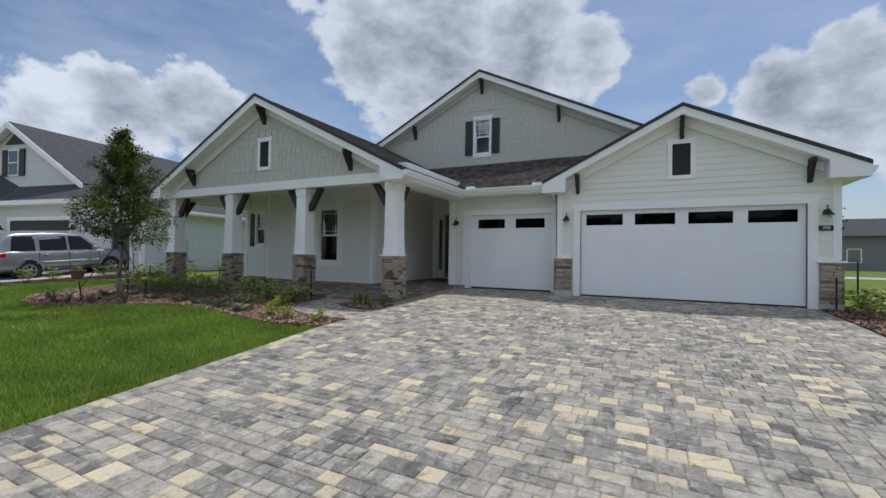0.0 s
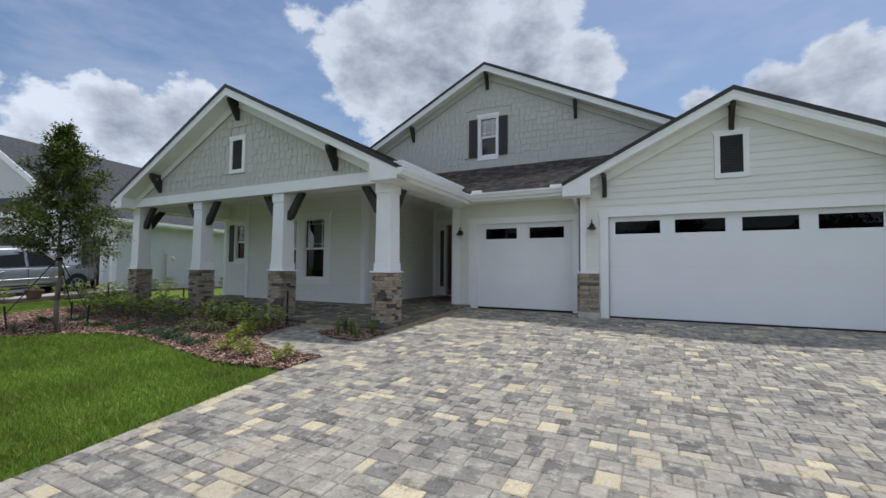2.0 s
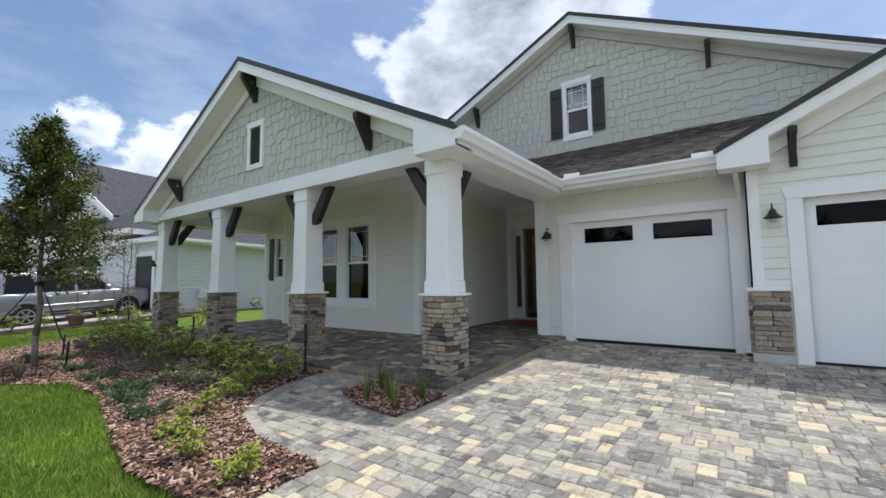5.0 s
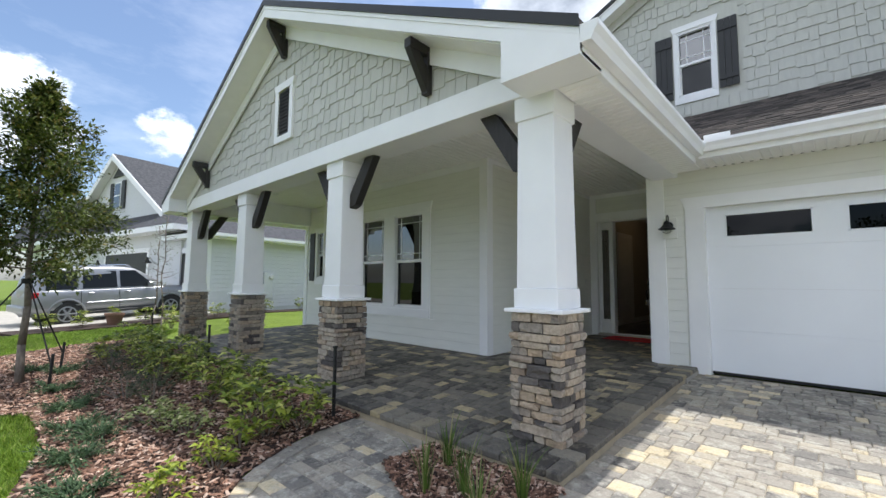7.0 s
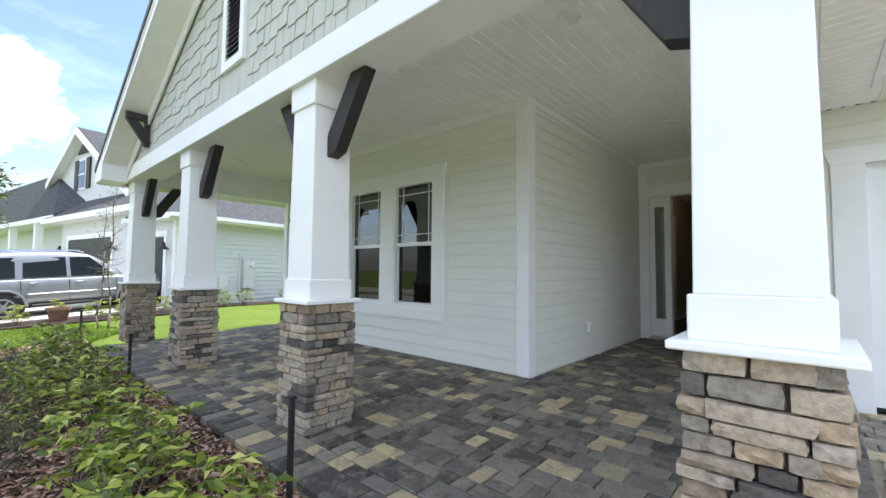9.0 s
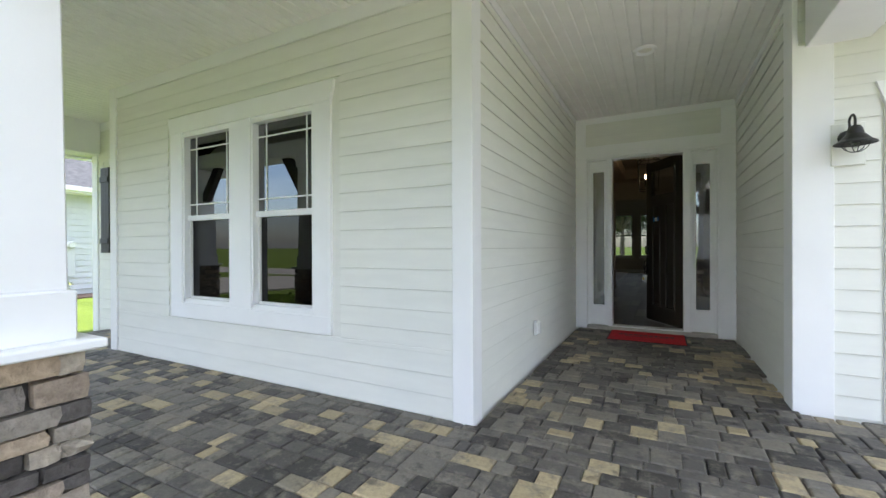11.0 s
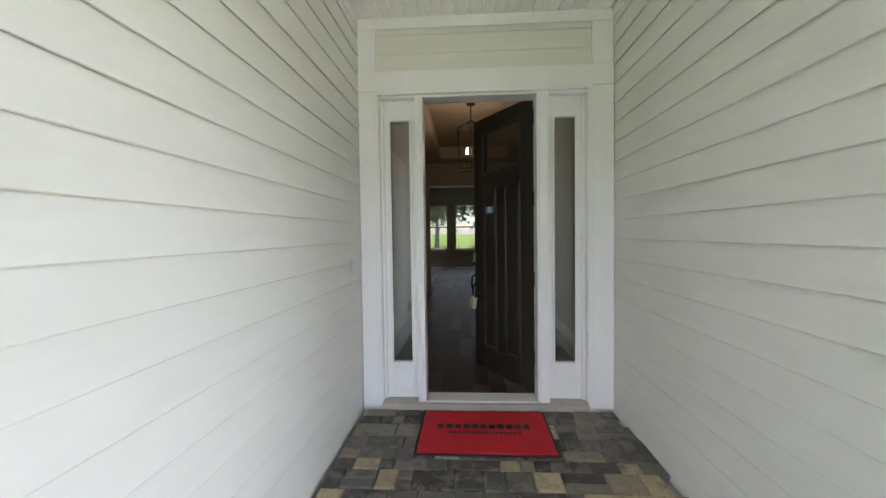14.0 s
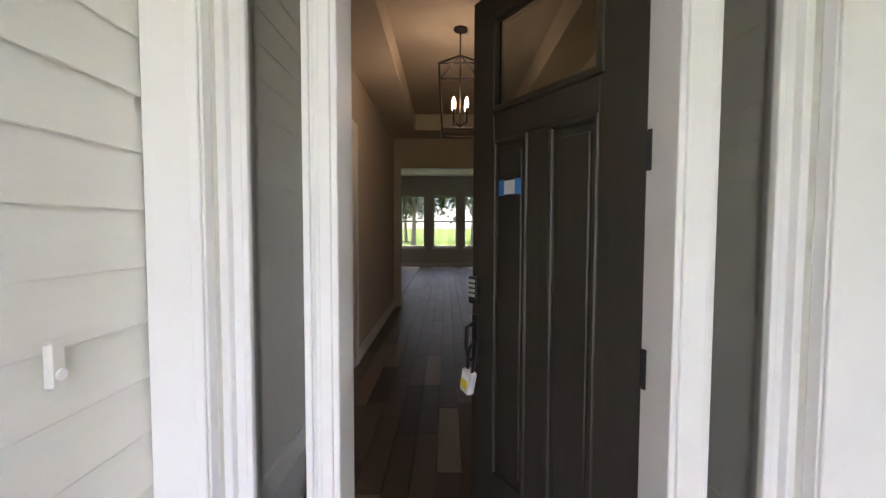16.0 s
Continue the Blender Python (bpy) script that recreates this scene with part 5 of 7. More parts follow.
part("body", boxed(-0.038, 0.038, -0.022, 0.022, -0.065, 0.055, 0.010, 2), PLATE, lock)
part("label_plate", boxed(-0.026, 0.026, -0.0245, -0.0225, -0.035, 0.005), YELLOW, lock, "yellow label")
part("caption_bar", boxed(-0.028, 0.028, -0.0245, -0.0225, 0.015, 0.035), PAPER, lock, "pale label strip")
part("shackle", pipe(bmesh.new(), [(-0.02, 0, 0.05), (-0.03, 0, 0.10), (-0.03, 0, 0.16), (0.0, 0, 0.22), (0.02, 0, 0.20), (0.025, 0, 0.12), (0.02, 0, 0.05)], 0.008), RUBBER, lock, "black shackle")

mat_t = thing("doormat", "red doormat with dark woven lettering on the porch", "doormat", pose(-6.94, 14.38, 0.558))
part("mat_surface", boxed(-0.455, 0.455, -0.315, 0.315, 0.0, 0.014, 0.005), REDMAT, mat_t)
bm = bmesh.new()
for a, b, c, d in ((-0.47, 0.47, -0.33, -0.315), (-0.47, 0.47, 0.315, 0.33), (-0.47, -0.455, -0.315, 0.315), (0.455, 0.47, -0.315, 0.315)):
    box(bm, a, b, c, d, 0.0, 0.008)
part("edging", bm, RUBBER, mat_t, "black rubber edge")
rb = random.Random(3)
for row, (y, h, n, x0, x1) in enumerate(((0.02, 0.075, 11, -0.34, 0.34), (-0.055, 0.03, 16, -0.26, 0.26))):
    w = (x1 - x0) / n
    for k in range(n):
        part("letter_bar", boxed(x0 + k * w, x0 + (k + 0.78) * w, y, y + h * rb.uniform(0.85, 1.0), 0.0135, 0.0155), RUBBER, mat_t)

# ---- hall and great room beyond the door ----
HF = 0.585


def inbox(name, x0, x1, y0, y1, z0, z1, mat, label, cat="wall"):
    return tagged(part(name, boxed(x0, x1, y0, y1, z0, z1), mat), label, cat, kind="structure")


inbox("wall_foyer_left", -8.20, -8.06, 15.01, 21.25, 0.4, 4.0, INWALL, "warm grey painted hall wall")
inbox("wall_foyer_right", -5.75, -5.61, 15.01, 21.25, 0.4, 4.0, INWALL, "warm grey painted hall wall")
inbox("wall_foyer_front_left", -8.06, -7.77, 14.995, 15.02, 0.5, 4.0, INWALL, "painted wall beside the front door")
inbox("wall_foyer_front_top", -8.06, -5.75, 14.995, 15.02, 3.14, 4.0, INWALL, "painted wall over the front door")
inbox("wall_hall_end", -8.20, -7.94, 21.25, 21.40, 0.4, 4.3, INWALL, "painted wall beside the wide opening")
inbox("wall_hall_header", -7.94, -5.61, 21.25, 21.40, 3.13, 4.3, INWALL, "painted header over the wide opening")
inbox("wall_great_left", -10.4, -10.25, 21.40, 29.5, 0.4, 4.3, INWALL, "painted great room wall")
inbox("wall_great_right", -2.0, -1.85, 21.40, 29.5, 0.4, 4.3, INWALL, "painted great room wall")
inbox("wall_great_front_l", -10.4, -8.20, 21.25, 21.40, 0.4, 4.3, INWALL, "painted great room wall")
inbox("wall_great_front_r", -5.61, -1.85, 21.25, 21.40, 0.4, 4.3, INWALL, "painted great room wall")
BWS = [(-8.82, -7.92, 1.33, 3.27), (-7.60, -6.71, 1.33, 3.27), (-6.42, -5.52, 1.33, 3.27)]
back_fr = frame_of((0, 29.5, 0), X, (0, -1, 0))
wall_slab("wall_great_back", back_fr, rect(-10.4, -1.85, 0.4, 4.3), BWS, 0.15, INWALL, "painted back wall with a row of windows")
for k, op in enumerate(BWS):
    w = thing("window_%d" % (k + 4), "white double-hung window looking on the back lawn", "window", kind="structure")
    a, b, c, d = op
    mid = (c + d) / 2
    bm = bmesh.new()
    for r in ((a, a + 0.04, c, d), (b - 0.04, b, c, d), (a, b, c, c + 0.05), (a, b, d - 0.04, d), (a, b, mid - 0.025, mid + 0.025)):
        wbox(bm, back_fr, *r, -0.10, -0.02)
    part("window_frame", bm, INTRIM, w)
    part("window_sill", wbox(bmesh.new(), back_fr, a - 0.05, b + 0.05, c - 0.09, c, 0.0, 0.03), INTRIM, w)
    part("pane", wbox(bmesh.new(), back_fr, a, b, c, mid, -0.07, -0.065), DIMBACKGLASS, w)
    part("pane", wbox(bmesh.new(), back_fr, a, b, mid, d, -0.06, -0.055), DIMBACKGLASS, w)
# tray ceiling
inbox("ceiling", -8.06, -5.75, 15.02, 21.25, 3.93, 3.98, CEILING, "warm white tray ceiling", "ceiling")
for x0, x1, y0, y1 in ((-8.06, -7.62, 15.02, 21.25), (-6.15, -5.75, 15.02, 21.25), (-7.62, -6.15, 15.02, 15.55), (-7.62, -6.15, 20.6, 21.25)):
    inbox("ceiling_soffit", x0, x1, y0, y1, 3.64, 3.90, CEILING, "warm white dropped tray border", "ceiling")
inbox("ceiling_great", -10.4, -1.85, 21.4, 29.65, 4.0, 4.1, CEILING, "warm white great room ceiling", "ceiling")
inbox("ceiling_beam", -10.2, -2.0, 24.2, 24.5, 3.62, 4.0, INTRIM, "white ceiling beam", "beam")
# skirting and casings
for x0, x1, y0, y1 in ((-8.06, -8.04, 15.02, 16.9), (-8.06, -8.04, 18.08, 21.25), (-5.77, -5.75, 15.02, 21.25), (-8.05, -7.92, 21.40, 21.42), (-10.25, -2.0, 29.48, 29.5)):
    inbox("baseboard", x0, x1, y0, y1, HF, HF + 0.14, INTRIM, "white skirting board", "baseboard")
for y0, y1 in ((16.9, 17.0), (17.98, 18.08)):
    inbox("trim", -8.06, -8.035, y0, y1, HF, 3.10, INTRIM, "white door casing in the hall", "trim")
inbox("trim", -8.06, -8.035, 17.0, 17.98, 3.0, 3.10, INTRIM, "white door casing in the hall", "trim")
inbox("hall_door", -8.058, -8.045, 17.0, 17.98, HF + 0.01, 3.0, INTRIM, "white closed hall door", "door")
hall_floor = inbox("floor", -10.4, -1.85, 15.01, 29.5, 0.40, HF - 0.012, SAND, "dark wood-look plank floor", "floor")

# lantern
lan = thing("lantern_pendant", "black open-cage lantern pendant with lit candle bulbs", "pendant light", pose(-6.98, 17.75, 3.93))
part("canopy", lathe(bmesh.new(), [(0.065, 0.0), (0.065, -0.02), (0.02, -0.035)], 20), BLACK, lan)
part("rod", tube(bmesh.new(), (0, 0, -0.03), (0, 0, -0.26), 0.008), BLACK, lan)
cw, ct, cb = 0.20, -0.40, -0.98
for sx in (-1, 1):
    for sy in (-1, 1):
        part("roof_bar", tube(bmesh.new(), (0, 0, -0.25), (sx * cw, sy * cw, ct), 0.009, n=6), BLACK, lan)
        part("corner_bar", tube(bmesh.new(), (sx * cw, sy * cw, ct), (sx * cw * 0.85, sy * cw * 0.85, cb), 0.010, n=6), BLACK, lan)
for z, s in ((ct, 1.0), (cb, 0.85)):
    c = cw * s
    for a, b in (((-c, -c), (c, -c)), ((c, -c), (c, c)), ((c, c), (-c, c)), ((-c, c), (-c, -c))):
        part("ring_bar", tube(bmesh.new(), (*a, z), (*b, z), 0.010, n=6), BLACK, lan)
bm = tube(bmesh.new(), (0, 0, -0.26), (0, 0, -0.93), 0.007, n=6)
for a in range(4):
    d = Vector((math.cos(a * math.pi / 2 + 0.78), math.sin(a * math.pi / 2 + 0.78), 0)) * 0.085
    tube(bm, Vector((0, 0, -0.92)), d + Vector((0, 0, -0.88)), 0.007, n=6)
    tube(bm, d + Vector((0, 0, -0.90)), d + Vector((0, 0, -0.76)), 0.011, n=8)
part("candle_arms", bm, BLACK, lan)
for a in range(4):
    d = Vector((math.cos(a * math.pi / 2 + 0.78), math.sin(a * math.pi / 2 + 0.78), 0)) * 0.085
    part("candle_bulb", lathe(bmesh.new(), [(0.008, 0.0), (0.019, 0.03), (0.017, 0.06), (0.004, 0.10)], 10, Matrix.Translation(d + Vector((0, 0, -0.76)))), EMBER, lan)
glow = new("lantern_light", bpy.data.lights.new("lantern_light", "POINT"))
glow.data.energy, glow.data.color, glow.data.shadow_soft_size = 0.6, (1.0, 0.72, 0.42), 0.08
glow.location = (-6.98, 17.75, 3.28)
# fill lamp added inside the back windows to brighten great room and hall
day = new("window_daylight", bpy.data.lights.new("window_daylight", "AREA"))
day.data.shape, day.data.size, day.data.size_y, day.data.energy, day.data.color = "RECTANGLE", 3.3, 1.9, 0.65, (0.92, 0.97, 1.0)
day.matrix_world = look((-7.17, 29.44, 2.3), (-7.17, 20.0, 1.9))

# ---- planting ----
def quick_mesh(name, verts, tris, mat, parent=None, kind="", label=""):
    """A mesh from arrays of corners and triangles."""
    me = bpy.data.meshes.new(name)
    verts, tris = np.asarray(verts, np.float32).reshape(-1, 3), np.asarray(tris, np.int32).reshape(-1, 3)
    me.vertices.add(len(verts))
    me.vertices.foreach_set("co", verts.ravel())
    me.loops.add(tris.size)
    me.loops.foreach_set("vertex_index", tris.ravel())
    me.polygons.add(len(tris))
    me.polygons.foreach_set("loop_start", np.arange(0, tris.size, 3, dtype=np.int32))
    me.update(calc_edges=True)
    me.materials.append(mat)
    ob = new(name, me)
    if parent:
        ob.parent = parent
    if kind:
        ob["kind"] = kind
    if label:
        ob["label"] = label
    return ob


def leaves(rng, base, along, length, width, droop=0.25, fold=0.18):
    """Folded leaves: base points, directions, lengths and widths as arrays. Four triangles each."""
    n = len(base)
    along = along / np.maximum(1e-6, np.linalg.norm(along, axis=1, keepdims=True))
    up = rng.normal(0, 0.35, (n, 3)) + (0, 0, 1)
    side = np.cross(along, up)
    side /= np.maximum(1e-6, np.linalg.norm(side, axis=1, keepdims=True))
    nor = np.cross(side, along)
    L, Wd = length[:, None], width[:, None]
    mid = base + along * L * 0.5 + nor * L * 0.06
    tip = base + along * L - nor * L * droop
    l, r = mid + side * Wd * 0.5 + nor * Wd * fold, mid - side * Wd * 0.5 + nor * Wd * fold
    v = np.stack([base, l, mid, r, tip], 1)
    k = np.arange(n)[:, None, None] * 5
    t = np.array([[0, 2, 1], [0, 3, 2], [1, 2, 4], [2, 3, 4]])[None] + k
    return v.reshape(-1, 3), t.reshape(-1, 3)


def limb(bm, pts, r0, r1, n=7):
    k = len(pts) - 1
    for i in range(k):
        tube(bm, pts[i], pts[i + 1], r0 + (r1 - r0) * i / k, r0 + (r1 - r0) * (i + 1) / k, n)


def young_tree(x, y, z, height, spread, n_leaf, label, leaf=(0.045, 0.075), seed=1, mat=TREELEAF, clear=0.30, profile=None, trunk=0.05, ragged=(0.6, 1.12), tight=1.0, limbs=46):
    rng = np.random.default_rng(seed)
    t = thing("tree", label, "tree", pose(x, y, z))
    bm = bmesh.new()
    spine = [Vector((0, 0, -0.05))]
    for k in range(1, 9):
        spine.append(Vector((rng.normal(0, 0.03), rng.normal(0, 0.03), height * k / 8 * 0.97)))
    limb(bm, spine, trunk, 0.008, 9)
    part("trunk", bm, BARK, t, smooth=True)
    base, along = [], []
    bm = bmesh.new()
    n_limb = int(limbs * height / 4)
    for k in range(n_limb):
        f = clear + (0.97 - clear) * (k + 0.5) / n_limb
        zz = height * f
        g = (f - clear) / (1 - clear)
        reach = spread * (profile(g) if profile else (0.55 + 1.3 * g) if g < 0.3 else 1.05 * (1 - g) ** 0.75 + 0.08) * rng.uniform(*ragged)
        a = k * 2.4 + rng.uniform(-0.4, 0.4)
        rise = 0.15 + 0.75 * g + rng.uniform(-0.12, 0.2)
        s = Vector((0, 0, zz))
        d = Vector((math.cos(a), math.sin(a), rise)).normalized()
        pts = [s, s + d * reach * 0.5 + Vector((0, 0, -0.02)), s + d * reach + Vector((rng.normal(0, 0.05), rng.normal(0, 0.05), rng.normal(0, 0.05)))]
        limb(bm, pts, 0.014 * (1.1 - f) + 0.004, 0.003, 5)
        m = max(7, int(n_leaf / n_limb * (0.5 + reach / spread)))
        for q in range(7):
            u = 0.22 + 0.78 * (q + rng.uniform(0, 1)) / 7
            c = s + d * reach * u
            off = rng.normal(0, tight * (0.075 + 0.05 * reach), (m // 7, 3))
            base.append(np.array(c) + off)
            along.append(off + np.array(d) * 0.15 + rng.normal(0, 0.08, off.shape))
    part("limb_frame", bm, BARK, t)["kind"] = "stuff"
    base, along = np.concatenate(base), np.concatenate(along)
    n = len(base)
    v, f = leaves(rng, base, along, rng.uniform(*leaf, n), rng.uniform(leaf[0] * 0.45, leaf[1] * 0.5, n))
    quick_mesh("crown", v, f, mat, t)
    return t


tree = young_tree(-12.24, 5.82, 0.27, 4.34, 1.22, 15500, "young broad-leaved tree with an uneven green crown, staked in the bed", clear=0.33, seed=4, leaf=(0.055, 0.095), profile=lambda g: (0.80 + 1.4 * g) if g < 0.2 else 1.28 * (1 - g) ** 1.0 + 0.05, ragged=(0.42, 1.3), tight=0.58)
tie = thing("tree_stake", "black tree stakes and straps holding the young tree", "tree stake", pose(-12.24, 5.82, 0.27))
for k, a in enumerate((20, 140, 255)):
    c, s = math.cos(radians(a)), math.sin(radians(a))
    part("strap", tube(bmesh.new(), (c * 0.04, s * 0.04, 1.40), (c * 0.75, s * 0.75, 0.30), 0.010, n=6), RUBBER, tie)
    part("stake", tube(bmesh.new(), (c * 0.72, s * 0.72, -0.1), (c * 0.78, s * 0.78, 0.45), 0.018, n=8), RUBBER, tie)
part("collar", lathe(bmesh.new(), [(0.06, 1.37), (0.065, 1.38), (0.065, 1.43), (0.06, 1.44)], 12), RUBBER, tie)


def whorl_shrub(seed, h=0.56, r=0.25, n_tip=24, mat=SHRUBLEAF, size=(0.085, 0.135), name="shrub", label="leafy green shrub with whorled glossy leaves", group="porch shrubs", per=8, slim=0.36):
    rng = np.random.default_rng(seed)
    t = thing(name, label, "shrub", group=group)
    bm = bmesh.new()
    base, along = [], []
    for k in range(n_tip):
        a, u = rng.uniform(0, 6.283), math.sqrt(rng.uniform(0.02, 1))
        tip = Vector((math.cos(a) * r * u, math.sin(a) * r * u, h * rng.uniform(0.22, 1.0) * (1.05 - 0.35 * u)))
        if k % 2 == 0:
            limb(bm, [Vector((tip.x * 0.15, tip.y * 0.15, -0.03)), Vector((tip.x * 0.6, tip.y * 0.6, tip.z * 0.55)), tip], 0.006, 0.003, 5)
        b = rng.uniform(0, 6.283, per)
        e = rng.uniform(-0.15, 0.7, per)
        dirs = np.stack([np.cos(b), np.sin(b), e], 1)
        base.append(np.array(tip) + rng.normal(0, 0.012, (per, 3)))
        along.append(dirs)
    part("stem_frame", bm, BARK, t)["kind"] = "stuff"
    base, along = np.concatenate(base), np.concatenate(along)
    n = len(base)
    v, f = leaves(rng, base, along, rng.uniform(*size, n), rng.uniform(size[0] * slim, size[1] * slim, n), 0.20)
    quick_mesh("foliage", v, f, mat, t)
    return t


def bed_z(x, y):
    return gz(x, y) + bed_lift(x, y)


shrubs = [whorl_shrub(k) for k in range(4)]
spots = [(-7.66, 7.52, 1.1), (-7.74, 7.22, 1.0), (-8.30, 7.28, 1.05), (-9.42, 7.52, 1.0), (-8.72, 7.50, 1.0), (-10.37, 7.45, 1.0), (-11.75, 7.62, 1.05), (-12.2, 7.40, 1.0), (-13.0, 7.35, 1.1), (-14.1, 7.66, 1.0), (-15.0, 7.55, 1.1), (-11.0, 7.55, 1.0), (-9.05, 7.15, 1.0), (-10.7, 7.12, 1.0), (-12.7, 6.95, 1.0), (-13.55, 7.60, 1.0), (-11.5, 7.15, 1.0)]
for k, (x, y, s) in enumerate(spots):
    m = pose(x, y, bed_z(x, y), 0, 0, 67 * k)
    if k < 4:
        shrubs[k].matrix_basis = m
    else:
        copy_thing(shrubs[k % 4], m)
limes = [whorl_shrub(20 + k, 0.28, 0.13, 20, LIMELEAF, (0.05, 0.085), "small_shrub", "small lime-green shrub in the mulch bed", "lime shrubs", 7, 0.4) for k in range(2)]
for k, (x, y) in enumerate([(-7.37, 6.68), (-7.13, 6.26), (-5.40, 5.72), (-6.10, 5.66), (-6.74, 5.80), (-7.62, 6.95), (-13.3, 6.9)]):
    m = pose(x, y, bed_z(x, y), 0, 0, 50 * k)
    if k < 2:
        limes[k].matrix_basis = m
    else:
        copy_thing(limes[k % 2], m)


sparse = [whorl_shrub(30 + k, 0.36, 0.30, 46, DARKLEAF, (0.035, 0.06), "sparse_shrub", "sparse dark green fine-leaved shrub in the mulch", "sparse shrubs", 6, 0.34) for k in range(2)]
for k, (x, y) in enumerate([(-10.1, 6.62), (-10.3, 6.95), (-9.7, 6.80), (-12.1, 6.80), (-11.2, 6.85), (-13.9, 6.9)]):
    m = pose(x, y, bed_z(x, y), 0, 0, 71 * k)
    if k < 2:
        sparse[k].matrix_basis = m
    else:
        copy_thing(sparse[k % 2], m)
varied = whorl_shrub(35, 0.24, 0.22, 26, VARILEAF, (0.04, 0.08), "variegated_shrub", "low shrub with cream and green variegated leaves", "variegated shrubs", 7, 0.42)
varied.matrix_basis = pose(-8.95, 6.62, bed_z(-8.95, 6.62))
for x, y in ((-8.65, 6.66), (-8.34, 6.76)):
    copy_thing(varied, pose(x, y, bed_z(x, y), 0, 0, x * 50))


def juniper(seed):
    rng = np.random.default_rng(seed)
    t = thing("groundcover_plant", "low spreading blue-green juniper on the mulch", "juniper", group="low junipers")
    base, along = [], []
    bm = bmesh.new()
    for k in range(26):
        a = rng.uniform(0, 6.283)
        reach = rng.uniform(0.10, 0.27)
        d = np.array([math.cos(a), math.sin(a), rng.uniform(0.15, 0.6)])
        if k % 3 == 0:
            tube(bm, (0, 0, -0.02), Vector(d * reach), 0.005, 0.002, 5)
        for u in np.linspace(0.25, 1, 14):
            m = 4
            base.append(np.tile(d * reach * u, (m, 1)) + rng.normal(0, 0.015, (m, 3)))
            along.append(d + rng.normal(0, 0.55, (m, 3)))
    part("stem_frame", bm, BARK, t)["kind"] = "stuff"
    base, along = np.concatenate(base), np.concatenate(along)
    n = len(base)
    v, f = leaves(rng, base, along, rng.uniform(0.03, 0.06, n), rng.uniform(0.008, 0.014, n), 0.1)
    quick_mesh("foliage", v, f, BLUELEAF, t)
    return t


jun = [juniper(40), juniper(41)]
for k, (x, y) in enumerate([(-9.25, 6.06), (-8.41, 6.00), (-7.66, 5.92), (-10.15, 6.12), (-11.27, 6.10), (-13.08, 6.02), (-8.88, 6.20), (-12.6, 6.3)]):
    m = pose(x, y, bed_z(x, y), 0, 0, 80 * k)
    if k < 2:
        jun[k].matrix_basis = m
    else:
        copy_thing(jun[k % 2], m)


def strap_clump(seed, n=26, h=0.40, mat=STRAPLEAF, label="clump of upright strap-leaved grass in mulch", spread=0.6, wide=0.012):
    rng = np.random.default_rng(seed)
    t = thing("grass_clump", label, "grass clump", group="strap grasses")
    V, F = [], []
    for k in range(n):
        a = rng.uniform(0, 6.283)
        d = np.array([math.cos(a), math.sin(a), 0.0])
        s = np.array([-d[1], d[0], 0.0])
        hh, lean = h * rng.uniform(0.6, 1.1), spread * rng.uniform(0.15, 0.8)
        b = d * rng.uniform(0, 0.03)
        ring = []
        for q, u in enumerate((0, 0.45, 0.8, 1.0)):
            c = b + d * lean * hh * u ** 1.8 + np.array([0, 0, hh * (u - 0.25 * lean * u ** 3)])
            w = wide * (1.0, 0.9, 0.55, 0.05)[q]
            ring.append((c - s * w / 2, c + s * w / 2))
        o = len(V)
        for p, q in ring:
            V += [p, q]
        for q in range(3):
            i = o + 2 * q
            F += [(i, i + 1, i + 3), (i, i + 3, i + 2)]
    quick_mesh("blade_tuft", V, F, mat, t)
    return t


straps = [strap_clump(60), strap_clump(61)]
for k, (x, y) in enumerate([(-5.96, 7.46), (-5.45, 7.36), (-6.08, 7.82), (-5.42, 7.78), (-5.75, 7.6)]):
    m = pose(x, y, bed_z(x, y), 0, 0, 60 * k)
    if k < 2:
        straps[k].matrix_basis = m
    else:
        copy_thing(straps[k % 2], m)
flax = strap_clump(63, 30, 0.34, DRYLEAF, "pale variegated flax clump by the lawn edge", 1.0, 0.02)
flax.matrix_basis = pose(-11.27, 5.48, bed_z(-11.27, 5.48))
for x, y in ((-11.7, 5.0), (-12.3, 4.8), (-12.9, 4.75), (-13.6, 4.9)):
    copy_thing(flax, pose(x, y, bed_z(x, y), 0, 0, x * 90))

# right-hand bed
for k, (x, y, s) in enumerate([(3.72, 11.3, 1.0), (4.05, 11.0, 1.0), (3.7, 10.4, 1.0), (4.3, 10.2, 1.0), (4.2, 11.7, 1.0)]):
    copy_thing(shrubs[k % 4], pose(x, y, gz(x, y) + 0.04, 0, 0, 40 * k))
young_tree(6.4, 12.3, 0.40, 4.3, 1.5, 1300, "thin young tree with sparse drooping twigs", seed=9, clear=0.3, trunk=0.03)


def stake_post(x, y, h):
    s = thing("garden_stake", "thin black metal stake in the planting bed", "stake", pose(x, y, gz(x, y)), "garden stakes")
    part("post", boxed(-0.014, 0.014, -0.014, 0.014, -0.1, h, 0.003), BLACK, s)
    part("finial", boxed(-0.02, 0.02, -0.02, 0.02, h, h + 0.02, 0.004), BLACK, s)


for x, y, h in ((-7.65, 7.86, 0.74), (-11.18, 7.86, 0.70), (-14.75, 7.9, 0.7), (3.42, 11.35, 0.72), (3.93, 11.9, 1.05)):
    stake_post(x, y, h)

# ---- neighbouring house ----
nb = thing("house", "white two-storey house with a grey shingle roof and dark garage doors", "house")
# the house stands turned a little towards the street: one turn for its garage wing, one for its gabled front
WING = pose(-20.85, 10.75, 0, 0, 0, 9.5) @ Matrix.Translation((21.3, -10.9, 0))
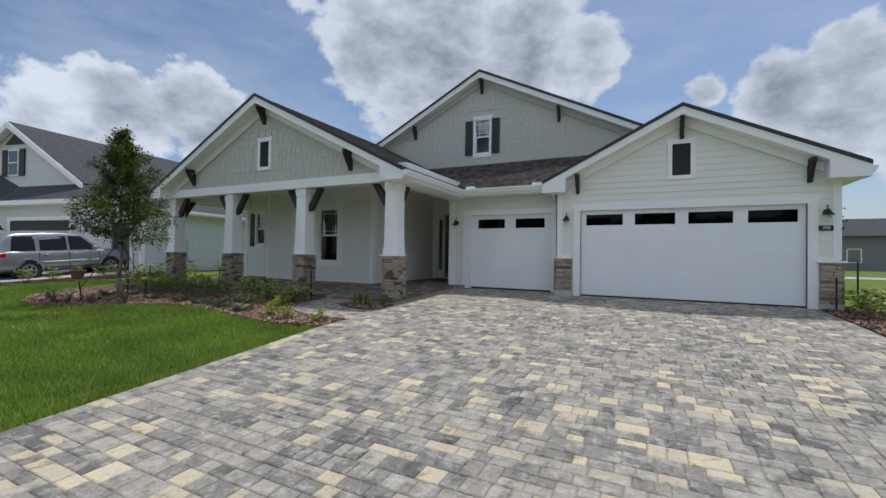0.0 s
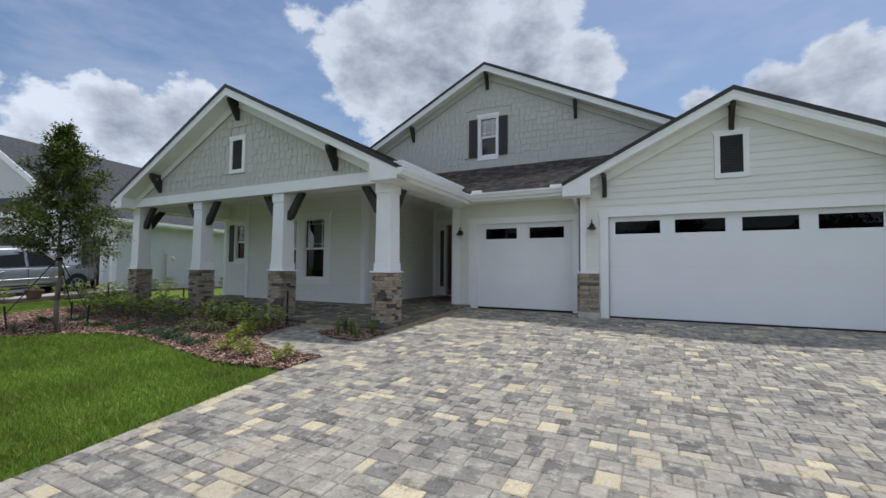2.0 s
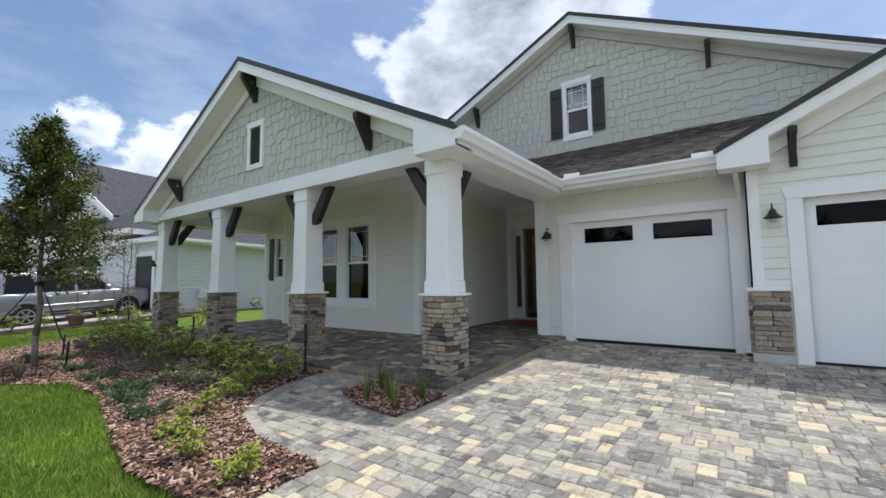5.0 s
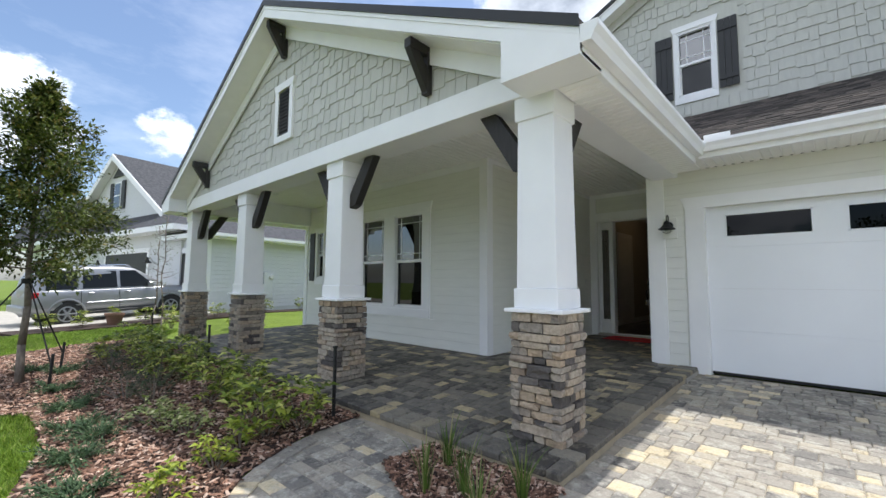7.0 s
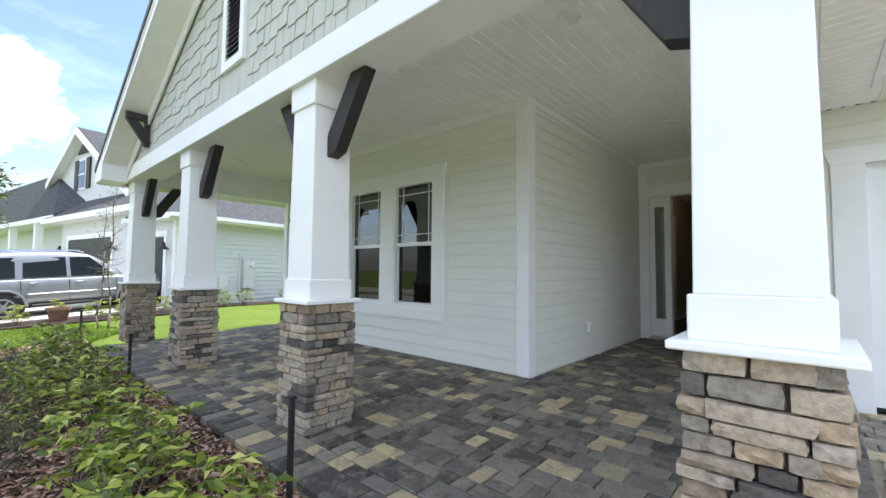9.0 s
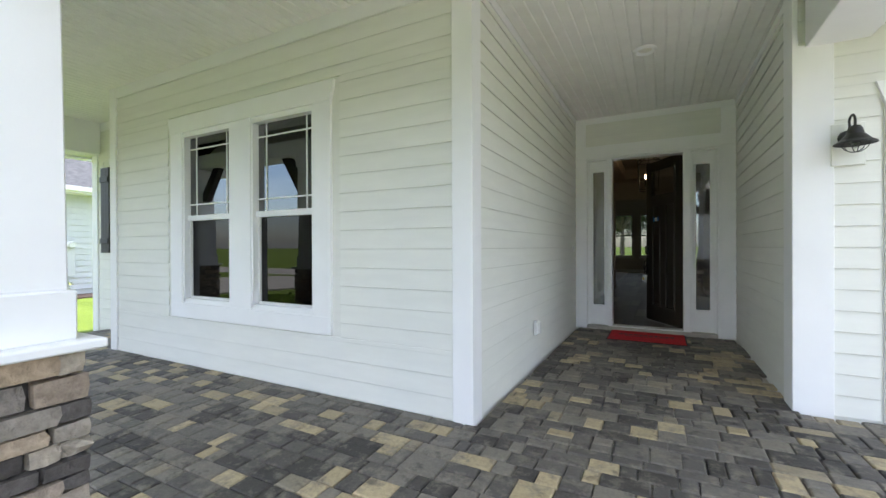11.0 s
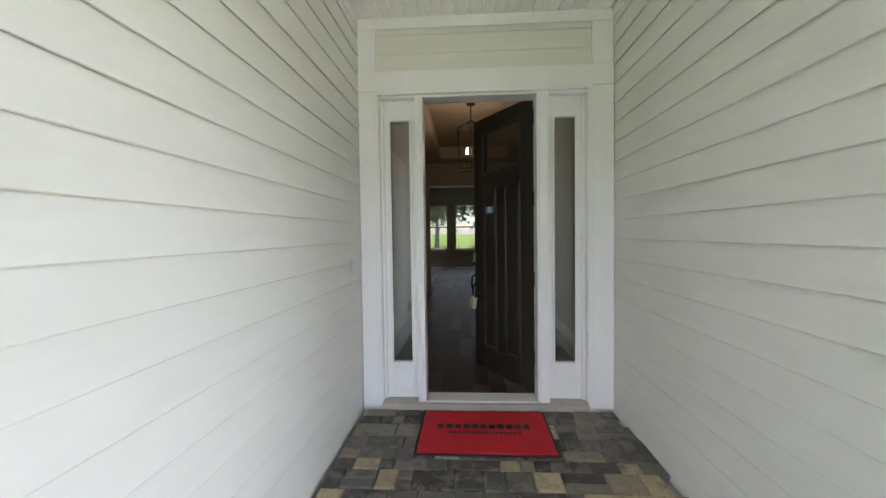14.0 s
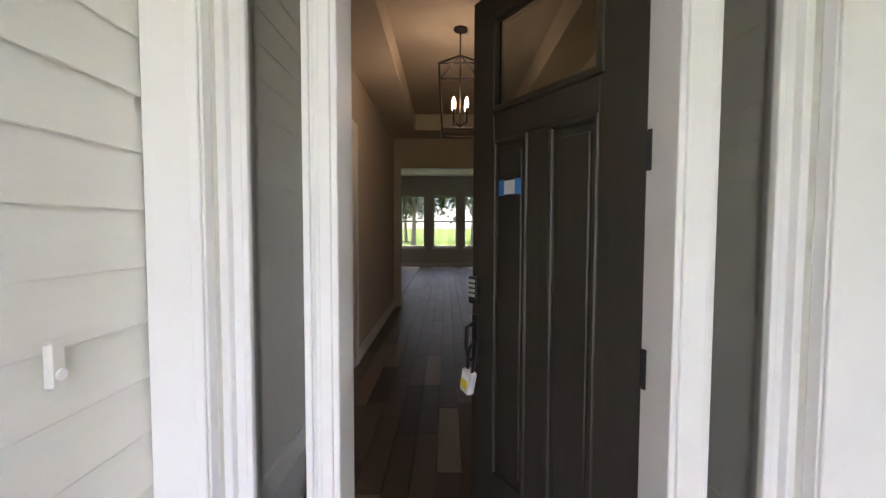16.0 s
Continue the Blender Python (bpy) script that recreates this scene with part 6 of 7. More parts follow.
FRONT = pose(-25.4, 11.10, 0, 0, 0, 9.5) @ Matrix.Translation((25.2, -10.10, 0))
turned = WING


def npart(name, bm, mat, label="", parent=None):
    bm.transform(turned)
    return part(name, bm, mat, parent or nb, label)


def nbox(name, x0, x1, y0, y1, z0, z1, mat, label="", parent=None, bev=0.0):
    return npart(name, boxed(x0, x1, y0, y1, z0, z1, bev), mat, label, parent)


def nslab(name, corners, thick, mat, label="", parent=None):
    return npart(name, slab(bmesh.new(), corners, thick), mat, label, parent)


def nframe(o, u, n):
    r = turned.to_3x3()
    return turned @ Vector(o), r @ Vector(u), r @ Vector(n)


def ngarage(x0, x1, y, z1, n=4):
    d = nbox("garage_door", x0, x1, y - 0.02, y + 0.0, NG + 0.1, z1, SHUTTER, "dark charcoal garage door")
    h = (z1 - NG - 0.12) / n
    for k in range(n):
        nbox("section", x0 + 0.01, x1 - 0.01, y - 0.045, y - 0.02, NG + 0.11 + k * h, NG + 0.10 + k * h + h - 0.012, SHUTTER, parent=d)
    for a, b in ((x0 - 0.18, x0), (x1, x1 + 0.18)):
        nbox("casing", a, b, y - 0.05, y, NG, z1 + 0.02, TRIM)
    nbox("casing", x0 - 0.22, x1 + 0.22, y - 0.06, y, z1 + 0.02, z1 + 0.21, TRIM)


def nlamp(x, y, z):
    npart("wall_lamp", lathe(bmesh.new(), [(0.02, 0.28), (0.05, 0.24), (0.06, 0.14), (0.17, 0.04), (0.17, 0.02)], 14, Matrix.Translation((x, y - 0.12, z))), BLACK, "black barn lamp")


NG = 0.45
# garage wing with its long side wall
wall_side = nbox("wall", -25.2, -21.8, 11.30, 30.0, 0.0, 3.45, NWALL, "white lap siding")
boards(wall_side, nframe((-21.8, 0, 0), Y, (1, 0, 0)), rect(11.45, 30.0, 0.6, 3.40), [], 0.6, 0.17, NWALL, 0.026)
nbox("corner_board", -21.93, -21.775, 11.27, 11.45, 0.5, 3.42, TRIM)
nslab("roof", [(-24.9, 10.9, 3.55), (-21.3, 10.9, 3.55), (-24.9, 14.5, 5.35)], 0.08, GREYROOF)
nslab("roof", [(-21.3, 10.9, 3.55), (-21.3, 30.0, 3.55), (-28.5, 30.0, 7.0), (-28.5, 18.0, 7.0), (-24.9, 14.5, 5.35)], 0.08, GREYROOF)
nbox("fascia", -24.88, -21.26, 10.86, 10.90, 3.36, 3.54, TRIM)
nbox("fascia", -21.30, -21.26, 10.90, 30.0, 3.36, 3.54, TRIM)
nbox("soffit", -24.88, -21.30, 10.90, 11.30, 3.36, 3.39, TRIM)
nbox("soffit", -21.80, -21.30, 11.30, 30.0, 3.36, 3.39, TRIM)
nbox("gutter", -21.26, -21.16, 10.86, 30.0, 3.42, 3.54, TRIM)
ngarage(-24.0, -22.5, 11.30, 2.81)
nlamp(-22.15, 11.22, 2.35)
# gabled front over the double garage
turned = FRONT
nbox("wall", -37.6, -25.2, 10.10, 24.0, 0.0, 4.95, NWALL)
gable_nb = npart("wall", prism(bmesh.new(), [(-36.2, 4.9), (-26.2, 4.9), (-31.9, 8.32), (-36.2, 5.74)], "y", 10.10, 10.3), NWALL)
boards(gable_nb, nframe((0, 10.10, 0), X, (0, -1, 0)), [(-36.2, 4.9), (-26.2, 4.9), (-31.9, 8.32), (-36.2, 5.74)], [], 4.9, 0.17, NWALL, 0.018)
nslab("roof", [(-31.9, 9.7, 8.55), (-31.9, 24, 8.55), (-25.8, 24, 4.89), (-25.8, 9.7, 4.89)], 0.12, GREYROOF, "grey shingle slope")
nslab("roof", [(-31.9, 24, 8.55), (-31.9, 9.7, 8.55), (-35.8, 9.7, 6.21), (-35.8, 24, 6.21)], 0.12, GREYROOF)
for a, b, c, d in ((-31.9, 8.55, -25.8, 4.89), (-31.9, 8.55, -35.8, 6.21)):
    npart("rake_board", prism(bmesh.new(), [(a, b - 0.03), (c, d - 0.03), (c, d - 0.34), (a, b - 0.38)], "y", 9.64, 9.69), TRIM)
    npart("soffit", prism(bmesh.new(), [(a, b - 0.14), (c, d - 0.14), (c, d - 0.16), (a, b - 0.16)], "y", 9.70, 10.12), TRIM)
# garage face under its own skirt roof, and the main roof beside the gable
nbox("wall", -31.6, -23.1, 9.30, 10.09, 0.0, 3.80, NWALL, "smooth white garage front")
nslab("roof", [(-33.2, 10.20, 5.02), (-24.6, 10.20, 5.02), (-22.5, 8.72, 3.95), (-32.2, 8.72, 3.95)], 0.10, GREYROOF)
nslab("roof", [(-24.6, 10.20, 5.02), (-24.6, 14.0, 5.02), (-22.5, 14.0, 3.95), (-22.5, 8.72, 3.95)], 0.10, GREYROOF)
nslab("roof", [(-48.0, 10.25, 6.86), (-35.9, 10.25, 6.86), (-31.3, 8.89, 4.15), (-48.0, 8.89, 4.15)], 0.10, GREYROOF, "grey shingle slope")
nslab("roof", [(-35.9, 10.25, 6.86), (-31.3, 10.25, 4.95), (-31.3, 8.89, 4.15)], 0.08, GREYROOF)
nslab("roof", [(-48.0, 22.0, 5.0), (-35.9, 22.0, 5.0), (-35.9, 10.25, 6.86), (-48.0, 10.25, 6.86)], 0.10, GREYROOF)
nbox("fascia", -32.2, -22.46, 8.67, 8.71, 3.72, 3.94, TRIM)
nbox("fascia", -22.50, -22.46, 8.71, 11.5, 3.72, 3.94, TRIM)
nbox("soffit", -32.2, -22.50, 8.71, 9.30, 3.72, 3.75, TRIM)
nbox("soffit", -23.1, -22.50, 9.30, 11.0, 3.72, 3.75, TRIM)
nbox("fascia", -48.0, -31.3, 8.84, 8.88, 3.90, 4.12, TRIM)
nbox("soffit", -48.0, -31.3, 8.88, 10.10, 3.88, 3.91, TRIM)
for px in (-34.2, -38.5):
    nbox("porch_post", px - 0.15, px + 0.15, 8.95, 9.25, 0.2, 3.88, TRIM)
nbox("wall", -48.0, -37.6, 10.10, 10.3, 0.0, 3.95, NWALL)
ngarage(-30.6, -26.0, 9.30, 2.95)
nlamp(-25.55, 9.22, 2.45)
nlamp(-31.1, 9.22, 2.45)
wn_nb = nbox("window", -32.45, -31.55, 10.02, 10.08, 5.55, 7.05, TRIM, "white window")
nbox("pane", -32.36, -31.64, 9.995, 10.018, 5.64, 6.96, GLASS, parent=wn_nb)
nbox("meeting_rail", -32.36, -31.64, 9.99, 10.018, 6.27, 6.33, TRIM, parent=wn_nb)
for a, b in ((-32.95, -32.52), (-31.48, -31.05)):
    nbox("shutter", a, b, 10.0, 10.07, 5.55, 7.05, SHUTTER, "dark shutter")
npart("gable_vent", prism(bmesh.new(), [(-32.7, 7.35), (-31.1, 7.35), (-31.9, 7.95)], "y", 10.0, 10.07), SHUTTER, "dark triangular vent")
# service equipment on the side wall
meter = thing("electric_meter", "grey electric meter box on white siding", "electric meter", WING @ pose(-21.77, 13.9, 1.75))
part("cabinet", boxed(0.0, 0.12, -0.22, 0.22, -0.75, 0.35, 0.01), NWALL, meter, "white cabinet")
part("meter_head", lathe(bmesh.new(), [(0.11, 0.0), (0.11, 0.06), (0.08, 0.11)], 18, Matrix.Translation((0.12, 0.10, 0.15)) @ pose(0, 0, 0, 0, 90, 0)), PLATE, meter)
box2 = thing("utility_box", "small grey utility box on white siding", "utility box", WING @ pose(-21.77, 12.9, 1.25))
part("cabinet", boxed(0.0, 0.14, -0.16, 0.16, -0.20, 0.20, 0.01), PLATE, box2)
part("conduit", tube(bmesh.new(), (0.05, 0, -0.2), (0.05, 0, -0.85), 0.02), PLATE, box2)
cond = thing("conduit_pipe", "white conduit pipe on the siding", "conduit", WING @ pose(-21.77, 13.55, 0.6))
part("pipe", tube(bmesh.new(), (0.04, 0, 0.0), (0.04, 0, 1.7), 0.025), NWALL, cond)

nd = tagged(part("driveway_neighbour", slab(bmesh.new(), [(-31.5, -8, -0.24), (-20.6, -8, -0.24), (-20.6, 6.0, 0.28), (-31.5, 6.0, 0.28)], 0.2), CONCRETE), "pale concrete driveway next door", "driveway", kind="structure")
tagged(part("driveway_neighbour", slab(bmesh.new(), [(-31.5, 6.0, 0.28), (-20.6, 6.0, 0.28), (-20.6, 11.3, 0.56), (-31.5, 11.3, 0.56)], 0.3), CONCRETE), "pale concrete driveway next door", "driveway", kind="structure")
tagged(part("bed_neighbour", slab(bmesh.new(), [(-20.6, 5.6, 0.27), (-19.5, 6.0, 0.27), (-19.6, 11.5, 0.46), (-20.6, 11.5, 0.50)], 0.2), SOIL), "mulched planting strip next door", "planting bed", kind="structure")
tagged(part("bed_side", slab(bmesh.new(), [(-21.78, 11.5, 0.47), (-20.7, 11.5, 0.46), (-20.7, 24, 0.46), (-21.78, 24, 0.47)], 0.2), SOIL), "mulched strip along the side wall", "planting bed", kind="structure")
for k, (x, y, s) in enumerate([(-20.0, 6.6, 1), (-20.1, 7.4, 1), (-20.0, 8.9, 1), (-20.1, 9.6, 1), (-20.0, 10.4, 1), (-20.7, 12.4, 1), (-20.9, 13.2, 1), (-21.2, 14.9, 1), (-21.3, 16.2, 1), (-19.9, 11.0, 1), (-16.2, 10.2, 1), (-17.6, 9.0, 1)]):
    copy_thing(shrubs[k % 4], pose(x, y, gz(x, y) + 0.06, 0, 0, 33 * k))
pot = thing("planter_pot", "brown terracotta pot with a small leafy plant", "plant pot", pose(-20.15, 8.15, gz(0, 8.15) + 0.06))
part("pot", lathe(bmesh.new(), [(0.16, 0.0), (0.24, 0.28), (0.26, 0.28), (0.26, 0.34), (0.22, 0.34), (0.20, 0.30)], 20), TERRACOTTA, pot)
copy_thing(limes[0], pose(-20.15, 8.15, gz(0, 8.15) + 0.36))
young_tree(-17.4, 8.7, 0.30, 3.3, 0.55, 170, "slim multi-stem sapling with thin pale stems", seed=12, clear=0.30, trunk=0.022, limbs=20)
young_tree(-17.6, 8.6, 0.30, 3.0, 0.45, 110, "slim multi-stem sapling with thin pale stems", seed=13, clear=0.35, trunk=0.020, limbs=18)


# ---- parked car ----
def car():
    """A large estate car: x across (right side at +x), y forwards."""
    c = thing("car", "silver sport utility vehicle parked on a concrete drive", "car")
    hw = 0.95
    # body sections along y: (y, z bottom, z sill, z belt, half width)
    def loft(secs, mat, name, label="", parent=None):
        bm = bmesh.new()
        rings = []
        for y, prof in secs:
            rings.append([bm.verts.new((x, y, z)) for x, z in prof + [(-x, z) for x, z in prof[::-1]]])
        for a, b in zip(rings, rings[1:]):
            for i in range(len(a) - 1):
                bm.faces.new((a[i], a[i + 1], b[i + 1], b[i]))
            bm.faces.new((a[-1], a[0], b[0], b[-1]))
        bm.faces.new(rings[0])
        bm.faces.new(rings[-1][::-1])
        bmesh.ops.recalc_face_normals(bm, faces=bm.faces[:])
        bmesh.ops.subdivide_edges(bm, edges=bm.edges[:], cuts=1, use_grid_fill=True, smooth=0.4)
        return part(name, bm, mat, parent or c, label, smooth=True)

    def sec(y, zb, zt, w, crown):
        return (y, [(w * 0.86, zb), (w * 0.99, zb + 0.12), (w, zb + 0.38), (w * 0.985, zt - 0.12), (w * 0.93, zt), (w * 0.5, zt + crown)])
    loft([sec(-2.45, 0.52, 1.02, 0.84, 0.0), sec(-2.38, 0.45, 1.12, 0.93, 0.01), sec(-1.6, 0.40, 1.14, hw, 0.01), sec(0.0, 0.38, 1.13, hw, 0.01), sec(1.1, 0.40, 1.12, hw, 0.03), sec(1.9, 0.42, 1.06, 0.94, 0.05), sec(2.4, 0.48, 0.98, 0.88, 0.03), sec(2.55, 0.55, 0.84, 0.74, 0.0)], SILVER, "body")

    def cab(y, z0, z1, w0, w1):
        return (y, [(w0, z0), (w0 * 0.98 + w1 * 0.02, z0 + 0.04), ((w0 + w1) / 2, (z0 + z1) / 2), (w1 * 1.02, z1 - 0.07), (w1 * 0.93, z1 - 0.01), (w1 * 0.4, z1 + 0.02)])
    cabin = loft([cab(-2.36, 1.10, 1.22, 0.84, 0.80), cab(-2.18, 1.10, 1.74, 0.88, 0.72), cab(-1.8, 1.10, 1.84, 0.90, 0.73), cab(-0.4, 1.10, 1.87, 0.90, 0.74), cab(0.35, 1.10, 1.80, 0.90, 0.71), cab(0.75, 1.10, 1.55, 0.88, 0.74), cab(1.25, 1.08, 1.14, 0.82, 0.80)], SILVER, "cabin")
    for s in (-1, 1):
        for y0, y1, y2, y3 in ((-2.05, -1.30, -1.28, -1.95), (-1.15, -0.22, -0.22, -1.12), (-0.12, 0.92, 0.34, -0.12)):
            pts = [(y0, 1.16), (y1, 1.16), (y2, 1.72), (y3, 1.72)]
            bm = bmesh.new()
            for q in (0.0, 0.02):
                vs = [bm.verts.new((s * ((0.90 - 0.17 * (z - 1.10) / 0.72) + 0.004 + q), y, z)) for y, z in pts]
                bm.faces.new(vs)
            bmesh.ops.bridge_loops(bm, edges=bm.edges[:])
            part("side_window", bm, BLACKGLASS, c, "dark tinted glass")
        for y in (-1.55, 1.42):
            wh = part("wheel", lathe(bmesh.new(), [(0.20, 0.0), (0.33, 0.0), (0.37, 0.03), (0.38, 0.10), (0.37, 0.20), (0.33, 0.23), (0.20, 0.23)], 28, Matrix.Translation((s * 0.86 - 0.115, y, 0.38)) @ pose(0, 0, 0, 0, 90, 0)), RUBBER, c, "black tyre")
            rim = part("rim", lathe(bmesh.new(), [(0.245, 0.0), (0.245, 0.015), (0.21, 0.02), (0.20, 0.0)], 24, Matrix.Translation((s * 0.975 - 0.01, y, 0.38)) @ pose(0, 0, 0, 0, 90, 0)), SILVER, wh, "silver alloy rim")
            bm = bmesh.new()
            for k in range(6):
                a = k * math.pi / 3
                tube(bm, (s * 0.975, y, 0.38), (s * 0.975, y + 0.22 * math.cos(a), 0.38 + 0.22 * math.sin(a)), 0.035, 0.022, 6)
            part("spokes", bm, SILVER, wh, "silver alloy spokes")
            bm = bmesh.new()
            pts = [(s * 0.962, y + 0.46 * math.cos(a), 0.38 + 0.46 * math.sin(a)) for a in [math.pi * k / 10 for k in range(11)]]
            pipe(bm, pts, 0.035, 6)
            part("wheel_arch", bm, SILVER, c)
            part("arch_void", tube(bmesh.new(), (s * 0.60, y, 0.40), (s * 0.956, y, 0.40), 0.44, 0.44, 24), RUBBER, c, "dark wheel well")
        part("side_moulding", boxed(min(s * 0.945, s * 0.975), max(s * 0.945, s * 0.975), -1.08, 0.95, 0.66, 0.72, 0.01), SILVER, c)
        part("running_board", boxed(min(s * 0.80, s * 1.0), max(s * 0.80, s * 1.0), -1.0, 0.9, 0.36, 0.42, 0.01), SHUTTER, c)
        part("tail_lamp", boxed(min(s * 0.72, s * 0.945), max(s * 0.72, s * 0.945), -2.44, -2.20, 0.92, 1.10, 0.02), REDLENS, c, "red tail lamp")
        part("headlamp", boxed(min(s * 0.58, s * 0.86), max(s * 0.58, s * 0.86), 2.30, 2.46, 0.80, 0.93, 0.02), CLEARGLASS, c, "clear headlamp")
        mi = part("door_mirror", boxed(min(s * 0.93, s * 1.12), max(s * 0.93, s * 1.12), 0.66, 0.80, 1.14, 1.30, 0.03), SILVER, c)
        part("roof_rail", pipe(bmesh.new(), [(s * 0.62, -1.9, 1.86), (s * 0.62, -1.7, 1.92), (s * 0.62, 0.1, 1.92), (s * 0.62, 0.25, 1.85)], 0.018, 6), CHROME, c)
        for y in (-0.95, 0.05):
            part("door_handle", boxed(min(s * 0.945, s * 0.975), max(s * 0.945, s * 0.975), y - 0.08, y + 0.08, 0.98, 1.02, 0.008), SILVER, c)
        for y in (-1.20, -0.17, 0.98):
            part("door_seam", boxed(min(s * 0.94, s * 0.957), max(s * 0.94, s * 0.957), y - 0.006, y + 0.006, 0.48, 1.08), RUBBER, c)
    part("rear_bumper", boxed(-0.90, 0.90, -2.56, -2.30, 0.48, 0.70, 0.05, 2), SILVER, c)
    return c


BLACKGLASS = plain("privacy_glass", (0.012, 0.014, 0.016), 0.06, 0.0, vary=0.05, bump=0.0)
BLACKGLASS.node_tree.nodes["Principled BSDF"].inputs["Specular IOR Level"].default_value = 0.2
suv = car()
suv.matrix_basis = pose(-22.75, 8.58, 0.335, 3.0, 0, 9.5)

# ---- far houses, road and trees ----
for hx, hw2, hz in ((-34, 8, 6.6), (-14, 8.5, 7.2), (6, 8, 6.8), (27, 8.5, 7.0)):
    fh = thing("house", "grey house with a dark gabled roof across the road", "house", pose(hx, -34, -0.3), "houses across the road")
    part("wall", boxed(-hw2, hw2, -6, 0, 0, 3.2), GREYWALL, fh)
    part("roof", prism(bmesh.new(), [(-6.8, 3.1), (0.8, 3.1), (-3.0, hz)], "x", -hw2 - 0.5, hw2 + 0.5), GREYROOF, fh)
    part("front_gable", prism(bmesh.new(), [(-hw2 * 0.7, 3.1), (-hw2 * 0.05, 3.1), (-hw2 * 0.38, hz - 0.9)], "y", -3.0, 0.9), GREYROOF, fh)
    part("garage_door", boxed(-hw2 * 0.65, -hw2 * 0.1, 0.0, 0.05, 0.0, 2.4), NWALL, fh)
    w = part("window", boxed(2.0, 4.0, 0.0, 0.06, 0.9, 2.3), TRIM, fh, "white window frame")
    part("pane", boxed(2.1, 3.9, 0.06, 0.08, 1.0, 2.2), GLASS, w)

gh = thing("house", "grey two-storey house with a dark roof far off", "house", pose(26, 62, 0.4))
part("wall", boxed(-9, 7, 0, 10, 0, 4.0), GREYWALL, gh)
part("roof", prism(bmesh.new(), [(0 - 0.6, 3.9), (10.6, 3.9), (5.0, 6.2)], "x", -9.5, 7.5), GREYROOF, gh)
for x in (-6.5, -3.0, 1.0, 4.5):
    w = part("window", boxed(x, x + 1.3, -0.06, 0.0, 0.9, 2.5), TRIM, gh, "white window frame")
    part("pane", boxed(x + 0.12, x + 1.18, -0.08, -0.06, 1.0, 2.4), GLASS, w)
tagged(part("road", slab(bmesh.new(), [(-300, -16, -0.270), (300, -16, -0.270), (300, -9.5, -0.270), (-300, -9.5, -0.270)], 0.1), CONCRETE), "pale concrete road behind the lawn", "road", kind="structure")
tagged(part("road_side", slab(bmesh.new(), [(6, 33, 0.445), (120, 33, 0.445), (120, 37, 0.445), (6, 37, 0.445)], 0.1), CONCRETE), "pale road beyond the side lawn", "road", kind="structure")


def far_tree(seed, h, r):
    rng = np.random.default_rng(seed)
    t = thing("tree", "tall broad tree far behind the lawn", "tree", group="far trees")
    bm = bmesh.new()
    limb(bm, [Vector((0, 0, -0.2)), Vector((0.1, 0, h * 0.3)), Vector((0, 0.1, h * 0.75))], 0.22, 0.06, 8)
    for k in range(6):
        a = k * 1.05
        limb(bm, [Vector((0, 0, h * 0.35)), Vector((math.cos(a) * r * 0.7, math.sin(a) * r * 0.7, h * 0.65))], 0.08, 0.03, 6)
    part("trunk", bm, BARK, t)
    base = []
    for k in range(26):
        a, e, u = rng.uniform(0, 6.283), rng.uniform(-0.6, 1.3), rng.uniform(0.45, 1.0)
        c = np.array([math.cos(a) * r * u * math.cos(e * 0.7), math.sin(a) * r * u * math.cos(e * 0.7), h * 0.62 + math.sin(e) * h * 0.33 * u])
        base.append(c + rng.normal(0, r * 0.17, (110, 3)))
    base = np.concatenate(base)
    n = len(base)
    v, f = leaves(rng, base, rng.normal(0, 1, (n, 3)), rng.uniform(0.25, 0.5, n), rng.uniform(0.18, 0.34, n))
    quick_mesh("crown", v, f, FARLEAF, t)
    return t


far = [far_tree(80, 9.0, 3.6), far_tree(81, 7.5, 3.2)]
rf = random.Random(5)
spots = [(-26 + 5.2 * k + rf.uniform(-1.5, 1.5), 62 + rf.uniform(-4, 6)) for k in range(9)] + [(-9.5, 44), (-5.0, 47), (-1, 50)] + [(-30 + 8 * k, -42 + rf.uniform(-4, 4)) for k in range(8)]
for k, (x, y) in enumerate(spots):
    m = Matrix.Translation((x, y, gz(x, y))) @ Matrix.Rotation(k * 1.3, 4, "Z")
    if k < 2:
        far[k].matrix_basis = m
    else:
        copy_thing(far[k % 2], m)

# ---- pieces: shakes, shingles, pavers, planks, chips, grass ----
shakes(wall_ga, gableA_fr, ga_poly, [(GA - 0.30, GA + 0.30, 3.88, 4.84)], 3.50, 0.195, SHAKE, 300, 11)
shakes(wall_gb, gableB_fr, gb_poly, [(-6.20, -4.84, 5.06, 6.58)], 4.62, 0.195, SHAKE, 0, 12)


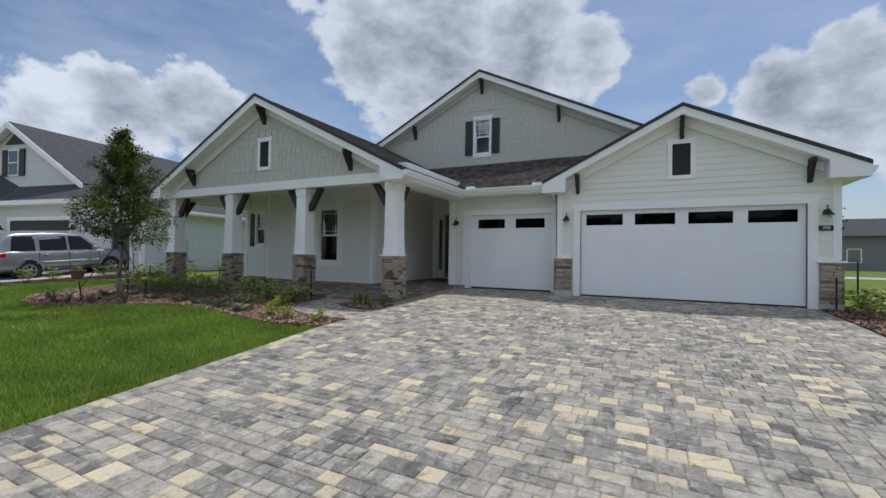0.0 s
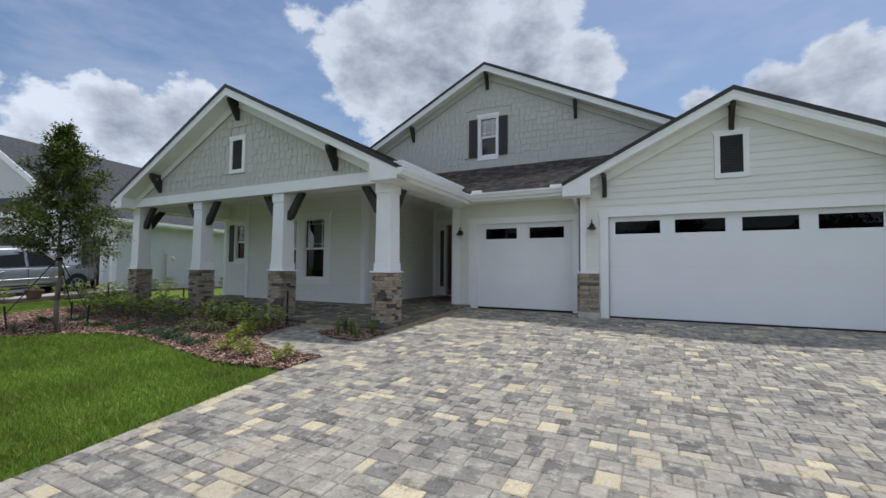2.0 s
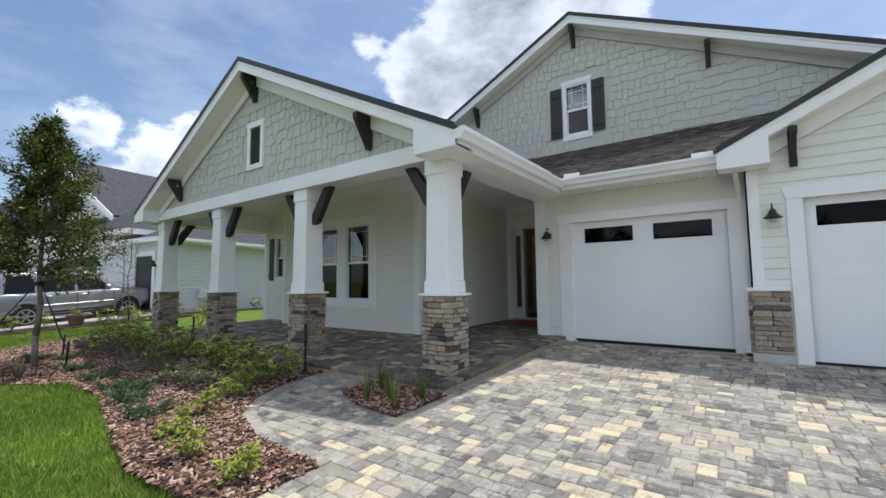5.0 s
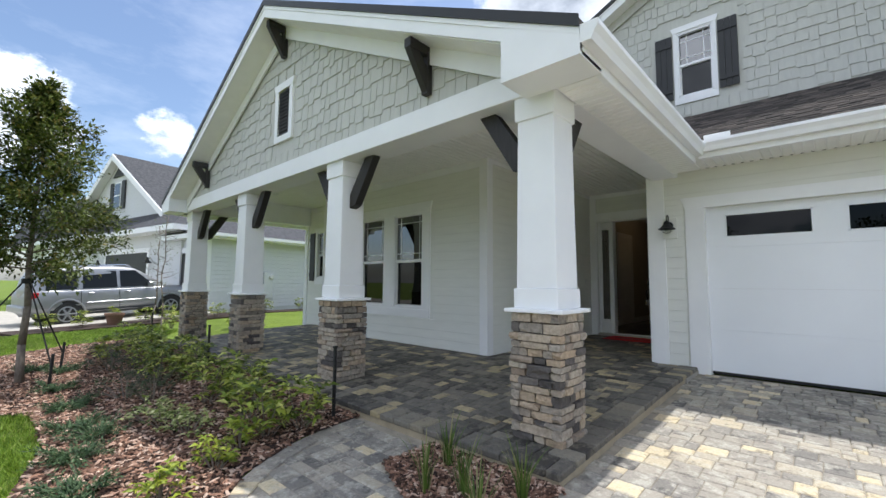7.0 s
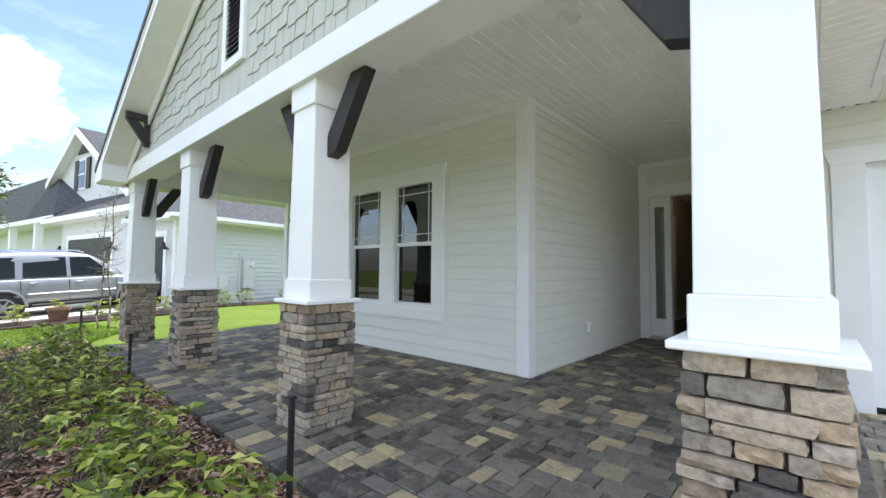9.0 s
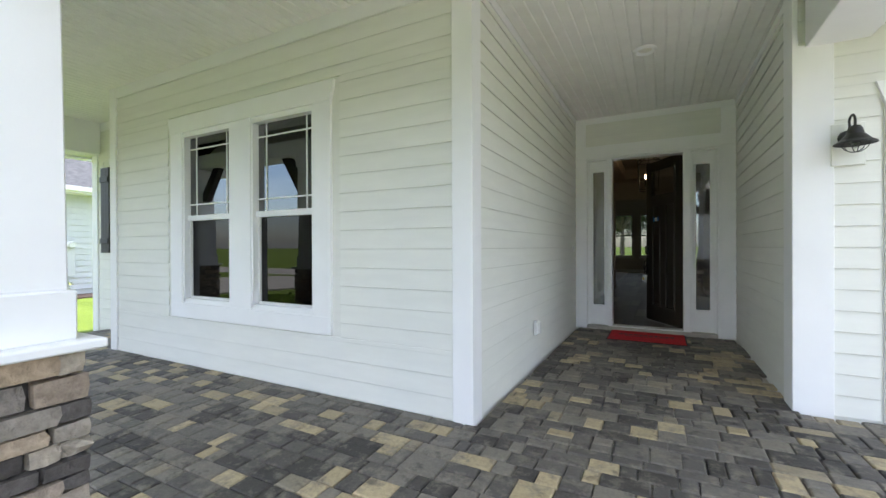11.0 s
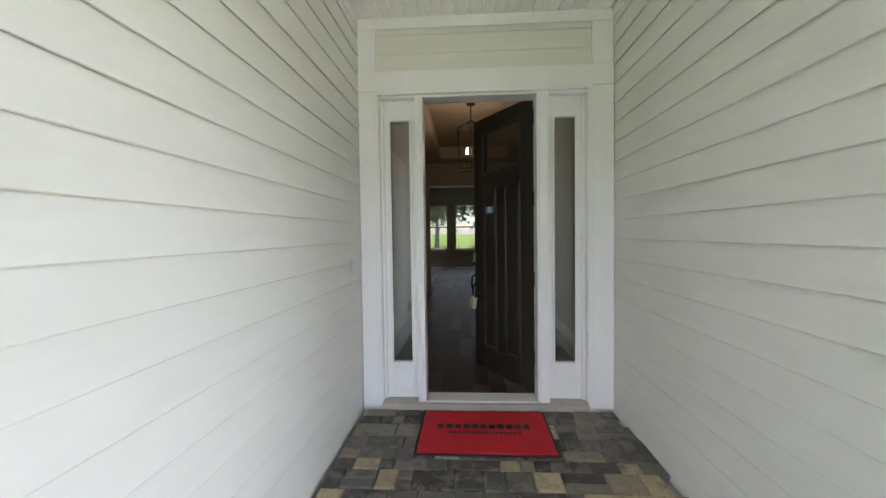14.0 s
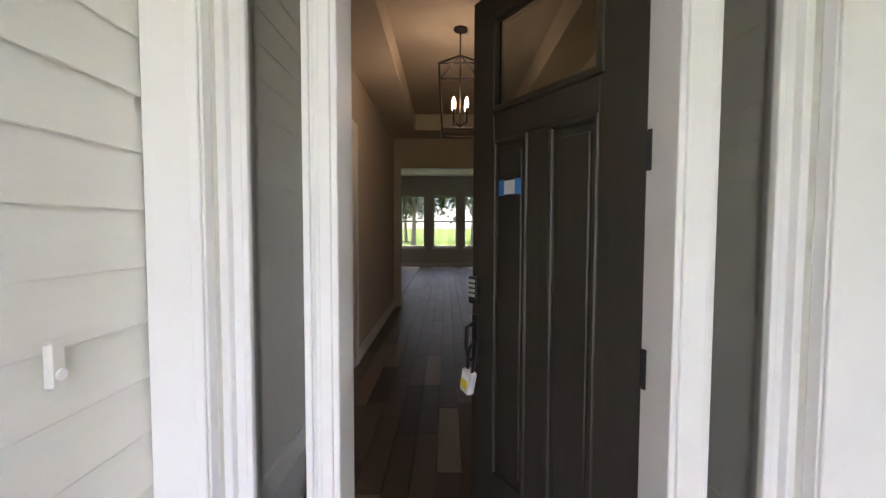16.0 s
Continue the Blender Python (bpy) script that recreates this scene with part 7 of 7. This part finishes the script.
def tabs(roof_ob, corner, run_dir, up_dir, length, depth, inside_fn, seed):
    """Laminated shingle tabs over a slope, in courses."""
    r = random.Random(seed)
    V, F = [], []
    c, a, u = Vector(corner), Vector(run_dir), Vector(up_dir)
    n = a.cross(u).normalized()
    if n.z < 0:
        n = -n
    k, s = 0, 0.0
    while s < depth:
        p = 0.0
        while p < length:
            w = r.uniform(0.10, 0.26)
            m = c + a * (p + w / 2) + u * (s + 0.07)
            if inside_fn(m):
                t = r.choice((0.004, 0.009))
                o = len(V)
                ss = s - r.choice((0, 0.006))
                for q, h, e in ((p, ss, t + 0.006), (p + w - 0.004, ss, t + 0.006), (p + w - 0.004, s + 0.15, t), (p, s + 0.15, t), (p, ss, 0.001), (p + w - 0.004, ss, 0.001)):
                    V.append(c + a * q + u * h + n * e)
                F += [(o, o + 1, o + 2), (o, o + 2, o + 3), (o + 4, o + 5, o + 1), (o + 4, o + 1, o)]
            p += w
        s += 0.14
    quick_mesh("shingles", V, F, SHINGLE, roof_ob, "stuff")


up = Vector((0, 1, 0.5)).normalized()
tabs(roof_low, (-7.7, 11.44, 3.495), (1, 0, 0), up, 7.7, 2.85, lambda m: -5.05 - (m.y - 11.45) * 1.03 < m.x < -2.67 + (m.y - 11.45), 21)
tabs(roof_a, (GA + AE, 8.02, GAZ - 2.5), (0, 1, 0), Vector((-1, 0, 0.5)).normalized(), 6.4, 5.55, lambda m: m.y < 11.5 + (GA + AE - m.x) * 0.97, 22)


def paver_mesh(w, d):
    g, c, h = 0.003, 0.009, 0.03
    V = []
    for e, z in ((g, -h), (g, -c * 0.7), (g + c, 0.0)):
        V += [(e, e, z), (w - e, e, z), (w - e, d - e, z), (e, d - e, z)]
    F = [(8, 9, 10, 11)]
    for a in (0, 4):
        for i in range(4):
            j = (i + 1) % 4
            F.append((a + i, a + j, a + 4 + j, a + 4 + i))
    return V, F


def lay(owner, x0, x1, y0, y1, ok, height, near, mats, seed, name="paver", limit=300, cuts=()):
    """Lays mixed pavers in staggered rows; those in the near stretch are objects, the rest one field."""
    r = random.Random(seed)
    cache, V, F, made = {}, [], [], 0
    y = y0
    while y < y1 - 0.02:
        d = min(r.choice((0.125, 0.125, 0.165, 0.165, 0.20)), y1 - y)
        x = x0 - r.uniform(0, 0.2)
        while x < x1 - 0.02:
            w = r.choice((0.09, 0.125, 0.125, 0.165, 0.165, 0.20, 0.25))
            a, b = max(x, x0), min(x + w, x1)
            if x1 - b < 0.05:
                b = x1
            x = max(x + w, b)
            if b - a < 0.05:
                continue
            halves = [(y, d)]
            if d > 0.19 and r.random() < 0.45:
                halves = [(y, d / 2), (y + d / 2, d / 2)]
            for py, dd in halves:
                cx, cy = (a + b) / 2, py + dd / 2
                if not ok(cx, cy):
                    continue
                z = height(cx, cy) + r.uniform(-0.002, 0.002)
                key = (round(b - a, 2), round(dd, 2))
                if near(cx, cy) and made < limit:
                    if key not in cache:
                        v, f = paver_mesh(*key)
                        me = bpy.data.meshes.new(name)
                        me.from_pydata(v, [], f)
                        me.materials.append(mats[0])
                        cache[key] = me
                    ob = new(name, cache[key])
                    ob.parent = owner
                    tilt = math.degrees(math.atan2(height(cx, cy + 0.1) - height(cx, cy - 0.1), 0.2))
                    ob.matrix_basis = pose(a, py, z - math.tan(radians(tilt)) * dd / 2, tilt, 0, 0)
                    made += 1
                else:
                    v, f = paver_mesh(b - a, dd)
                    k = len(V)
                    for p, q, c in v:
                        V.append((a + p, py + q, c + height(a + p, py + q) + (z - height(cx, cy))))
                    F += [tuple(k + i for i in g) for g in f]
        y += d
    mesh_part(name + "_field", V, F, mats[1], owner, kind="stuff")


def course(owner, line, width, height, mat, seed, piece=(0.16, 0.24)):
    """A border course of pavers along a curved line, laid on its right-hand side."""
    r = random.Random(seed)
    pts = [Vector((x, y)) for x, y in line]
    seg, total = [], 0.0
    for a, b in zip(pts, pts[1:]):
        seg.append((total, a, b))
        total += (b - a).length
    def at(s):
        for t, a, b in reversed(seg):
            if s >= t:
                d = (b - a).normalized()
                return a + d * (s - t), Vector((d.y, -d.x))
        return pts[0], Vector((1, 0))
    s = 0.0
    while s < total - 0.03:
        w = min(r.uniform(*piece), total - s)
        (p, n0), (q, n1) = at(s + 0.003), at(s + w - 0.003)
        c = [p, q, q + n1 * width, p + n0 * width]
        m = sum(c, Vector((0, 0))) / 4
        V = [(*v, height(*v) - 0.03) for v in c] + [(*v, height(*v) - 0.006) for v in c] + [(*(m + (v - m) * 0.93), height(*v)) for v in c]
        F = [(8, 9, 10, 11)] + [(k + i, k + (i + 1) % 4, k + 4 + (i + 1) % 4, k + 4 + i) for k in (0, 4) for i in range(4)]
        up2 = (c[1] - c[0]).cross(c[3] - c[0])
        if up2 < 0:
            F = [f[::-1] for f in F]
        mesh_part("edge_paver", V, F, mat, owner)
        s += w


WALK_EDGE = [(-7.5, 8.0), (-7.47, 7.7), (-7.44, 7.4), (-7.32, 7.1), (-7.15, 6.8), (-6.95, 6.58), (-6.7, 6.4), (-6.35, 6.27), (-6.0, 6.2), (-5.5, 6.16), (-5.1, 6.15)]
LAWN_EDGE = [(-5.1, 6.1), (-5.08, 5.4), (-4.97, 4.7), (-4.85, 4.0), (-4.66, 2.8), (-4.44, 1.35), (-4.36, 0.2), (-4.3, -2.0)]


def far_from(line, x, y, gap):
    p = Vector((x, y))
    for a, b in zip(line, line[1:]):
        a, b = Vector(a), Vector(b)
        t = max(0.0, min(1.0, (p - a).dot(b - a) / (b - a).length_squared))
        if (a + (b - a) * t - p).length < gap:
            return False
    return True


def drive_ok(x, y):
    if not inside(DRIVE, x, y) or inside(BED2, x, y) or (x < -5.30 and y > 8.04):
        return False
    return x > -3.9 or (far_from(WALK_EDGE, x, y, 0.135) and far_from(LAWN_EDGE, x, y, 0.135))


for line, seed in ((WALK_EDGE, 71), (LAWN_EDGE, 72)):
    course(drive, line[::-1], 0.16, lambda x, y: gz(x, y) + 0.045, PAVER, seed)


lay(drive, -7.6, 3.2, -2.0, 12.12, drive_ok, lambda x, y: gz(x, y) + 0.040, lambda x, y: -4.7 < x < -1.3 and 3.0 < y < 6.3, (PAVER, PAVER_FAR), 31)
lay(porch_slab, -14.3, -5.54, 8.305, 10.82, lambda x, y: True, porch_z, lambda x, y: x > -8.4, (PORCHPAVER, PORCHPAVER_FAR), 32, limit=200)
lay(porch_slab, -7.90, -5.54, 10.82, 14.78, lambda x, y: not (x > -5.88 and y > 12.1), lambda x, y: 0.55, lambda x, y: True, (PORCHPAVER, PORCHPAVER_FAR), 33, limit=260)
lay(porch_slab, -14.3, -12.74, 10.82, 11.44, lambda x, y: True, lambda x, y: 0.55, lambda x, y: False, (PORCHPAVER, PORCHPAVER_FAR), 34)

# edging pavers of the porch, on a concrete lip
re = random.Random(9)


def edge_row(a0, a1, place):
    a = a0
    while a < a1 - 0.02:
        w = min(re.uniform(0.15, 0.23), a1 - a)
        x0, x1, y0, y1 = place(a, a + w)
        bm = boxed(x0 + 0.003, x1 - 0.003, y0 + 0.003, y1 - 0.003, -0.052, 0.004 + re.uniform(-0.002, 0.003), 0.012, 2)
        for v in bm.verts:
            v.co.z += porch_z(v.co.x, v.co.y)
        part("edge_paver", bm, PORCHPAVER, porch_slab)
        a += w


edge_row(-14.34, -5.30, lambda a, b: (a, b, 8.05, 8.30))
edge_row(8.305, 12.10, lambda a, b: (-5.535, -5.30, a, b))
tagged(part("trim", boxed(-14.30, -5.32, 8.072, 8.095, 0.1, 0.378), RISER), "sandy concrete riser under the porch edge", "trim", kind="structure")
tagged(part("trim", prism(bmesh.new(), [(8.095, 0.1), (12.1, 0.1), (12.1, 0.495), (10.8, 0.495), (8.095, 0.378)], "x", -5.345, -5.322), RISER), "sandy concrete riser under the porch edge", "trim", kind="structure")

# hall planks
rp = random.Random(14)
x = -8.06
while x < -5.76:
    y = 15.02 - rp.uniform(0, 1.0)
    while y < 29.4:
        L = 0.9
        y0, y1 = max(15.02, y), min(y + L, 29.45)
        w = min(0.15, -5.75 - x)
        if y1 - y0 > 0.05:
            ob = part("plank", boxed(x + 0.001, x + w - 0.001, y0 + 0.001, y1 - 0.001, HF - 0.012, HF, 0.0015), PLANK, hall_floor)
        y += L
    x += 0.15
for x0, x1 in ((-10.2, -8.08), (-5.6, -2.0)):
    tagged(part("floor_great", boxed(x0, x1, 21.42, 29.45, HF - 0.012, HF - 0.001), PLANK), "dark wood-look floor", "floor", kind="structure")


def scatter(poly, n, seed):
    rng = np.random.default_rng(seed)
    xs, ys = [p[0] for p in poly], [p[1] for p in poly]
    pts = rng.uniform((min(xs), min(ys)), (max(xs), max(ys)), (n, 2))
    px, py = pts[:, 0], pts[:, 1]
    c = np.zeros(n, bool)
    for (x0, y0), (x1, y1) in zip(poly, poly[1:] + poly[:1]):
        if y0 == y1:
            continue
        hit = ((y0 > py) != (y1 > py)) & (px < x0 + (x1 - x0) * (py - y0) / (y1 - y0))
        c ^= hit
    return pts[c], rng


def ground_z(x, y):
    return 0.036 * np.clip(y, -8, 12)


def mulch(name, poly, n, label, seed):
    bed = sheet(name, poly, 0.045, SOIL, label, "planting bed", True)
    pts, rng = scatter(poly, n, seed)
    k = len(pts)
    L, Wd, T = rng.uniform(0.025, 0.085, k), rng.uniform(0.010, 0.028, k), rng.uniform(0.004, 0.012, k)
    a, p, q = rng.uniform(0, 6.283, k), rng.normal(0, 0.25, k), rng.normal(0, 0.3, k)
    ca, sa = np.cos(a), np.sin(a)
    ex = np.stack([ca * np.cos(p), sa * np.cos(p), np.sin(p)], 1)
    ey = np.stack([-sa * np.cos(q), ca * np.cos(q), np.sin(q)], 1)
    ez = np.cross(ex, ey)
    c = np.stack([pts[:, 0], pts[:, 1], ground_z(pts[:, 0], pts[:, 1]) + np.array([bed_lift(*p) for p in pts]) + 0.003 + rng.uniform(0, 0.016, k)], 1)
    V = []
    for sx, sy, sz in ((-1, -1, 0), (1, -0.8, 0), (1, 0.8, 0), (-1, 1, 0), (-0.9, -0.8, 1), (0.9, -0.6, 1), (0.9, 0.6, 1), (-0.9, 0.8, 1)):
        V.append(c + ex * (sx * L / 2)[:, None] + ey * (sy * Wd / 2)[:, None] + ez * (sz * T)[:, None])
    V = np.stack(V, 1).reshape(-1, 3)
    f = np.array([(4, 5, 6), (4, 6, 7), (0, 1, 5), (0, 5, 4), (1, 2, 6), (1, 6, 5), (2, 3, 7), (2, 7, 6), (3, 0, 4), (3, 4, 7)])
    F = (f[None] + np.arange(k)[:, None, None] * 8).reshape(-1, 3)
    quick_mesh("bark_chips", V, F, MULCH, bed, "stuff")
    return bed


mulch("planting_bed", BED, 60000, "brown bark mulch planting bed before the porch", 51)
mulch("planting_bed", BED2, 3500, "small mulched bed at the porch corner", 52)
RBED = [(3.22, 12.2), (3.22, 8.2), (3.9, 8.0), (5.2, 9.0), (6.0, 12.2)]
mulch("planting_bed", RBED, 9000, "brown mulch bed beside the garage", 53)

LAWN = [(-4.36, 0.2), (-4.44, 1.35), (-4.85, 4.0), (-5.08, 5.38), (-6.3, 5.3), (-7.6, 5.55), (-9.0, 5.85), (-10.2, 5.85), (-10.9, 5.4), (-11.6, 4.7), (-12.6, 4.35), (-14.0, 4.5), (-15.2, 5.2), (-15.8, 6.6), (-15.6, 8.0), (-17.0, 9.0), (-19.0, 8.5), (-19.4, 4.0), (-15.0, 1.0), (-9.0, 0.0)]


def grass(poly, n, seed, h=(0.035, 0.085), w=0.0085):
    pts, rng = scatter(poly, n, seed)
    k = len(pts)
    a = rng.uniform(0, 6.283, k)
    tuft = 0.5 + 0.5 * np.sin(pts[:, 0] * 9.1 + 2.0 * np.sin(pts[:, 1] * 7.3)) * np.sin(pts[:, 1] * 8.3 + 1.7 * np.sin(pts[:, 0] * 6.1))
    hh = rng.uniform(*h, k) * (0.6 + 0.65 * tuft)
    lean = rng.normal(0, 0.5, (k, 2)) * hh[:, None]
    far_scale = np.clip(np.hypot(pts[:, 0] + 3, pts[:, 1] - 3) / 5, 1.0, 3.0)
    ww = w * rng.uniform(0.6, 1.3, k) * far_scale
    z = ground_z(pts[:, 0], pts[:, 1]) + 0.012
    s = np.stack([np.cos(a), np.sin(a)], 1) * ww[:, None] / 2
    b0 = np.concatenate([pts - s, z[:, None]], 1)
    b1 = np.concatenate([pts + s, z[:, None]], 1)
    tip = np.concatenate([pts + lean, (z + hh)[:, None]], 1)
    V = np.stack([b0, b1, tip], 1).reshape(-1, 3)
    F = np.arange(3 * k).reshape(-1, 3)
    return quick_mesh("lawn_grass", V, F, GRASS, None, "stuff", "short mown green lawn grass")


tagged(grass(LAWN, 620000, 61), category="grass")
EDGE = [(-4.30, 0.2), (-4.40, 1.35), (-4.80, 4.0), (-5.04, 5.38), (-5.30, 5.36), (-5.1, 4.0), (-4.7, 1.35), (-4.6, 0.2)]
tagged(grass(EDGE, 16000, 62, (0.04, 0.08), 0.006), category="grass")
